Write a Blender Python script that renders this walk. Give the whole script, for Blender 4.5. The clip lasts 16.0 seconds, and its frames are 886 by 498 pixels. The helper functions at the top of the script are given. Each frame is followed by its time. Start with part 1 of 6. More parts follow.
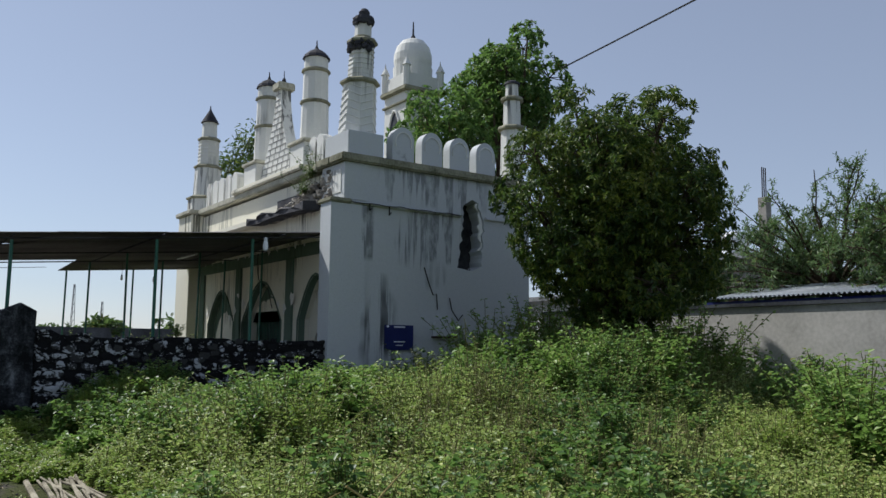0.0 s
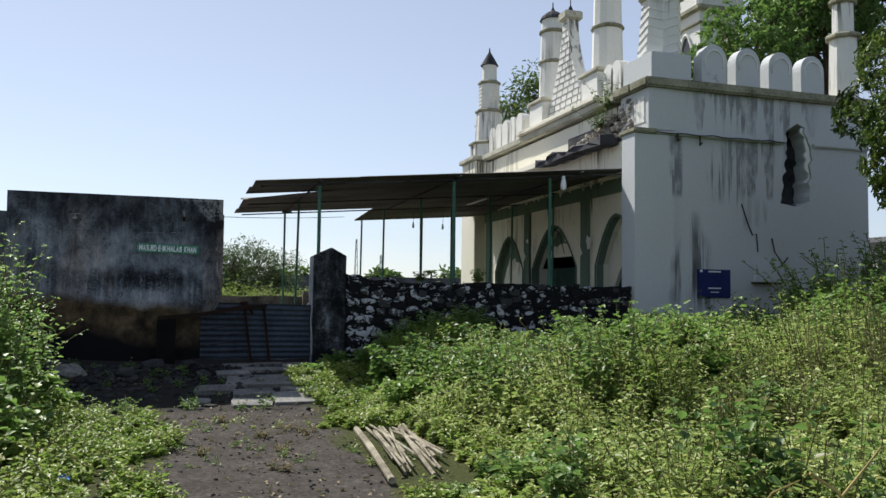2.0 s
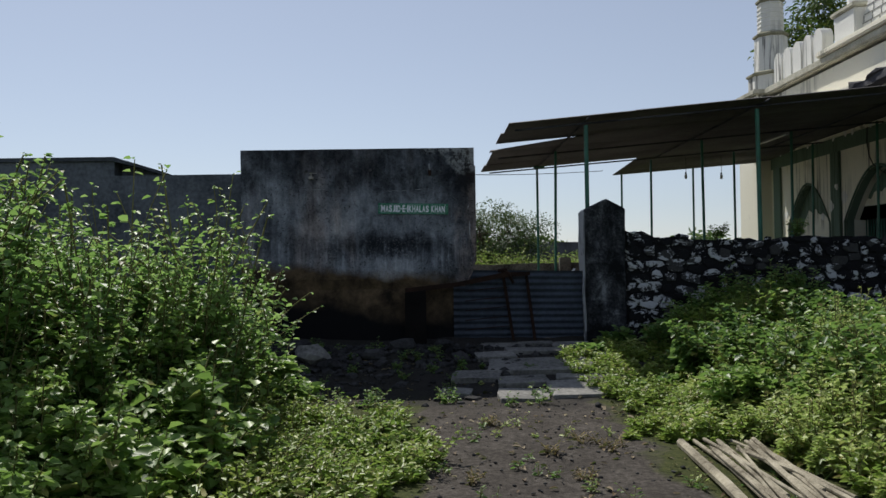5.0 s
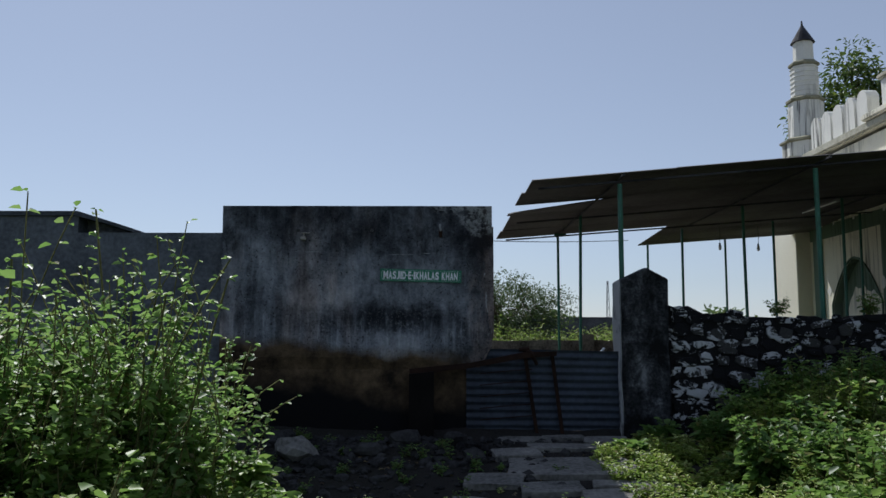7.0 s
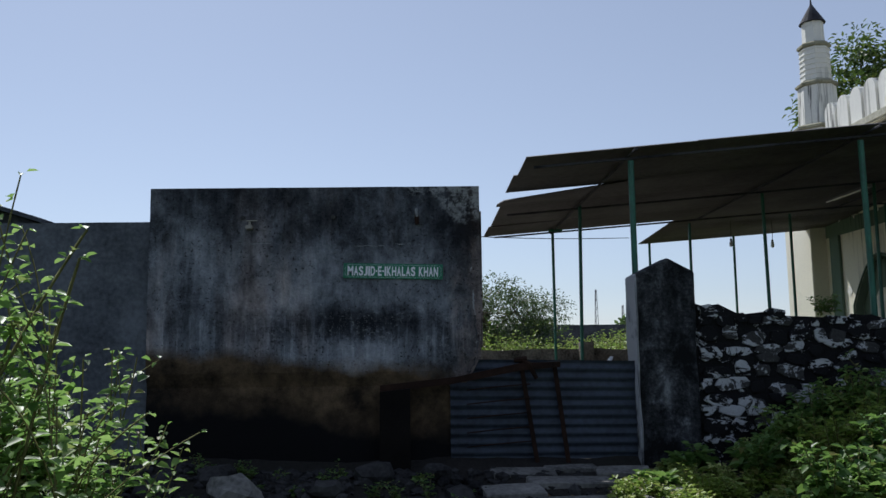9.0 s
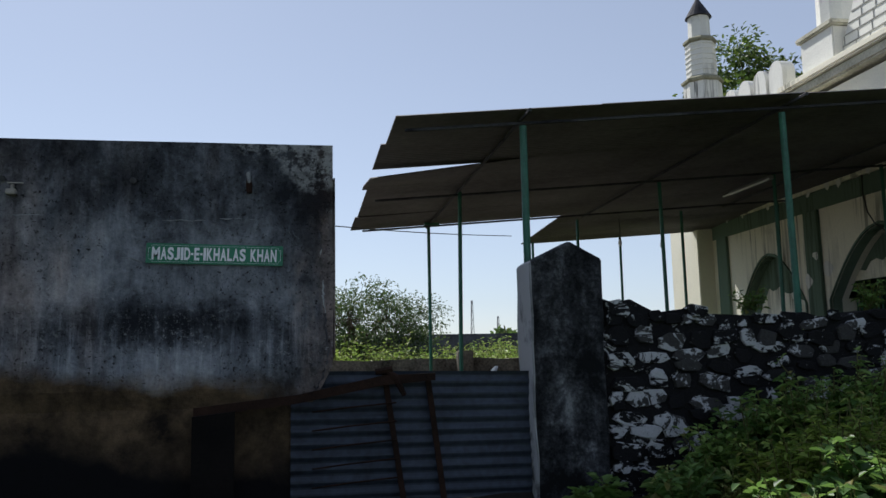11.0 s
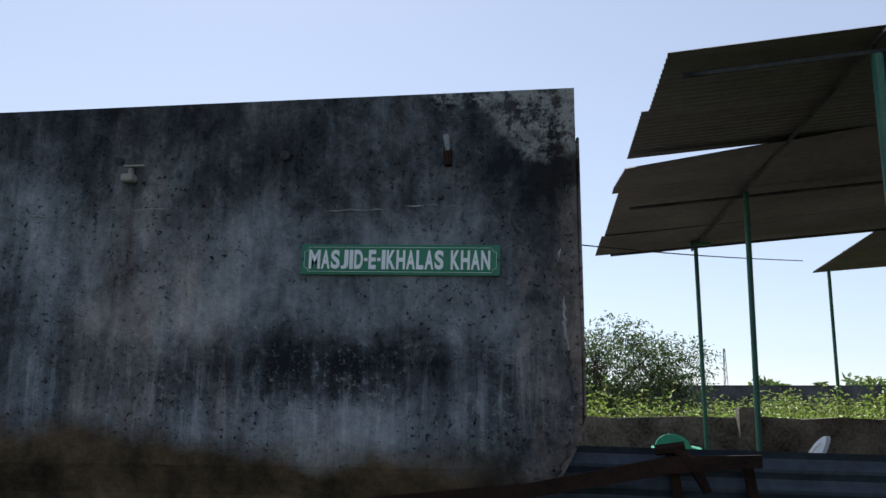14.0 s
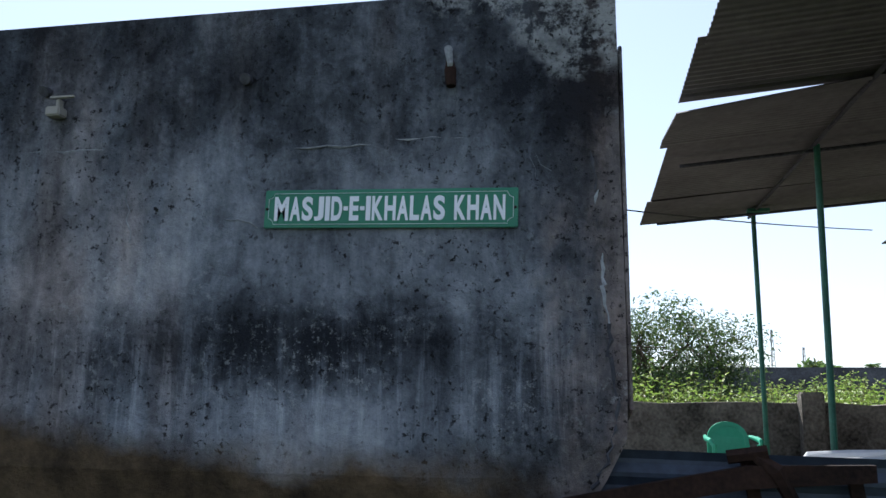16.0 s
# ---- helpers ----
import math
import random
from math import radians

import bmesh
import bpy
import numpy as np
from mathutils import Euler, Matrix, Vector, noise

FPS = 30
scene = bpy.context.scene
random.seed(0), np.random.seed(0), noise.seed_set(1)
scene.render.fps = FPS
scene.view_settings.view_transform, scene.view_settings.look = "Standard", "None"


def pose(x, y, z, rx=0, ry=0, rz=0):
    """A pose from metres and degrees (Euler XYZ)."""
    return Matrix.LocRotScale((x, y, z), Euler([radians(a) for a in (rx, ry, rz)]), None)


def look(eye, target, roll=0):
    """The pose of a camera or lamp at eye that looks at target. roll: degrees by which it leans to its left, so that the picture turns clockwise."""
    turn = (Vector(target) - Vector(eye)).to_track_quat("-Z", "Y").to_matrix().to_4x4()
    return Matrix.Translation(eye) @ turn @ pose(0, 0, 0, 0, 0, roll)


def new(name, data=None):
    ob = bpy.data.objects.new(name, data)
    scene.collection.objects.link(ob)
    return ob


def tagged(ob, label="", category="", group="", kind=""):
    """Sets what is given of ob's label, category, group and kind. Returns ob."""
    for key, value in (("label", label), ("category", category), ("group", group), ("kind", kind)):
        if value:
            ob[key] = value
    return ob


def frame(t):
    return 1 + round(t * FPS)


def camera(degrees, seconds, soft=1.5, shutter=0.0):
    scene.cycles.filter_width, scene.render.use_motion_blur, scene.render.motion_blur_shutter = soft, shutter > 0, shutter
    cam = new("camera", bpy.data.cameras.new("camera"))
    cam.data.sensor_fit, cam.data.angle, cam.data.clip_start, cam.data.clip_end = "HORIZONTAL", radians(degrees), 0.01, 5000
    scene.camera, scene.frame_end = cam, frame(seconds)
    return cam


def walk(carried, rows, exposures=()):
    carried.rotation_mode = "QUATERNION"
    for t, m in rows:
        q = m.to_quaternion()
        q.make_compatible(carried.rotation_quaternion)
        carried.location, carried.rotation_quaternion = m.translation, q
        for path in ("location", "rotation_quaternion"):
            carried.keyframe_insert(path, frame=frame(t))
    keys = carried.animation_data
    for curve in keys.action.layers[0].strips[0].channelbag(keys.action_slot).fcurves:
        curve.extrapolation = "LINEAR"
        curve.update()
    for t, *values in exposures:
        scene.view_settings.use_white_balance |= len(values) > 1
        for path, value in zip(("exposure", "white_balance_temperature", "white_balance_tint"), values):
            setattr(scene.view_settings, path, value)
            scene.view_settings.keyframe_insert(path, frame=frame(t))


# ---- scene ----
cam = camera(57.2, 16.0)
PATH = [
    (0, (0.454, -0.758, 1.698), (1.602, 0.862, 1.938), 0.6),
    (0.5, (0.438, -0.39, 1.621), (1.669, 1.172, 1.829), 0.7),
    (1, (0.425, 0.067, 1.618), (1.507, 1.742, 1.78), 1.4),
    (1.5, (0.344, 0.561, 1.604), (1.173, 2.376, 1.737), 1.6),
    (2, (0.321, 0.969, 1.587), (0.911, 2.877, 1.701), 0.8),
    (2.5, (0.321, 1.406, 1.571), (0.629, 3.378, 1.699), 0.7),
    (3, (0.313, 1.96, 1.51), (0.476, 3.948, 1.653), -0.1),
    (3.5, (0.324, 2.436, 1.463), (0.438, 4.429, 1.579), -0.4),
    (4, (0.304, 2.887, 1.461), (0.357, 4.886, 1.493), -0.2),
    (6.5, (0.156, 5.011, 1.545), (0.166, 7.004, 1.705), -0.9),
    (7, (0.213, 5.426, 1.538), (0.212, 7.414, 1.757), 0.1),
    (7.5, (0.213, 5.92, 1.541), (0.225, 7.908, 1.76), 0.1),
    (8, (0.254, 6.367, 1.513), (0.278, 8.354, 1.738), -0.5),
    (10.5, (0.483, 8.68, 1.515), (0.538, 10.66, 1.791), -0.4),
    (11, (0.617, 9.155, 1.484), (0.948, 11.109, 1.754), -1.2),
    (11.5, (0.669, 9.544, 1.49), (1.085, 11.486, 1.727), -0.1),
    (12, (0.605, 10.0, 1.533), (0.972, 11.954, 1.75), -0.0),
    (12.5, (0.615, 10.408, 1.564), (0.605, 12.39, 1.834), -1.3),
    (13, (0.625, 10.791, 1.593), (0.514, 12.767, 1.882), -0.5),
    (13.5, (0.626, 11.188, 1.603), (0.443, 13.138, 2.009), -0.2),
    (14, (0.657, 11.549, 1.574), (0.408, 13.495, 1.964), 0.3),
    (14.5, (0.682, 11.763, 1.599), (0.265, 13.679, 1.991), 1.5),
    (15, (0.67, 11.999, 1.593), (0.264, 13.918, 1.986), 1.6),
    (15.5, (0.638, 12.252, 1.59), (0.27, 14.182, 1.962), 1.4),
    (16, (0.688, 12.495, 1.613), (0.339, 14.434, 1.959), 0.4),
]
walk(cam, [(t, look(eye, target, roll)) for t, eye, target, roll in PATH],
     exposures=[(0, 0.04, 6050, 10), (0.5, 0.51, 6300, 10), (1.5, 0.56, 6350, 10), (2, 0.44, 6350, 10), (2.5, -0.14, 6000, 10), (3, -0.19, 6100, 10), (3.5, -0.19, 6150, 10), (4, 0.06, 6450, 10), (6.5, -0.14, 6050, 10), (8, -0.09, 5900, 10), (10.5, 0.24, 6150, 10), (11, 0.24, 6200, 10), (11.5, 0.61, 6150, 10), (12.2, 0.56, 6150, 10), (12.6, 0.31, 6350, 10), (13, 0.51, 6350, 10), (13.5, 0.11, 6200, 10), (14, 0.56, 6200, 10), (14.6, 0.21, 6350, 10), (15, 0.42, 6200, 10), (15.5, 0.55, 6100, 10), (16, 1.06, 5900, 10)])

# ---- light ----
SUN_AZ, SUN_EL = -23.0, 48.0   # degrees clockwise from +y, and above the horizon
world = bpy.data.worlds.new("sky")
scene.world = world
world.use_nodes = True
wn = world.node_tree
sky = wn.nodes.new("ShaderNodeTexSky")
sky.sky_type = "NISHITA"
sky.sun_disc = False
sky.sun_elevation, sky.sun_rotation = radians(SUN_EL), radians(SUN_AZ)
sky.air_density, sky.dust_density, sky.ozone_density = 1.0, 0.25, 2.2
haze = wn.nodes.new("ShaderNodeHueSaturation")
haze.inputs["Saturation"].default_value = 0.64
wn.links.new(sky.outputs[0], haze.inputs["Color"])
veil = wn.nodes.new("ShaderNodeMixRGB")   # thin even haze under the whole sky
veil.inputs[0].default_value = 0.36
veil.inputs[2].default_value = (3.5, 3.95, 5.2, 1.0)
wn.links.new(haze.outputs[0], veil.inputs[1])
wn.links.new(veil.outputs[0], wn.nodes["Background"].inputs[0])
wn.nodes["Background"].inputs[1].default_value = 0.1
sun = new("sun", bpy.data.lights.new("sun", "SUN"))
sun.data.energy, sun.data.angle, sun.data.color = 5.0, radians(0.6), (1.0, 0.95, 0.86)
a, e = radians(SUN_AZ), radians(SUN_EL)
sun.matrix_world = look((math.sin(a) * math.cos(e) * 40, math.cos(a) * math.cos(e) * 40, math.sin(e) * 40), (0, 0, 0))


# ---- materials ----
def mk(name, rough=0.85, metal=0.0):
    m = bpy.data.materials.new(name)
    m.use_nodes = True
    b = m.node_tree.nodes["Principled BSDF"]
    b.inputs["Roughness"].default_value, b.inputs["Metallic"].default_value = rough, metal
    b.inputs["Specular IOR Level"].default_value = 0.12 if rough >= 0.8 else 0.5   # crumbly, porous surfaces barely shine
    return m, m.node_tree, b


def vec(nt, scale=(1, 1, 1), own=False):
    """World position, or the object's own coordinates, scaled."""
    g = nt.nodes.new("ShaderNodeTexCoord" if own else "ShaderNodeNewGeometry")
    mp = nt.nodes.new("ShaderNodeMapping")
    mp.inputs["Scale"].default_value = scale
    nt.links.new(g.outputs["Object" if own else "Position"], mp.inputs[0])
    return mp.outputs[0]


def nz(nt, v, scale, detail=5.0, rough=0.6, dist=0.0):
    n = nt.nodes.new("ShaderNodeTexNoise")
    n.inputs["Scale"].default_value, n.inputs["Detail"].default_value = scale, detail
    n.inputs["Roughness"].default_value, n.inputs["Distortion"].default_value = rough, dist
    nt.links.new(v, n.inputs["Vector"])
    return n.outputs["Fac"]


def ramp(nt, fac, stops):
    r = nt.nodes.new("ShaderNodeValToRGB")
    els = r.color_ramp.elements
    while len(els) < len(stops):
        els.new(0.5)
    for el, (p, c) in zip(els, stops):
        el.position = p
        el.color = (c, c, c, 1) if isinstance(c, (int, float)) else (*c, 1)
    nt.links.new(fac, r.inputs[0])
    return r.outputs[0]


def mixc(nt, fac, a, b, mode="MIX"):
    n = nt.nodes.new("ShaderNodeMix")
    n.data_type, n.blend_type = "RGBA", mode
    for sock, v in ((n.inputs[0], fac), (n.inputs[6], a), (n.inputs[7], b)):
        if isinstance(v, (int, float)):
            sock.default_value = v
        elif isinstance(v, tuple):
            sock.default_value = (*v, 1)
        else:
            nt.links.new(v, sock)
    return n.outputs[2]


def calc(nt, op, a, b=0.0, c=0.0):
    n = nt.nodes.new("ShaderNodeMath")
    n.operation = op
    for sock, v in zip(n.inputs, (a, b, c)):
        if isinstance(v, (int, float)):
            sock.default_value = v
        else:
            nt.links.new(v, sock)
    return n.outputs[0]


def axis(nt, n):
    g = nt.nodes.new("ShaderNodeNewGeometry")
    s = nt.nodes.new("ShaderNodeSeparateXYZ")
    nt.links.new(g.outputs["Position"], s.inputs[0])
    return s.outputs[n]


def finish(nt, b, col, height=None, strength=0.4, dist=0.02):
    nt.links.new(col, b.inputs["Base Color"])
    if height is not None:
        n = nt.nodes.new("ShaderNodeBump")
        n.inputs["Strength"].default_value, n.inputs["Distance"].default_value = strength, dist
        nt.links.new(height, n.inputs["Height"])
        nt.links.new(n.outputs[0], b.inputs["Normal"])


def speckled(name, dark, light, scale=8.0, rough=0.85, metal=0.0, own=False, bump=0.3, dist=0.01, stretch=(1, 1, 1)):
    """A weathered surface between two colours, with grain and relief."""
    m, nt, b = mk(name, rough, metal)
    v = vec(nt, stretch, own)
    big, fine = nz(nt, v, scale * 0.25, 4), nz(nt, v, scale * 4, 6)
    f = calc(nt, "ADD", calc(nt, "MULTIPLY", big, 0.65), calc(nt, "MULTIPLY", fine, 0.35))
    finish(nt, b, ramp(nt, f, [(0.35, dark), (0.65, light)]), fine, bump, dist)
    return m


def whitewash(name, base, stain, amount=0.5, drips=()):
    """Limewashed plaster with mould runs and blotches."""
    m, nt, b = mk(name, 0.9)
    v = vec(nt)
    runs = nz(nt, vec(nt, (3.4, 3.4, 0.16)), 2.2, 6, 0.66)
    blot = nz(nt, v, 0.9, 5, 0.6)
    fine = nz(nt, v, 26, 6, 0.7)
    where = ramp(nt, nz(nt, vec(nt, (0.5, 0.5, 0.32)), 1.0, 3, 0.5), [(0.56 - 0.08 * amount, 0.0), (0.66 - 0.08 * amount, 1.0)])
    mask = calc(nt, "MULTIPLY", ramp(nt, runs, [(0.49, 0.0), (0.56, 0.92)]), where)
    mask = calc(nt, "MAXIMUM", mask, ramp(nt, blot, [(0.66 - 0.06 * amount, 0.0), (0.76, 0.55)]))
    for x0, x1, top, run in drips:
        # mould hanging in runs of uneven length under a ledge
        wide = nz(nt, vec(nt, (1, 0, 0)), 2.3, 3, 0.7)
        lone = calc(nt, "MULTIPLY", ramp(nt, wide, [(0.44, 0.0), (0.54, 1.0)]), run)
        low = calc(nt, "SUBTRACT", top, calc(nt, "ADD", lone, calc(nt, "MULTIPLY", calc(nt, "SUBTRACT", fine, 0.5), 0.12)))
        hang = ramp(nt, calc(nt, "MULTIPLY", calc(nt, "SUBTRACT", axis(nt, 2), low), 4.0), [(0.0, 0.0), (0.5, 0.62)])
        hang = calc(nt, "MULTIPLY", hang, ramp(nt, calc(nt, "SUBTRACT", axis(nt, 2), top), [(0.0, 1.0), (0.01, 0.0)]))
        off = calc(nt, "ABSOLUTE", calc(nt, "SUBTRACT", axis(nt, 0), (x0 + x1) / 2))
        hang = calc(nt, "MULTIPLY", hang, ramp(nt, calc(nt, "DIVIDE", off, (x1 - x0) / 2), [(0.7, 1.0), (1.0, 0.0)]))
        hang = calc(nt, "MULTIPLY", hang, ramp(nt, nz(nt, vec(nt, (2.2, 2.2, 0.7)), 3.0, 7, 0.7), [(0.36, 0.1), (0.56, 1.0)]))
        mask = calc(nt, "MAXIMUM", mask, hang)
    tone = mixc(nt, fine, tuple(c * 0.82 for c in base), tuple(min(1, c * 1.08) for c in base))
    spots = ramp(nt, nz(nt, v, 60, 3, 0.6), [(0.62, 0.0), (0.72, 0.5)])
    col = mixc(nt, spots, mixc(nt, mask, tone, stain), tuple(c * 0.35 for c in base))
    finish(nt, b, col, calc(nt, "ADD", fine, calc(nt, "MULTIPLY", blot, 2.0)), 0.35, 0.015)
    return m


def leafy(name, dark, mid, light, dry=(0.16, 0.13, 0.04), dryness=0.12, gloss=0.45, back=0.42, patchy=0.5):
    """Leaves: each its own shade, patches of a shade, light through the blade."""
    m, nt, b = mk(name, gloss)
    b.inputs["Specular IOR Level"].default_value = 0.36
    g = nt.nodes.new("ShaderNodeNewGeometry")
    r = g.outputs["Random Per Island"]
    patch = nz(nt, vec(nt), 0.8, 4)
    f = calc(nt, "ADD", calc(nt, "MULTIPLY", r, 1.05 - patchy), calc(nt, "MULTIPLY", patch, patchy))
    col = ramp(nt, f, [(0.22, dark), (0.5, mid), (0.82, light)])
    odd = calc(nt, "FRACT", calc(nt, "MULTIPLY", r, 17.31))
    col = mixc(nt, ramp(nt, odd, [(1 - dryness - 0.01, 0.0), (1 - dryness, 0.85)]), col, dry)
    nt.links.new(col, b.inputs["Base Color"])
    tr = nt.nodes.new("ShaderNodeBsdfTranslucent")
    nt.links.new(mixc(nt, 0.5, col, (0.22, 0.38, 0.085), "MIX"), tr.inputs[0])
    mx = nt.nodes.new("ShaderNodeMixShader")
    mx.inputs[0].default_value = back
    nt.links.new(b.outputs[0], mx.inputs[1])
    nt.links.new(tr.outputs[0], mx.inputs[2])
    nt.links.new(mx.outputs[0], nt.nodes["Material Output"].inputs[0])
    return m


def mouldy_block():
    """Old cement plaster gone black with mould above, worn pale lower, the mud core bare at the foot."""
    m, nt, b = mk("mouldy plaster", 0.92)
    v = vec(nt)
    z = axis(nt, 2)
    runs = nz(nt, vec(nt, (3.2, 3.2, 0.3)), 2.0, 7, 0.65)
    cloud = nz(nt, v, 1.3, 6, 0.6, 0.3)
    fine = nz(nt, v, 34, 7, 0.72)
    mid = nz(nt, vec(nt, (1, 1, 0.6)), 3.6, 8, 0.66, 0.5)
    f = calc(nt, "ADD", calc(nt, "MULTIPLY", runs, 0.26), calc(nt, "MULTIPLY", cloud, 0.45))
    f = calc(nt, "ADD", f, calc(nt, "MULTIPLY", mid, 0.38))
    crust = nz(nt, v, 13, 9, 0.74, 0.4)
    f = calc(nt, "ADD", f, calc(nt, "MULTIPLY", fine, 0.13))
    f = calc(nt, "ADD", f, calc(nt, "MULTIPLY", calc(nt, "SUBTRACT", crust, 0.5), 0.15))
    high = ramp(nt, calc(nt, "MULTIPLY", z, 0.3), [(0.75, 0.0), (0.84, 1.0)])
    f = calc(nt, "SUBTRACT", f, calc(nt, "ADD", calc(nt, "MULTIPLY", high, 0.085), 0.006))
    scum = calc(nt, "ABSOLUTE", calc(nt, "SUBTRACT", calc(nt, "ADD", z, calc(nt, "MULTIPLY", cloud, 0.3)), 1.94))
    f = calc(nt, "SUBTRACT", f, calc(nt, "MULTIPLY", calc(nt, "MULTIPLY", ramp(nt, scum, [(0.0, 1.0), (0.2, 0.0)]), ramp(nt, calc(nt, "ABSOLUTE", calc(nt, "ADD", axis(nt, 0), 0.42)), [(0.2, 1.0), (0.95, 0.25)])), 0.15))
    # pale runs washed down the lower face
    wash = calc(nt, "MULTIPLY", ramp(nt, nz(nt, vec(nt, (7, 7, 0.5)), 2.0, 7, 0.7), [(0.5, 0.0), (0.62, 1.0)]), ramp(nt, calc(nt, "MULTIPLY", z, 0.4), [(0.52, 0.0), (0.62, 1.0), (0.70, 1.0), (0.78, 0.0)]))
    f = calc(nt, "ADD", f, calc(nt, "MULTIPLY", wash, 0.085))
    col = ramp(nt, f, [(0.45, (0.018, 0.02, 0.025)), (0.53, (0.06, 0.066, 0.077)), (0.60, (0.135, 0.147, 0.168)), (0.68, (0.25, 0.268, 0.298)), (0.78, (0.44, 0.455, 0.48))])
    warm = ramp(nt, nz(nt, vec(nt, (0.9, 0.9, 0.25)), 1.6, 4), [(0.5, 0.0), (0.66, 0.55)])
    col = mixc(nt, warm, col, mixc(nt, 1.0, col, (1.25, 0.9, 0.7), "MULTIPLY"))
    rim = ramp(nt, calc(nt, "ADD", axis(nt, 0), calc(nt, "MULTIPLY", calc(nt, "SUBTRACT", mid, 0.5), 0.8)), [(0.52, 0.0), (0.72, 0.65)])
    col = mixc(nt, rim, col, mixc(nt, 1.0, col, (1.2, 0.86, 0.66), "MULTIPLY"))
    # plaster flaked to its white undercoat by the top corner, small chips lower down
    corner = calc(nt, "ADD", calc(nt, "MULTIPLY", axis(nt, 0), 0.10), calc(nt, "MULTIPLY", z, 0.18))
    corner = ramp(nt, calc(nt, "ADD", corner, calc(nt, "MULTIPLY", calc(nt, "SUBTRACT", nz(nt, v, 5, 5, 0.6), 0.5), 0.14)), [(0.575, 0.0), (0.60, 1.0)])
    low = ramp(nt, calc(nt, "ABSOLUTE", calc(nt, "SUBTRACT", z, 1.85)), [(0.25, 0.8), (0.5, 0.0)])
    low = calc(nt, "MULTIPLY", low, ramp(nt, nz(nt, v, 1.7, 4, 0.6), [(0.44, 0.0), (0.58, 1.0)]))
    flake = calc(nt, "MAXIMUM", calc(nt, "MULTIPLY", ramp(nt, nz(nt, v, 24, 9, 0.8), [(0.545, 0.0), (0.58, 0.55)]), low), calc(nt, "MULTIPLY", ramp(nt, nz(nt, v, 6, 9, 0.75), [(0.45, 0.0), (0.53, 0.62)]), corner))
    col = mixc(nt, flake, col, (0.42, 0.43, 0.43))
    pits = calc(nt, "MULTIPLY", ramp(nt, nz(nt, v, 30, 7, 0.74), [(0.57, 0.0), (0.60, 0.95)]), ramp(nt, mid, [(0.48, 1.0), (0.62, 0.0)]))
    col = mixc(nt, pits, col, (0.01, 0.01, 0.011))
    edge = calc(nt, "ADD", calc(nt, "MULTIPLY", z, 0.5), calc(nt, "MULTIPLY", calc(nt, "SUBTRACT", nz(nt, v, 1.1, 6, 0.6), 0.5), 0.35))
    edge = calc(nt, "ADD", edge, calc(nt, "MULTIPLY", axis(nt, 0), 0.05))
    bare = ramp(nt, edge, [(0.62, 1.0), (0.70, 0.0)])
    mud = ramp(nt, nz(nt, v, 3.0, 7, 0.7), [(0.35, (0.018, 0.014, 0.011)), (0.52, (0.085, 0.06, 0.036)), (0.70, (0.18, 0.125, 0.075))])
    # mud turns black towards the ground, along a noisy edge
    foot_dark = ramp(nt, edge, [(0.33, 1.0), (0.47, 0.0)])
    mud = mixc(nt, foot_dark, mud, (0.008, 0.008, 0.009))
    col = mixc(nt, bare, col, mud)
    finish(nt, b, col, calc(nt, "ADD", calc(nt, "ADD", fine, calc(nt, "MULTIPLY", crust, 1.5)), calc(nt, "MULTIPLY", cloud, 1.5)), 0.6, 0.022)
    return m


WHITE = whitewash("limewash", (0.75, 0.745, 0.70), (0.10, 0.10, 0.095), 0.35)
CREAM = whitewash("cream wash", (0.80, 0.765, 0.64), (0.12, 0.12, 0.09), 0.35)
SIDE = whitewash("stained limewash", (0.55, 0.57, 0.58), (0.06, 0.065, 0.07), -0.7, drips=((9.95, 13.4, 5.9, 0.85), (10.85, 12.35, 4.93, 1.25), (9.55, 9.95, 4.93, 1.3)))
MOSSY = speckled("mossy cornice", (0.11, 0.11, 0.07), (0.38, 0.365, 0.27), 6)
LEDGE = speckled("weathered cream ledge", (0.27, 0.26, 0.2), (0.62, 0.6, 0.5), 6)
GREENW = whitewash("green wash", (0.14, 0.195, 0.15), (0.07, 0.10, 0.07), 0.5)
DARKCAP = speckled("weathered dark cap", (0.02, 0.02, 0.025), (0.09, 0.09, 0.1), 10)
RUBBLE = speckled("broken rubble masonry", (0.10, 0.085, 0.07), (0.50, 0.46, 0.40), 14, bump=0.8, dist=0.05)
BLOCK = mouldy_block()
SLATE = speckled("dark cement", (0.02, 0.022, 0.026), (0.10, 0.11, 0.125), 5)
GREYWALL = speckled("grey cement render", (0.17, 0.16, 0.14), (0.34, 0.32, 0.29), 3)
PALEWALL = speckled("pale cement render", (0.30, 0.29, 0.265), (0.50, 0.48, 0.45), 3)
MUDWALL = speckled("old mud and stone wall", (0.03, 0.026, 0.022), (0.24, 0.213, 0.178), 6, bump=0.7, dist=0.04)
SHEET = speckled("dark roofing sheet", (0.055, 0.05, 0.05), (0.13, 0.12, 0.12), 3, 0.6)
BLUESHEET = speckled("blue painted corrugated sheet", (0.011, 0.016, 0.025), (0.046, 0.062, 0.09), 5, 0.6, 0.2)
ROOFSHEET = speckled("bare zinc sheet", (0.5, 0.52, 0.55), (0.75, 0.77, 0.8), 4, 0.35, 0.35)
RUST = speckled("rusted steel", (0.010, 0.007, 0.006), (0.045, 0.024, 0.017), 14, 0.8, 0.2)
POLE = speckled("green painted pipe", (0.012, 0.07, 0.045), (0.03, 0.16, 0.10), 12, 0.45)
BARK = speckled("bark", (0.03, 0.022, 0.015), (0.13, 0.1, 0.07), 12, stretch=(1, 1, 0.25), bump=0.8, dist=0.03)
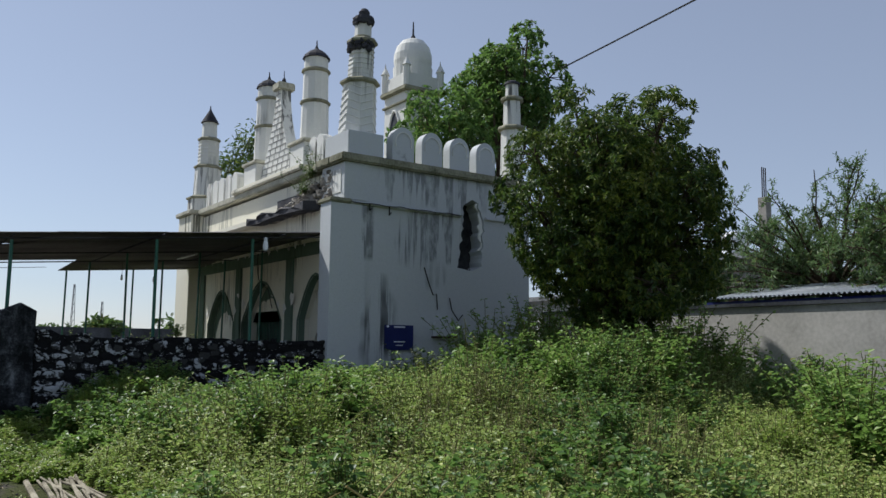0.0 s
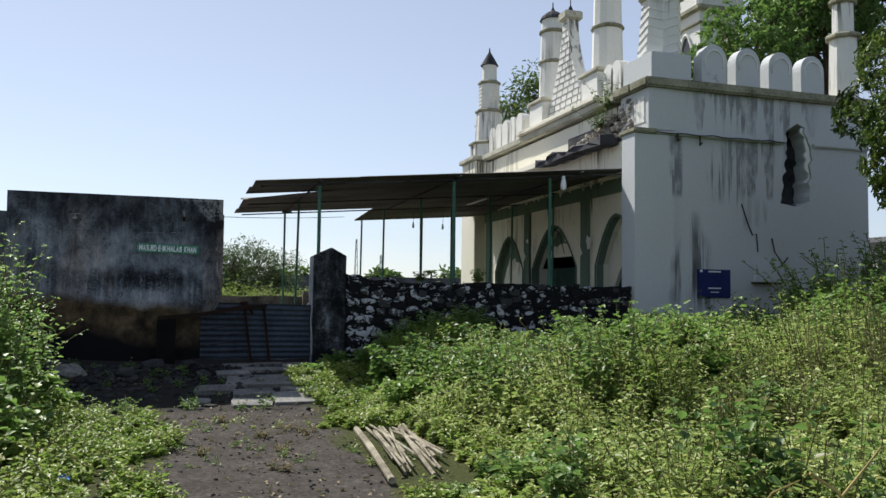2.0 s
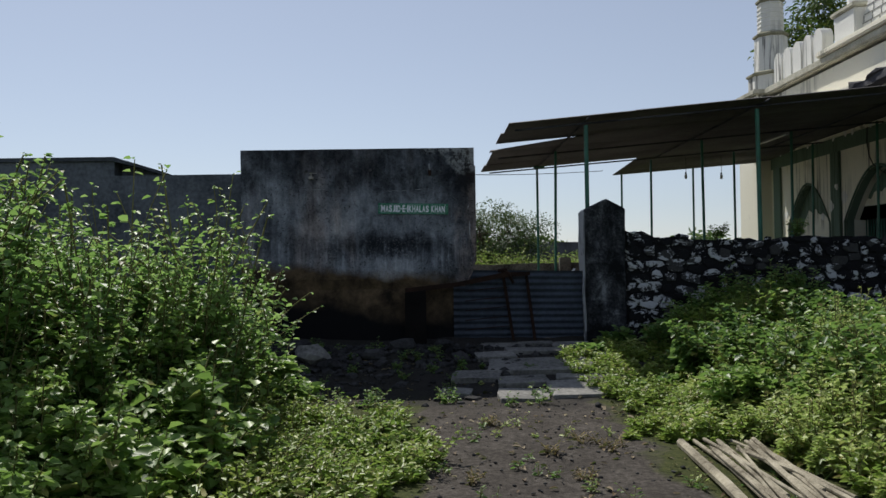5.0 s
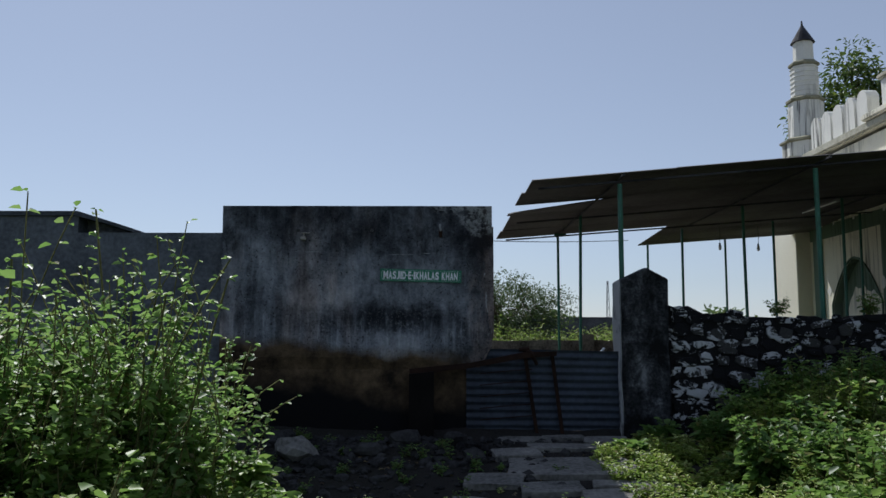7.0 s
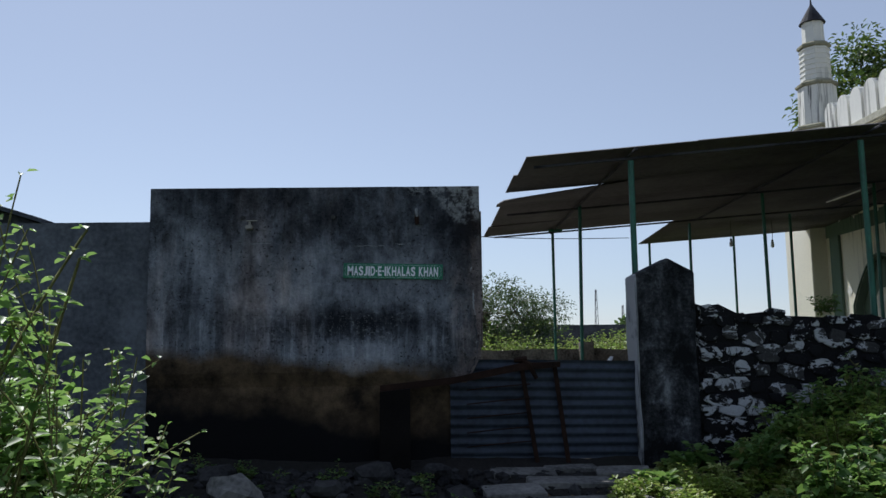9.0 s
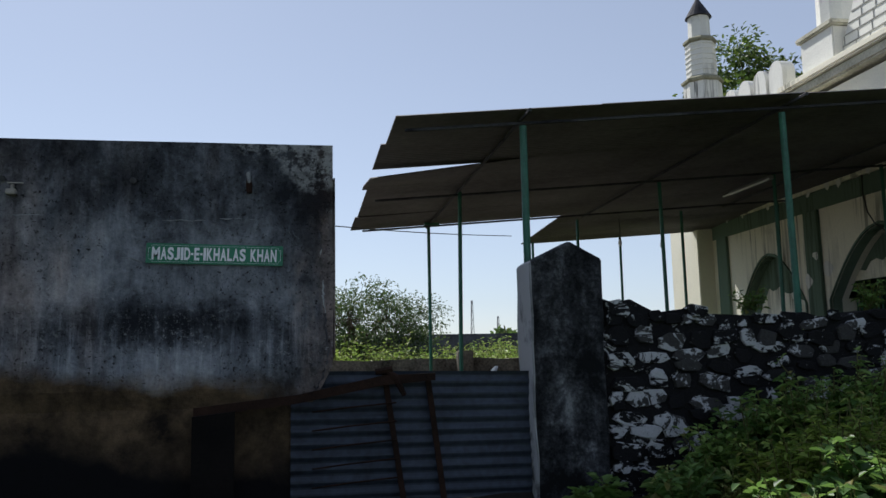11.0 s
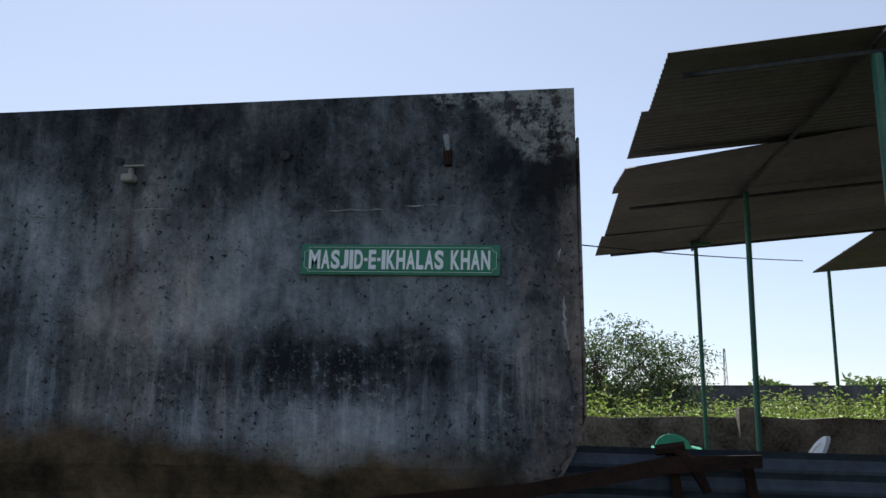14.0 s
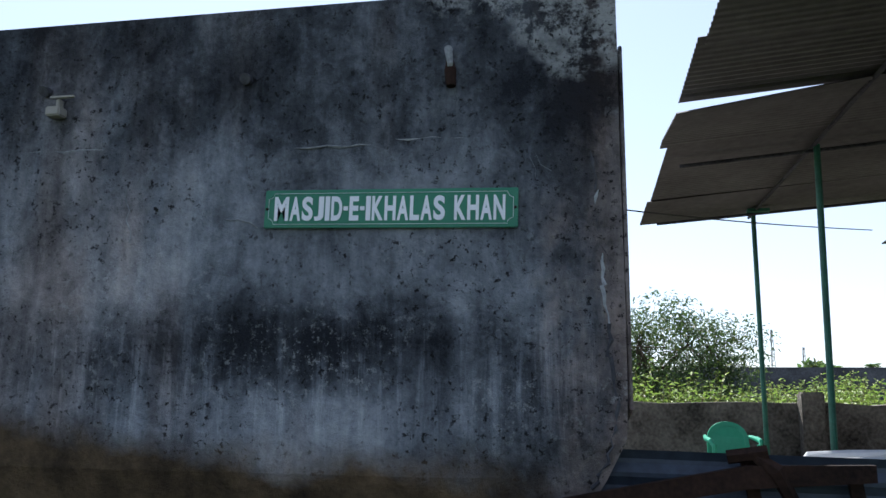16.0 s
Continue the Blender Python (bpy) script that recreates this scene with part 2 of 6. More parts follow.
DRY = speckled("dry pale stick", (0.10, 0.085, 0.06), (0.42, 0.38, 0.29), 14)
SLABM = speckled("worn stone slab", (0.06, 0.06, 0.057), (0.29, 0.28, 0.26), 6)
STONEG = speckled("grey rubble stone", (0.008, 0.008, 0.009), (0.065, 0.064, 0.064), 8)
GREENP = speckled("green plastic", (0.03, 0.30, 0.17), (0.05, 0.38, 0.22), 6, 0.35)
WHITEP = speckled("white plastic", (0.62, 0.63, 0.64), (0.74, 0.75, 0.76), 6, 0.35)
SIGNG = speckled("green sign enamel", (0.0, 0.13, 0.065), (0.005, 0.17, 0.085), 9, 0.35)
SIGNW = speckled("white sign paint", (0.66, 0.68, 0.72), (0.76, 0.78, 0.82), 9, 0.4)
SIGNB = speckled("blue sign enamel", (0.008, 0.014, 0.09), (0.014, 0.024, 0.14), 9, 0.4)
# the room's dimness is put into this plaster's colour
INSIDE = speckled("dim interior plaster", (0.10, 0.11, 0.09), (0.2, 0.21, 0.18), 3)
BLACK = speckled("black cable", (0.01, 0.01, 0.01), (0.025, 0.025, 0.025), 12, 0.5)
METAL = speckled("dull metal", (0.2, 0.2, 0.2), (0.38, 0.38, 0.38), 12, 0.4, 0.7)
BLUEP = speckled("blue plastic film", (0.02, 0.10, 0.4), (0.05, 0.2, 0.6), 12, 0.3)
BULB = speckled("white lamp glass", (0.75, 0.76, 0.78), (0.85, 0.86, 0.88), 12, 0.2)
HERB = leafy("herb leaves", (0.17, 0.235, 0.06), (0.36, 0.44, 0.125), (0.59, 0.63, 0.23), (0.33, 0.265, 0.1), 0.12)
BROAD = leafy("broad leaves", (0.035, 0.085, 0.02), (0.09, 0.175, 0.04), (0.20, 0.30, 0.085), (0.2, 0.17, 0.05), 0.05)
SHRUB = leafy("shrub leaves", (0.06, 0.135, 0.038), (0.17, 0.29, 0.078), (0.33, 0.45, 0.16), (0.22, 0.17, 0.08), 0.06, back=0.55)
YELLOW = leafy("yellow green leaves", (0.10, 0.165, 0.026), (0.22, 0.30, 0.045), (0.38, 0.43, 0.09), (0.30, 0.24, 0.09), 0.07)
NEEM = leafy("neem leaves", (0.013, 0.031, 0.007), (0.036, 0.072, 0.014), (0.27, 0.30, 0.045), (0.18, 0.16, 0.035), 0.04, back=0.22, patchy=0.72)
ACACIA = leafy("acacia leaves", (0.035, 0.07, 0.032), (0.085, 0.14, 0.065), (0.17, 0.23, 0.11), (0.2, 0.17, 0.06), 0.05, back=0.35)
LIGHTT = leafy("light tree leaves", (0.04, 0.10, 0.02), (0.10, 0.2, 0.045), (0.20, 0.30, 0.08), dryness=0.03, back=0.35)
THORN = leafy("thorn bush leaves", (0.02, 0.035, 0.016), (0.045, 0.07, 0.032), (0.085, 0.12, 0.055), dryness=0.04, back=0.2)
FARLEAF = leafy("far leaves", (0.03, 0.055, 0.02), (0.055, 0.095, 0.035), (0.09, 0.13, 0.05), back=0.3)
MIDLEAF = leafy("fresh weed leaves", (0.07, 0.14, 0.028), (0.17, 0.28, 0.055), (0.33, 0.43, 0.13), (0.26, 0.22, 0.07), 0.05)
SEED = leafy("dry seed heads", (0.14, 0.11, 0.05), (0.26, 0.21, 0.10), (0.40, 0.34, 0.18), dryness=0.1, back=0.3)
STEM = speckled("green brown stem", (0.08, 0.08, 0.032), (0.18, 0.18, 0.07), 14)


def soil():
    m, nt, b = mk("soil", 0.95)
    v = vec(nt)
    x, y = axis(nt, 0), axis(nt, 1)
    wob = calc(nt, "MULTIPLY", calc(nt, "SUBTRACT", nz(nt, v, 0.9, 5), 0.5), 1.4)
    off = calc(nt, "ABSOLUTE", calc(nt, "SUBTRACT", calc(nt, "ADD", x, wob), 1.0))
    grit, fine = nz(nt, v, 22, 8, 0.75), nz(nt, v, 90, 4, 0.7)
    dirt = ramp(nt, calc(nt, "ADD", calc(nt, "MULTIPLY", grit, 0.7), calc(nt, "MULTIPLY", nz(nt, v, 2.2, 5), 0.3)),
                [(0.32, (0.022, 0.019, 0.016)), (0.5, (0.06, 0.052, 0.045)), (0.68, (0.145, 0.13, 0.114))])
    green = ramp(nt, grit, [(0.35, (0.02, 0.03, 0.008)), (0.65, (0.08, 0.085, 0.028))])
    col = mixc(nt, ramp(nt, off, [(0.85, 0.0), (1.5, 1.0)]), dirt, green)
    # soil blackened before the block, the shade there put into its colour
    block_shade = calc(nt, "ADD", y, calc(nt, "MULTIPLY", calc(nt, "SUBTRACT", nz(nt, v, 1.6, 7, 0.65), 0.5), 2.6))
    col = mixc(nt, ramp(nt, calc(nt, "SUBTRACT", block_shade, 11.9), [(0.2, 0.0), (1.0, 0.95)]), col, mixc(nt, grit, (0.006, 0.006, 0.006), (0.05, 0.046, 0.042)))
    # yard earth behind the gate, unseen, paled to bounce light onto the canopy
    col = mixc(nt, ramp(nt, calc(nt, "MULTIPLY", calc(nt, "SUBTRACT", y, 15.0), 0.5), [(0.4, 0.0), (0.5, 1.0)]), col, mixc(nt, grit, (0.10, 0.09, 0.075), (0.25, 0.225, 0.195)))
    finish(nt, b, col, calc(nt, "ADD", grit, calc(nt, "MULTIPLY", fine, 0.4)), 0.7, 0.03)
    return m


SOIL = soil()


def stone_mat(name, need, own=0.12):
    """Dark field stones and mortar with ragged remains of whitewash across them."""
    m, nt, b = mk(name, 0.9)
    oi = nt.nodes.new("ShaderNodeObjectInfo")
    v = vec(nt)
    n = nz(nt, vec(nt, (1, 1, 1.35)), 4.6, 10, 0.74, 0.5)
    r = oi.outputs["Random"]
    near = ramp(nt, calc(nt, "MULTIPLY", calc(nt, "SUBTRACT", axis(nt, 0), 3.0), 0.4), [(0.0, 0.045), (0.8, 0.0)])
    k = calc(nt, "ADD", calc(nt, "ADD", n, near), calc(nt, "MULTIPLY", calc(nt, "SUBTRACT", calc(nt, "FRACT", calc(nt, "MULTIPLY", r, 7.31)), 0.5), own))
    fine = nz(nt, v, 50, 5, 0.7)
    grey = mixc(nt, fine, (0.015, 0.015, 0.016), (0.09, 0.089, 0.088))
    dark = mixc(nt, ramp(nt, r, [(0.74, 0.0), (0.8, 1.0)]) if own else 0.0, mixc(nt, fine, (0.004, 0.004, 0.005), (0.024, 0.024, 0.026)), grey)
    wash = mixc(nt, fine, (0.34, 0.35, 0.37), (0.62, 0.63, 0.65))
    col = mixc(nt, ramp(nt, k, [(need, 0.0), (need + 0.012, 1.0)]), dark, wash)
    finish(nt, b, col, calc(nt, "ADD", calc(nt, "MULTIPLY", n, 2.0), fine), 0.7, 0.02)
    return m


STONE = stone_mat("whitewashed dark stone", 0.555)
MORTAR = stone_mat("black mouldy mortar", 0.62, 0.0)


# ---- building helpers ----
def mesh_of(name, bm, material):
    me = bpy.data.meshes.new(name)
    bmesh.ops.recalc_face_normals(bm, faces=bm.faces[:])
    bm.to_mesh(me)
    bm.free()
    for m in (material if isinstance(material, (list, tuple)) else [material]):
        me.materials.append(m)
    return me


def base_inverse(parent):
    return Matrix.Translation(parent.location).inverted() if parent.type == "EMPTY" else Matrix()


def attach(ob, parent, label=""):
    ob.parent = parent
    ob.matrix_parent_inverse = base_inverse(parent)
    if label:
        tagged(ob, label)
    return ob


def part(name, bm, material, parent, label=""):
    """One mesh, modelled in world coordinates, under a thing or a part."""
    return attach(new(name, mesh_of(name, bm, material)), parent, label)


def thing(name, at, label, category, group="", kind=""):
    ob = new(name)
    ob.empty_display_size = 0.2
    ob.location = at
    return tagged(ob, label, category, group, kind)


def solo(name, bm, material, label, category="", group="", kind=""):
    return tagged(new(name, mesh_of(name, bm, material)), label, category, group, kind)


def box(bm, x0, x1, y0, y1, z0, z1, bevel=0.0):
    r = bmesh.ops.create_cube(bm, size=1)
    for v in r["verts"]:
        v.co = Vector(((x0 + x1) / 2 + v.co.x * (x1 - x0), (y0 + y1) / 2 + v.co.y * (y1 - y0), (z0 + z1) / 2 + v.co.z * (z1 - z0)))
    if bevel:
        es = {e for v in r["verts"] for e in v.link_edges}
        bmesh.ops.bevel(bm, geom=list(es), offset=bevel, segments=2, affect="EDGES")
    return bm


def boxm(*a):
    return box(bmesh.new(), *a)


def lathe(bm, cx, cy, profile, n=8, turn=0.0):
    """A turned body from (radius, height) pairs; n sides."""
    rings = []
    for r, z in profile:
        rings.append([bm.verts.new((cx + r * math.cos(turn + 2 * math.pi * i / n), cy + r * math.sin(turn + 2 * math.pi * i / n), z)) for i in range(n)])
    for a_, b_ in zip(rings, rings[1:]):
        for i in range(n):
            bm.faces.new((a_[i], a_[(i + 1) % n], b_[(i + 1) % n], b_[i]))
    bm.faces.new(rings[0][::-1])
    bm.faces.new(rings[-1])
    return bm


def prism(bm, pts, a0, a1, put):
    """A flat outline pushed from a0 to a1; put(u, v, a) gives the place."""
    lo, hi = ([bm.verts.new(put(u, v, a_)) for u, v in pts] for a_ in (a0, a1))
    bm.faces.new(lo)
    bm.faces.new(hi[::-1])
    for i in range(len(pts)):
        j = (i + 1) % len(pts)
        bm.faces.new((lo[i], hi[i], hi[j], lo[j]))
    return bm


def tube(bm, pts, radii, n=6):
    """A round bar along a line of points."""
    rings = []
    pts = [Vector(p) for p in pts]
    for i, p in enumerate(pts):
        d = (pts[min(i + 1, len(pts) - 1)] - pts[max(i - 1, 0)]).normalized()
        s = d.cross(Vector((0.31, 0.17, 0.93)) if abs(d.z) < 0.9 else Vector((1, 0, 0))).normalized()
        q = d.cross(s)
        r = radii[i] if isinstance(radii, (list, tuple)) else radii
        rings.append([bm.verts.new(p + r * (s * math.cos(2 * math.pi * k / n) + q * math.sin(2 * math.pi * k / n))) for k in range(n)])
    for a_, b_ in zip(rings, rings[1:]):
        for k in range(n):
            bm.faces.new((a_[k], a_[(k + 1) % n], b_[(k + 1) % n], b_[k]))
    bm.faces.new(rings[0][::-1])
    bm.faces.new(rings[-1])
    return bm


def smooth(t):
    t = np.clip(t, 0, 1)
    return t * t * (3 - 2 * t)


def ground_z(x, y):
    """Height of the ground at a place (numbers or arrays)."""
    x, y = np.asarray(x, float), np.asarray(y, float)
    z = 0.34 * smooth((y - 12.6) / 2.6) + 0.5 * smooth((x - 2.6) / 4.0) * smooth((y - 2.0) / 7.0) * (1 - smooth((y - 13) / 2) * 0.4)
    z = z + 0.15 * smooth((-0.8 - x) / 2.0)
    z = np.where((y > 15.6) & (x > -8), 0.5, z)
    z = z + 0.55 * smooth((y - 23.75) / 0.4)
    z = z + 0.03 * np.sin(1.7 * x + 0.6 * y) * np.sin(1.3 * y) * (1 - smooth((y - 14.5) / 1))
    return z * (1 - smooth((np.hypot(x - 5, y - 12) - 30) / 40))


# ---- ground ----
def build_ground():
    xs = np.r_[[-900, -400, -180, -90, -50, -30, -20, -14], np.arange(-10, 24.01, 0.3), [27, 32, 40, 55, 90, 180, 400, 900]]
    ys = np.r_[[-900, -400, -180, -90, -40, -20, -12], np.arange(-8, 34.01, 0.3), [38, 44, 55, 80, 120, 180, 400, 900]]
    X, Y = np.meshgrid(xs, ys, indexing="ij")
    Z = ground_z(X, Y)
    rng = np.random.default_rng(5)
    Z = Z + rng.normal(0, 0.008, Z.shape)
    nx, ny = X.shape
    verts = np.stack([X, Y, Z], -1).reshape(-1, 3)
    i, j = np.meshgrid(np.arange(nx - 1), np.arange(ny - 1), indexing="ij")
    q = np.stack([i * ny + j, (i + 1) * ny + j, (i + 1) * ny + j + 1, i * ny + j + 1], -1).reshape(-1, 4)
    me = bpy.data.meshes.new("ground")
    me.from_pydata(verts.tolist(), [], q.tolist())
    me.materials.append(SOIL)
    for p in me.polygons:
        p.use_smooth = True
    tagged(new("ground", me), "brown trodden dirt path between weedy ground", "ground", kind="structure")


build_ground()


# ---- gatehouse block and its neighbours ----
SLATEP = speckled("pale worn plaster", (0.10, 0.11, 0.12), (0.36, 0.37, 0.38), 12)

def block_face(bm, x0, x1, y0, y1, z0, z1, step=0.16, rough=0.008, seed=1):
    """A plastered box whose faces waver a little."""
    rng = random.Random(seed)
    box(bm, x0, x1, y0, y1, z0, z1)
    cuts = max(2, int((x1 - x0) / step))
    bmesh.ops.subdivide_edges(bm, edges=bm.edges[:], cuts=min(cuts, 22), use_grid_fill=True)
    for v in bm.verts:
        n = noise.noise(v.co * 1.4) * rough + noise.noise(v.co * 6) * rough * 0.5
        v.co += Vector((n * 0.6, n, n * 0.5))
    return bm


def gatehouse():
    t = thing("gatehouse_block", (-0.85, 16.5, 0.1), "flat-roofed cement block black with mould, brown mud bare at its foot", "building")
    bm = block_face(bmesh.new(), -2.55, 0.82, 15.5, 18.3, 0.0, 3.19)
    # the foot is worn away under the corner
    for v in bm.verts:
        if v.co.z < 1.5 and v.co.x > 0.35:
            k = smooth((1.5 - v.co.z) / 0.45)
            v.co.x -= 0.2 * float(k) * (v.co.x - 0.35) / 0.47
            v.co.y += 0.10 * float(k)
        elif v.co.z < 1.35:
            v.co.y += 0.06 * float(smooth((1.35 - v.co.z) / 0.2)) * (1 if v.co.y < 16 else 0)
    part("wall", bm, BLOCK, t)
    bm = bmesh.new()
    # loose plaster skin standing proud on the side
    prism(bm, [(15.52, 1.55), (15.5, 2.1), (15.51, 2.93), (15.75, 2.95), (17.8, 2.93), (17.8, 1.5), (16.4, 1.45)], 0.823, 0.838, lambda u, v, a_: (a_, u, v))
    bmesh.ops.bevel(bm, geom=bm.edges[:], offset=0.005, segments=1, affect="EDGES")
    part("plaster_skin", bm, BLOCK, t, "loose plaster skin peeling off the side")
    for i, (x, z) in enumerate(((-1.60, 2.85), (-0.68, 2.85))):
        bm = bmesh.new()
        tube(bm, [(x, 15.55, z + 0.03), (x, 15.48, z + 0.03), (x, 15.47, z + 0.025)], [0.022, 0.022, 0.024], 10)
        part("drain_pipe", bm, DARKCAP, t, "short stub of drain pipe")
    bm = bmesh.new()
    box(bm, -1.565, -1.497, 15.44, 15.5, 2.755, 2.797, 0.006)
    box(bm, -1.54, -1.52, 15.47, 15.51, 2.798, 2.838, 0.004)
    box(bm, -1.56, -1.45, 15.46, 15.475, 2.839, 2.848)
    part("lamp_bracket", bm, GREYWALL, t, "small white flood lamp on a bracket")
    bm = bmesh.new()
    tube(bm, [(0.17, 15.52, 2.96), (0.17, 15.46, 2.94), (0.178, 15.457, 2.88), (0.17, 15.48, 2.82)], [0.011, 0.017, 0.012, 0.006], 8)
    part("broken_pipe", bm, SLATEP, t, "broken pipe end with pale mortar")
    part("pipe_socket", tube(bmesh.new(), [(0.172, 15.495, 2.9), (0.176, 15.475, 2.86), (0.18, 15.47, 2.79)], [0.016, 0.024, 0.02], 8), RUST, t, "rusted socket of a broken pipe")
    # cement ledge lines left by an older slab
    rng = random.Random(4)
    x = -2.2
    while x < 0.5:
        w = rng.uniform(0.12, 0.5)
        z = 2.60 + 0.02 * math.sin(3 * x) + rng.uniform(-0.012, 0.012)
        if rng.random() < 0.7:
            bm = tube(bmesh.new(), [(x + w * k / 7, 15.5, z + rng.uniform(-0.006, 0.006)) for k in range(8)], [0.001] + [rng.uniform(0.0015, 0.007) for k in range(6)] + [0.001], 5)
            part("plaster_ridge", bm, SLATEP, t, "broken pale ridge of plaster")
        x += w + rng.uniform(0.05, 0.3)
    # plaster split from the corner, its broken edge pale
    line = ((0.70, 2.52), (0.73, 2.36), (0.722, 2.25), (0.75, 2.12), (0.742, 2.0), (0.765, 1.86), (0.758, 1.74), (0.785, 1.6), (0.77, 1.48), (0.74, 1.37), (0.69, 1.28))
    for a0, b0 in zip(line, line[1:]):
        pts = [(a0[0] + (b0[0] - a0[0]) * k / 4 + rng.uniform(-0.008, 0.008), 15.502, a0[1] + (b0[1] - a0[1]) * k / 4) for k in range(5)]
        part("plaster_crack", tube(bmesh.new(), pts, [rng.uniform(0.002, 0.009) for k in range(5)], 5), SLATEP if rng.random() < 0.55 else DARKCAP, t, "broken edge of plaster splitting off the corner")
    for x0, z0, x1, z1 in ((0.42, 2.62, 0.56, 2.44), (0.48, 2.60, 0.50, 2.42), (-1.2, 2.45, -1.16, 2.2), (-0.75, 2.3, -0.6, 2.26), (0.5, 2.5, 0.62, 2.52)):
        pts = [(x0 + (x1 - x0) * k / 5 + rng.uniform(-0.012, 0.012), 15.5, z0 + (z1 - z0) * k / 5 + rng.uniform(-0.01, 0.01)) for k in range(6)]
        part("hair_crack", tube(bmesh.new(), pts, 0.0025, 4), SLATEP, t, "fine pale crack in the plaster")
    # low shed wall and hip-topped shed to the side
    SHEDM = speckled("grey mouldy cement", (0.045, 0.05, 0.06), (0.17, 0.185, 0.21), 5)
    s = thing("side_shed", (-4.5, 16.5, 0.15), "low cement shed with a stepped mouldy wall", "shed")
    part("wall", block_face(bmesh.new(), -4.4, -2.552, 15.6, 15.85, 0.0, 2.86, 0.2), SHEDM, s)
    part("wall", prism(bmesh.new(), [(-8.0, 0.0), (-3.75, 0.0), (-3.75, 2.86), (-4.05, 2.97), (-4.42, 3.07), (-8.0, 3.07)], 15.87, 17.2, lambda u, v, a_: (u, a_, v)), SHEDM, s)
    part("wall", prism(bmesh.new(), [(-8.0, 0.0), (-4.402, 0.0), (-4.402, 3.07), (-8.0, 3.07)], 15.6, 15.868, lambda u, v, a_: (u, a_, v)), SHEDM, s)
    part("roof", prism(bmesh.new(), [(-8.05, 3.072), (-4.43, 3.072), (-4.05, 2.975), (-3.70, 2.865), (-3.70, 2.91), (-4.40, 3.13), (-8.05, 3.13)], 15.56, 17.25, lambda u, v, a_: (u, a_, v)), SLATE, s)


gatehouse()


def name_sign():
    t = thing("name_sign", (-0.068, 15.49, 2.24), "green enamel name sign with white capitals on the mouldy wall", "sign")
    cx, cz, y = -0.068, 2.312, 15.482
    tilt = Matrix.Translation((cx, y, cz)) @ Matrix.Rotation(radians(1.4), 4, "Y")
    put = lambda bm: (bmesh.ops.transform(bm, matrix=tilt, verts=bm.verts[:]), bm)[1]
    part("board", put(box(bmesh.new(), -0.505, 0.505, 0.0, 0.012, -0.077, 0.077, 0.003)), SIGNG, t)
    pts = []
    w, h, c = 0.487, 0.062, 0.022
    for sx, sz, a0 in ((1, 1, 270), (-1, 1, 0), (-1, -1, 90), (1, -1, 180)):
        for k in range(5):
            an = radians(a0 - 22.5 * k)
            pts.append((sx * w + c * math.cos(an), sz * h + c * math.sin(an)))
    ring = [Vector((u, -0.0015, v)) for u, v in pts]
    part("border_line", put(tube(bmesh.new(), ring + [ring[0]], 0.0009, 4)), SIGNW, t, "thin white border line")
    # bold condensed capitals, letter by letter, all of one height
    pen, runs = 0.0, []
    for ch in "MASJID-E-IKHALAS KHAN":
        if ch == " ":
            pen += 0.034
            continue
        cu = bpy.data.curves.new("letter", "FONT")
        cu.body, cu.size, cu.extrude, cu.offset = ch, 0.125, 0.001, 0.0045
        tmp = bpy.data.objects.new("letter", cu)
        scene.collection.objects.link(tmp)
        bpy.context.view_layer.update()
        me = bpy.data.meshes.new_from_object(tmp.evaluated_get(bpy.context.evaluated_depsgraph_get()))
        bpy.data.objects.remove(tmp)
        co = np.array([v.co for v in me.vertices])
        lo, hi = co.min(0), co.max(0)
        tall = 0.016 if ch == "-" else 0.097
        wide = {"-": 0.02, "I": 0.021, "M": 0.066, "J": 0.044, "E": 0.042, "L": 0.041}.get(ch, 0.05)
        co[:, 0] = pen + (co[:, 0] - lo[0]) / (hi[0] - lo[0]) * wide
        co[:, 1] = ((co[:, 1] - lo[1]) / (hi[1] - lo[1]) - 0.5) * tall
        runs.append((co, [tuple(p.vertices) for p in me.polygons]))
        pen += wide + 0.0065
    V, F = [], []
    for co, faces in runs:
        F += [tuple(i + len(V) for i in f) for f in faces]
        V += [tuple(tilt @ Vector(((c[0] - pen / 2) * 0.925 / pen, -0.002 - c[2], c[1]))) for c in co]
    me = bpy.data.meshes.new("lettering")
    me.from_pydata(V, [], F)
    me.materials.append(SIGNW)
    attach(new("lettering", me), t, "white capital letters")
    for x in (-0.494, 0.494):
        bm = lathe(bmesh.new(), 0, 0, [(0.006, 0), (0.005, 0.004)], 8)
        bmesh.ops.transform(bm, matrix=Matrix.Translation((x, 0, 0)) @ Matrix.Rotation(radians(90), 4, "X"), verts=bm.verts[:])
        part("screw", put(bm), RUST, t)


name_sign()


def gate_post():
    t = thing("gate_post", (2.68, 15.62, 0.3), "square cement gate post with a gabled cap, blackened by mould", "post")
    bm = bmesh.new()
    prism(bm, [(2.375, 0.25), (2.975, 0.25), (2.975, 2.27), (2.71, 2.415), (2.375, 2.25)], 15.4, 15.85, lambda u, v, a_: (u, a_, v))
    bmesh.ops.bevel(bm, geom=bm.edges[:], offset=0.014, segments=1, affect="EDGES")
    bmesh.ops.subdivide_edges(bm, edges=[e for e in bm.edges if e.calc_length() > 0.3], cuts=8, use_grid_fill=True)
    for v in bm.verts:
        v.co += Vector((noise.noise(v.co * 3.1), noise.noise(v.co * 3.1 + Vector((9, 0, 0))), 0)) * 0.018
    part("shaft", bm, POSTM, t)


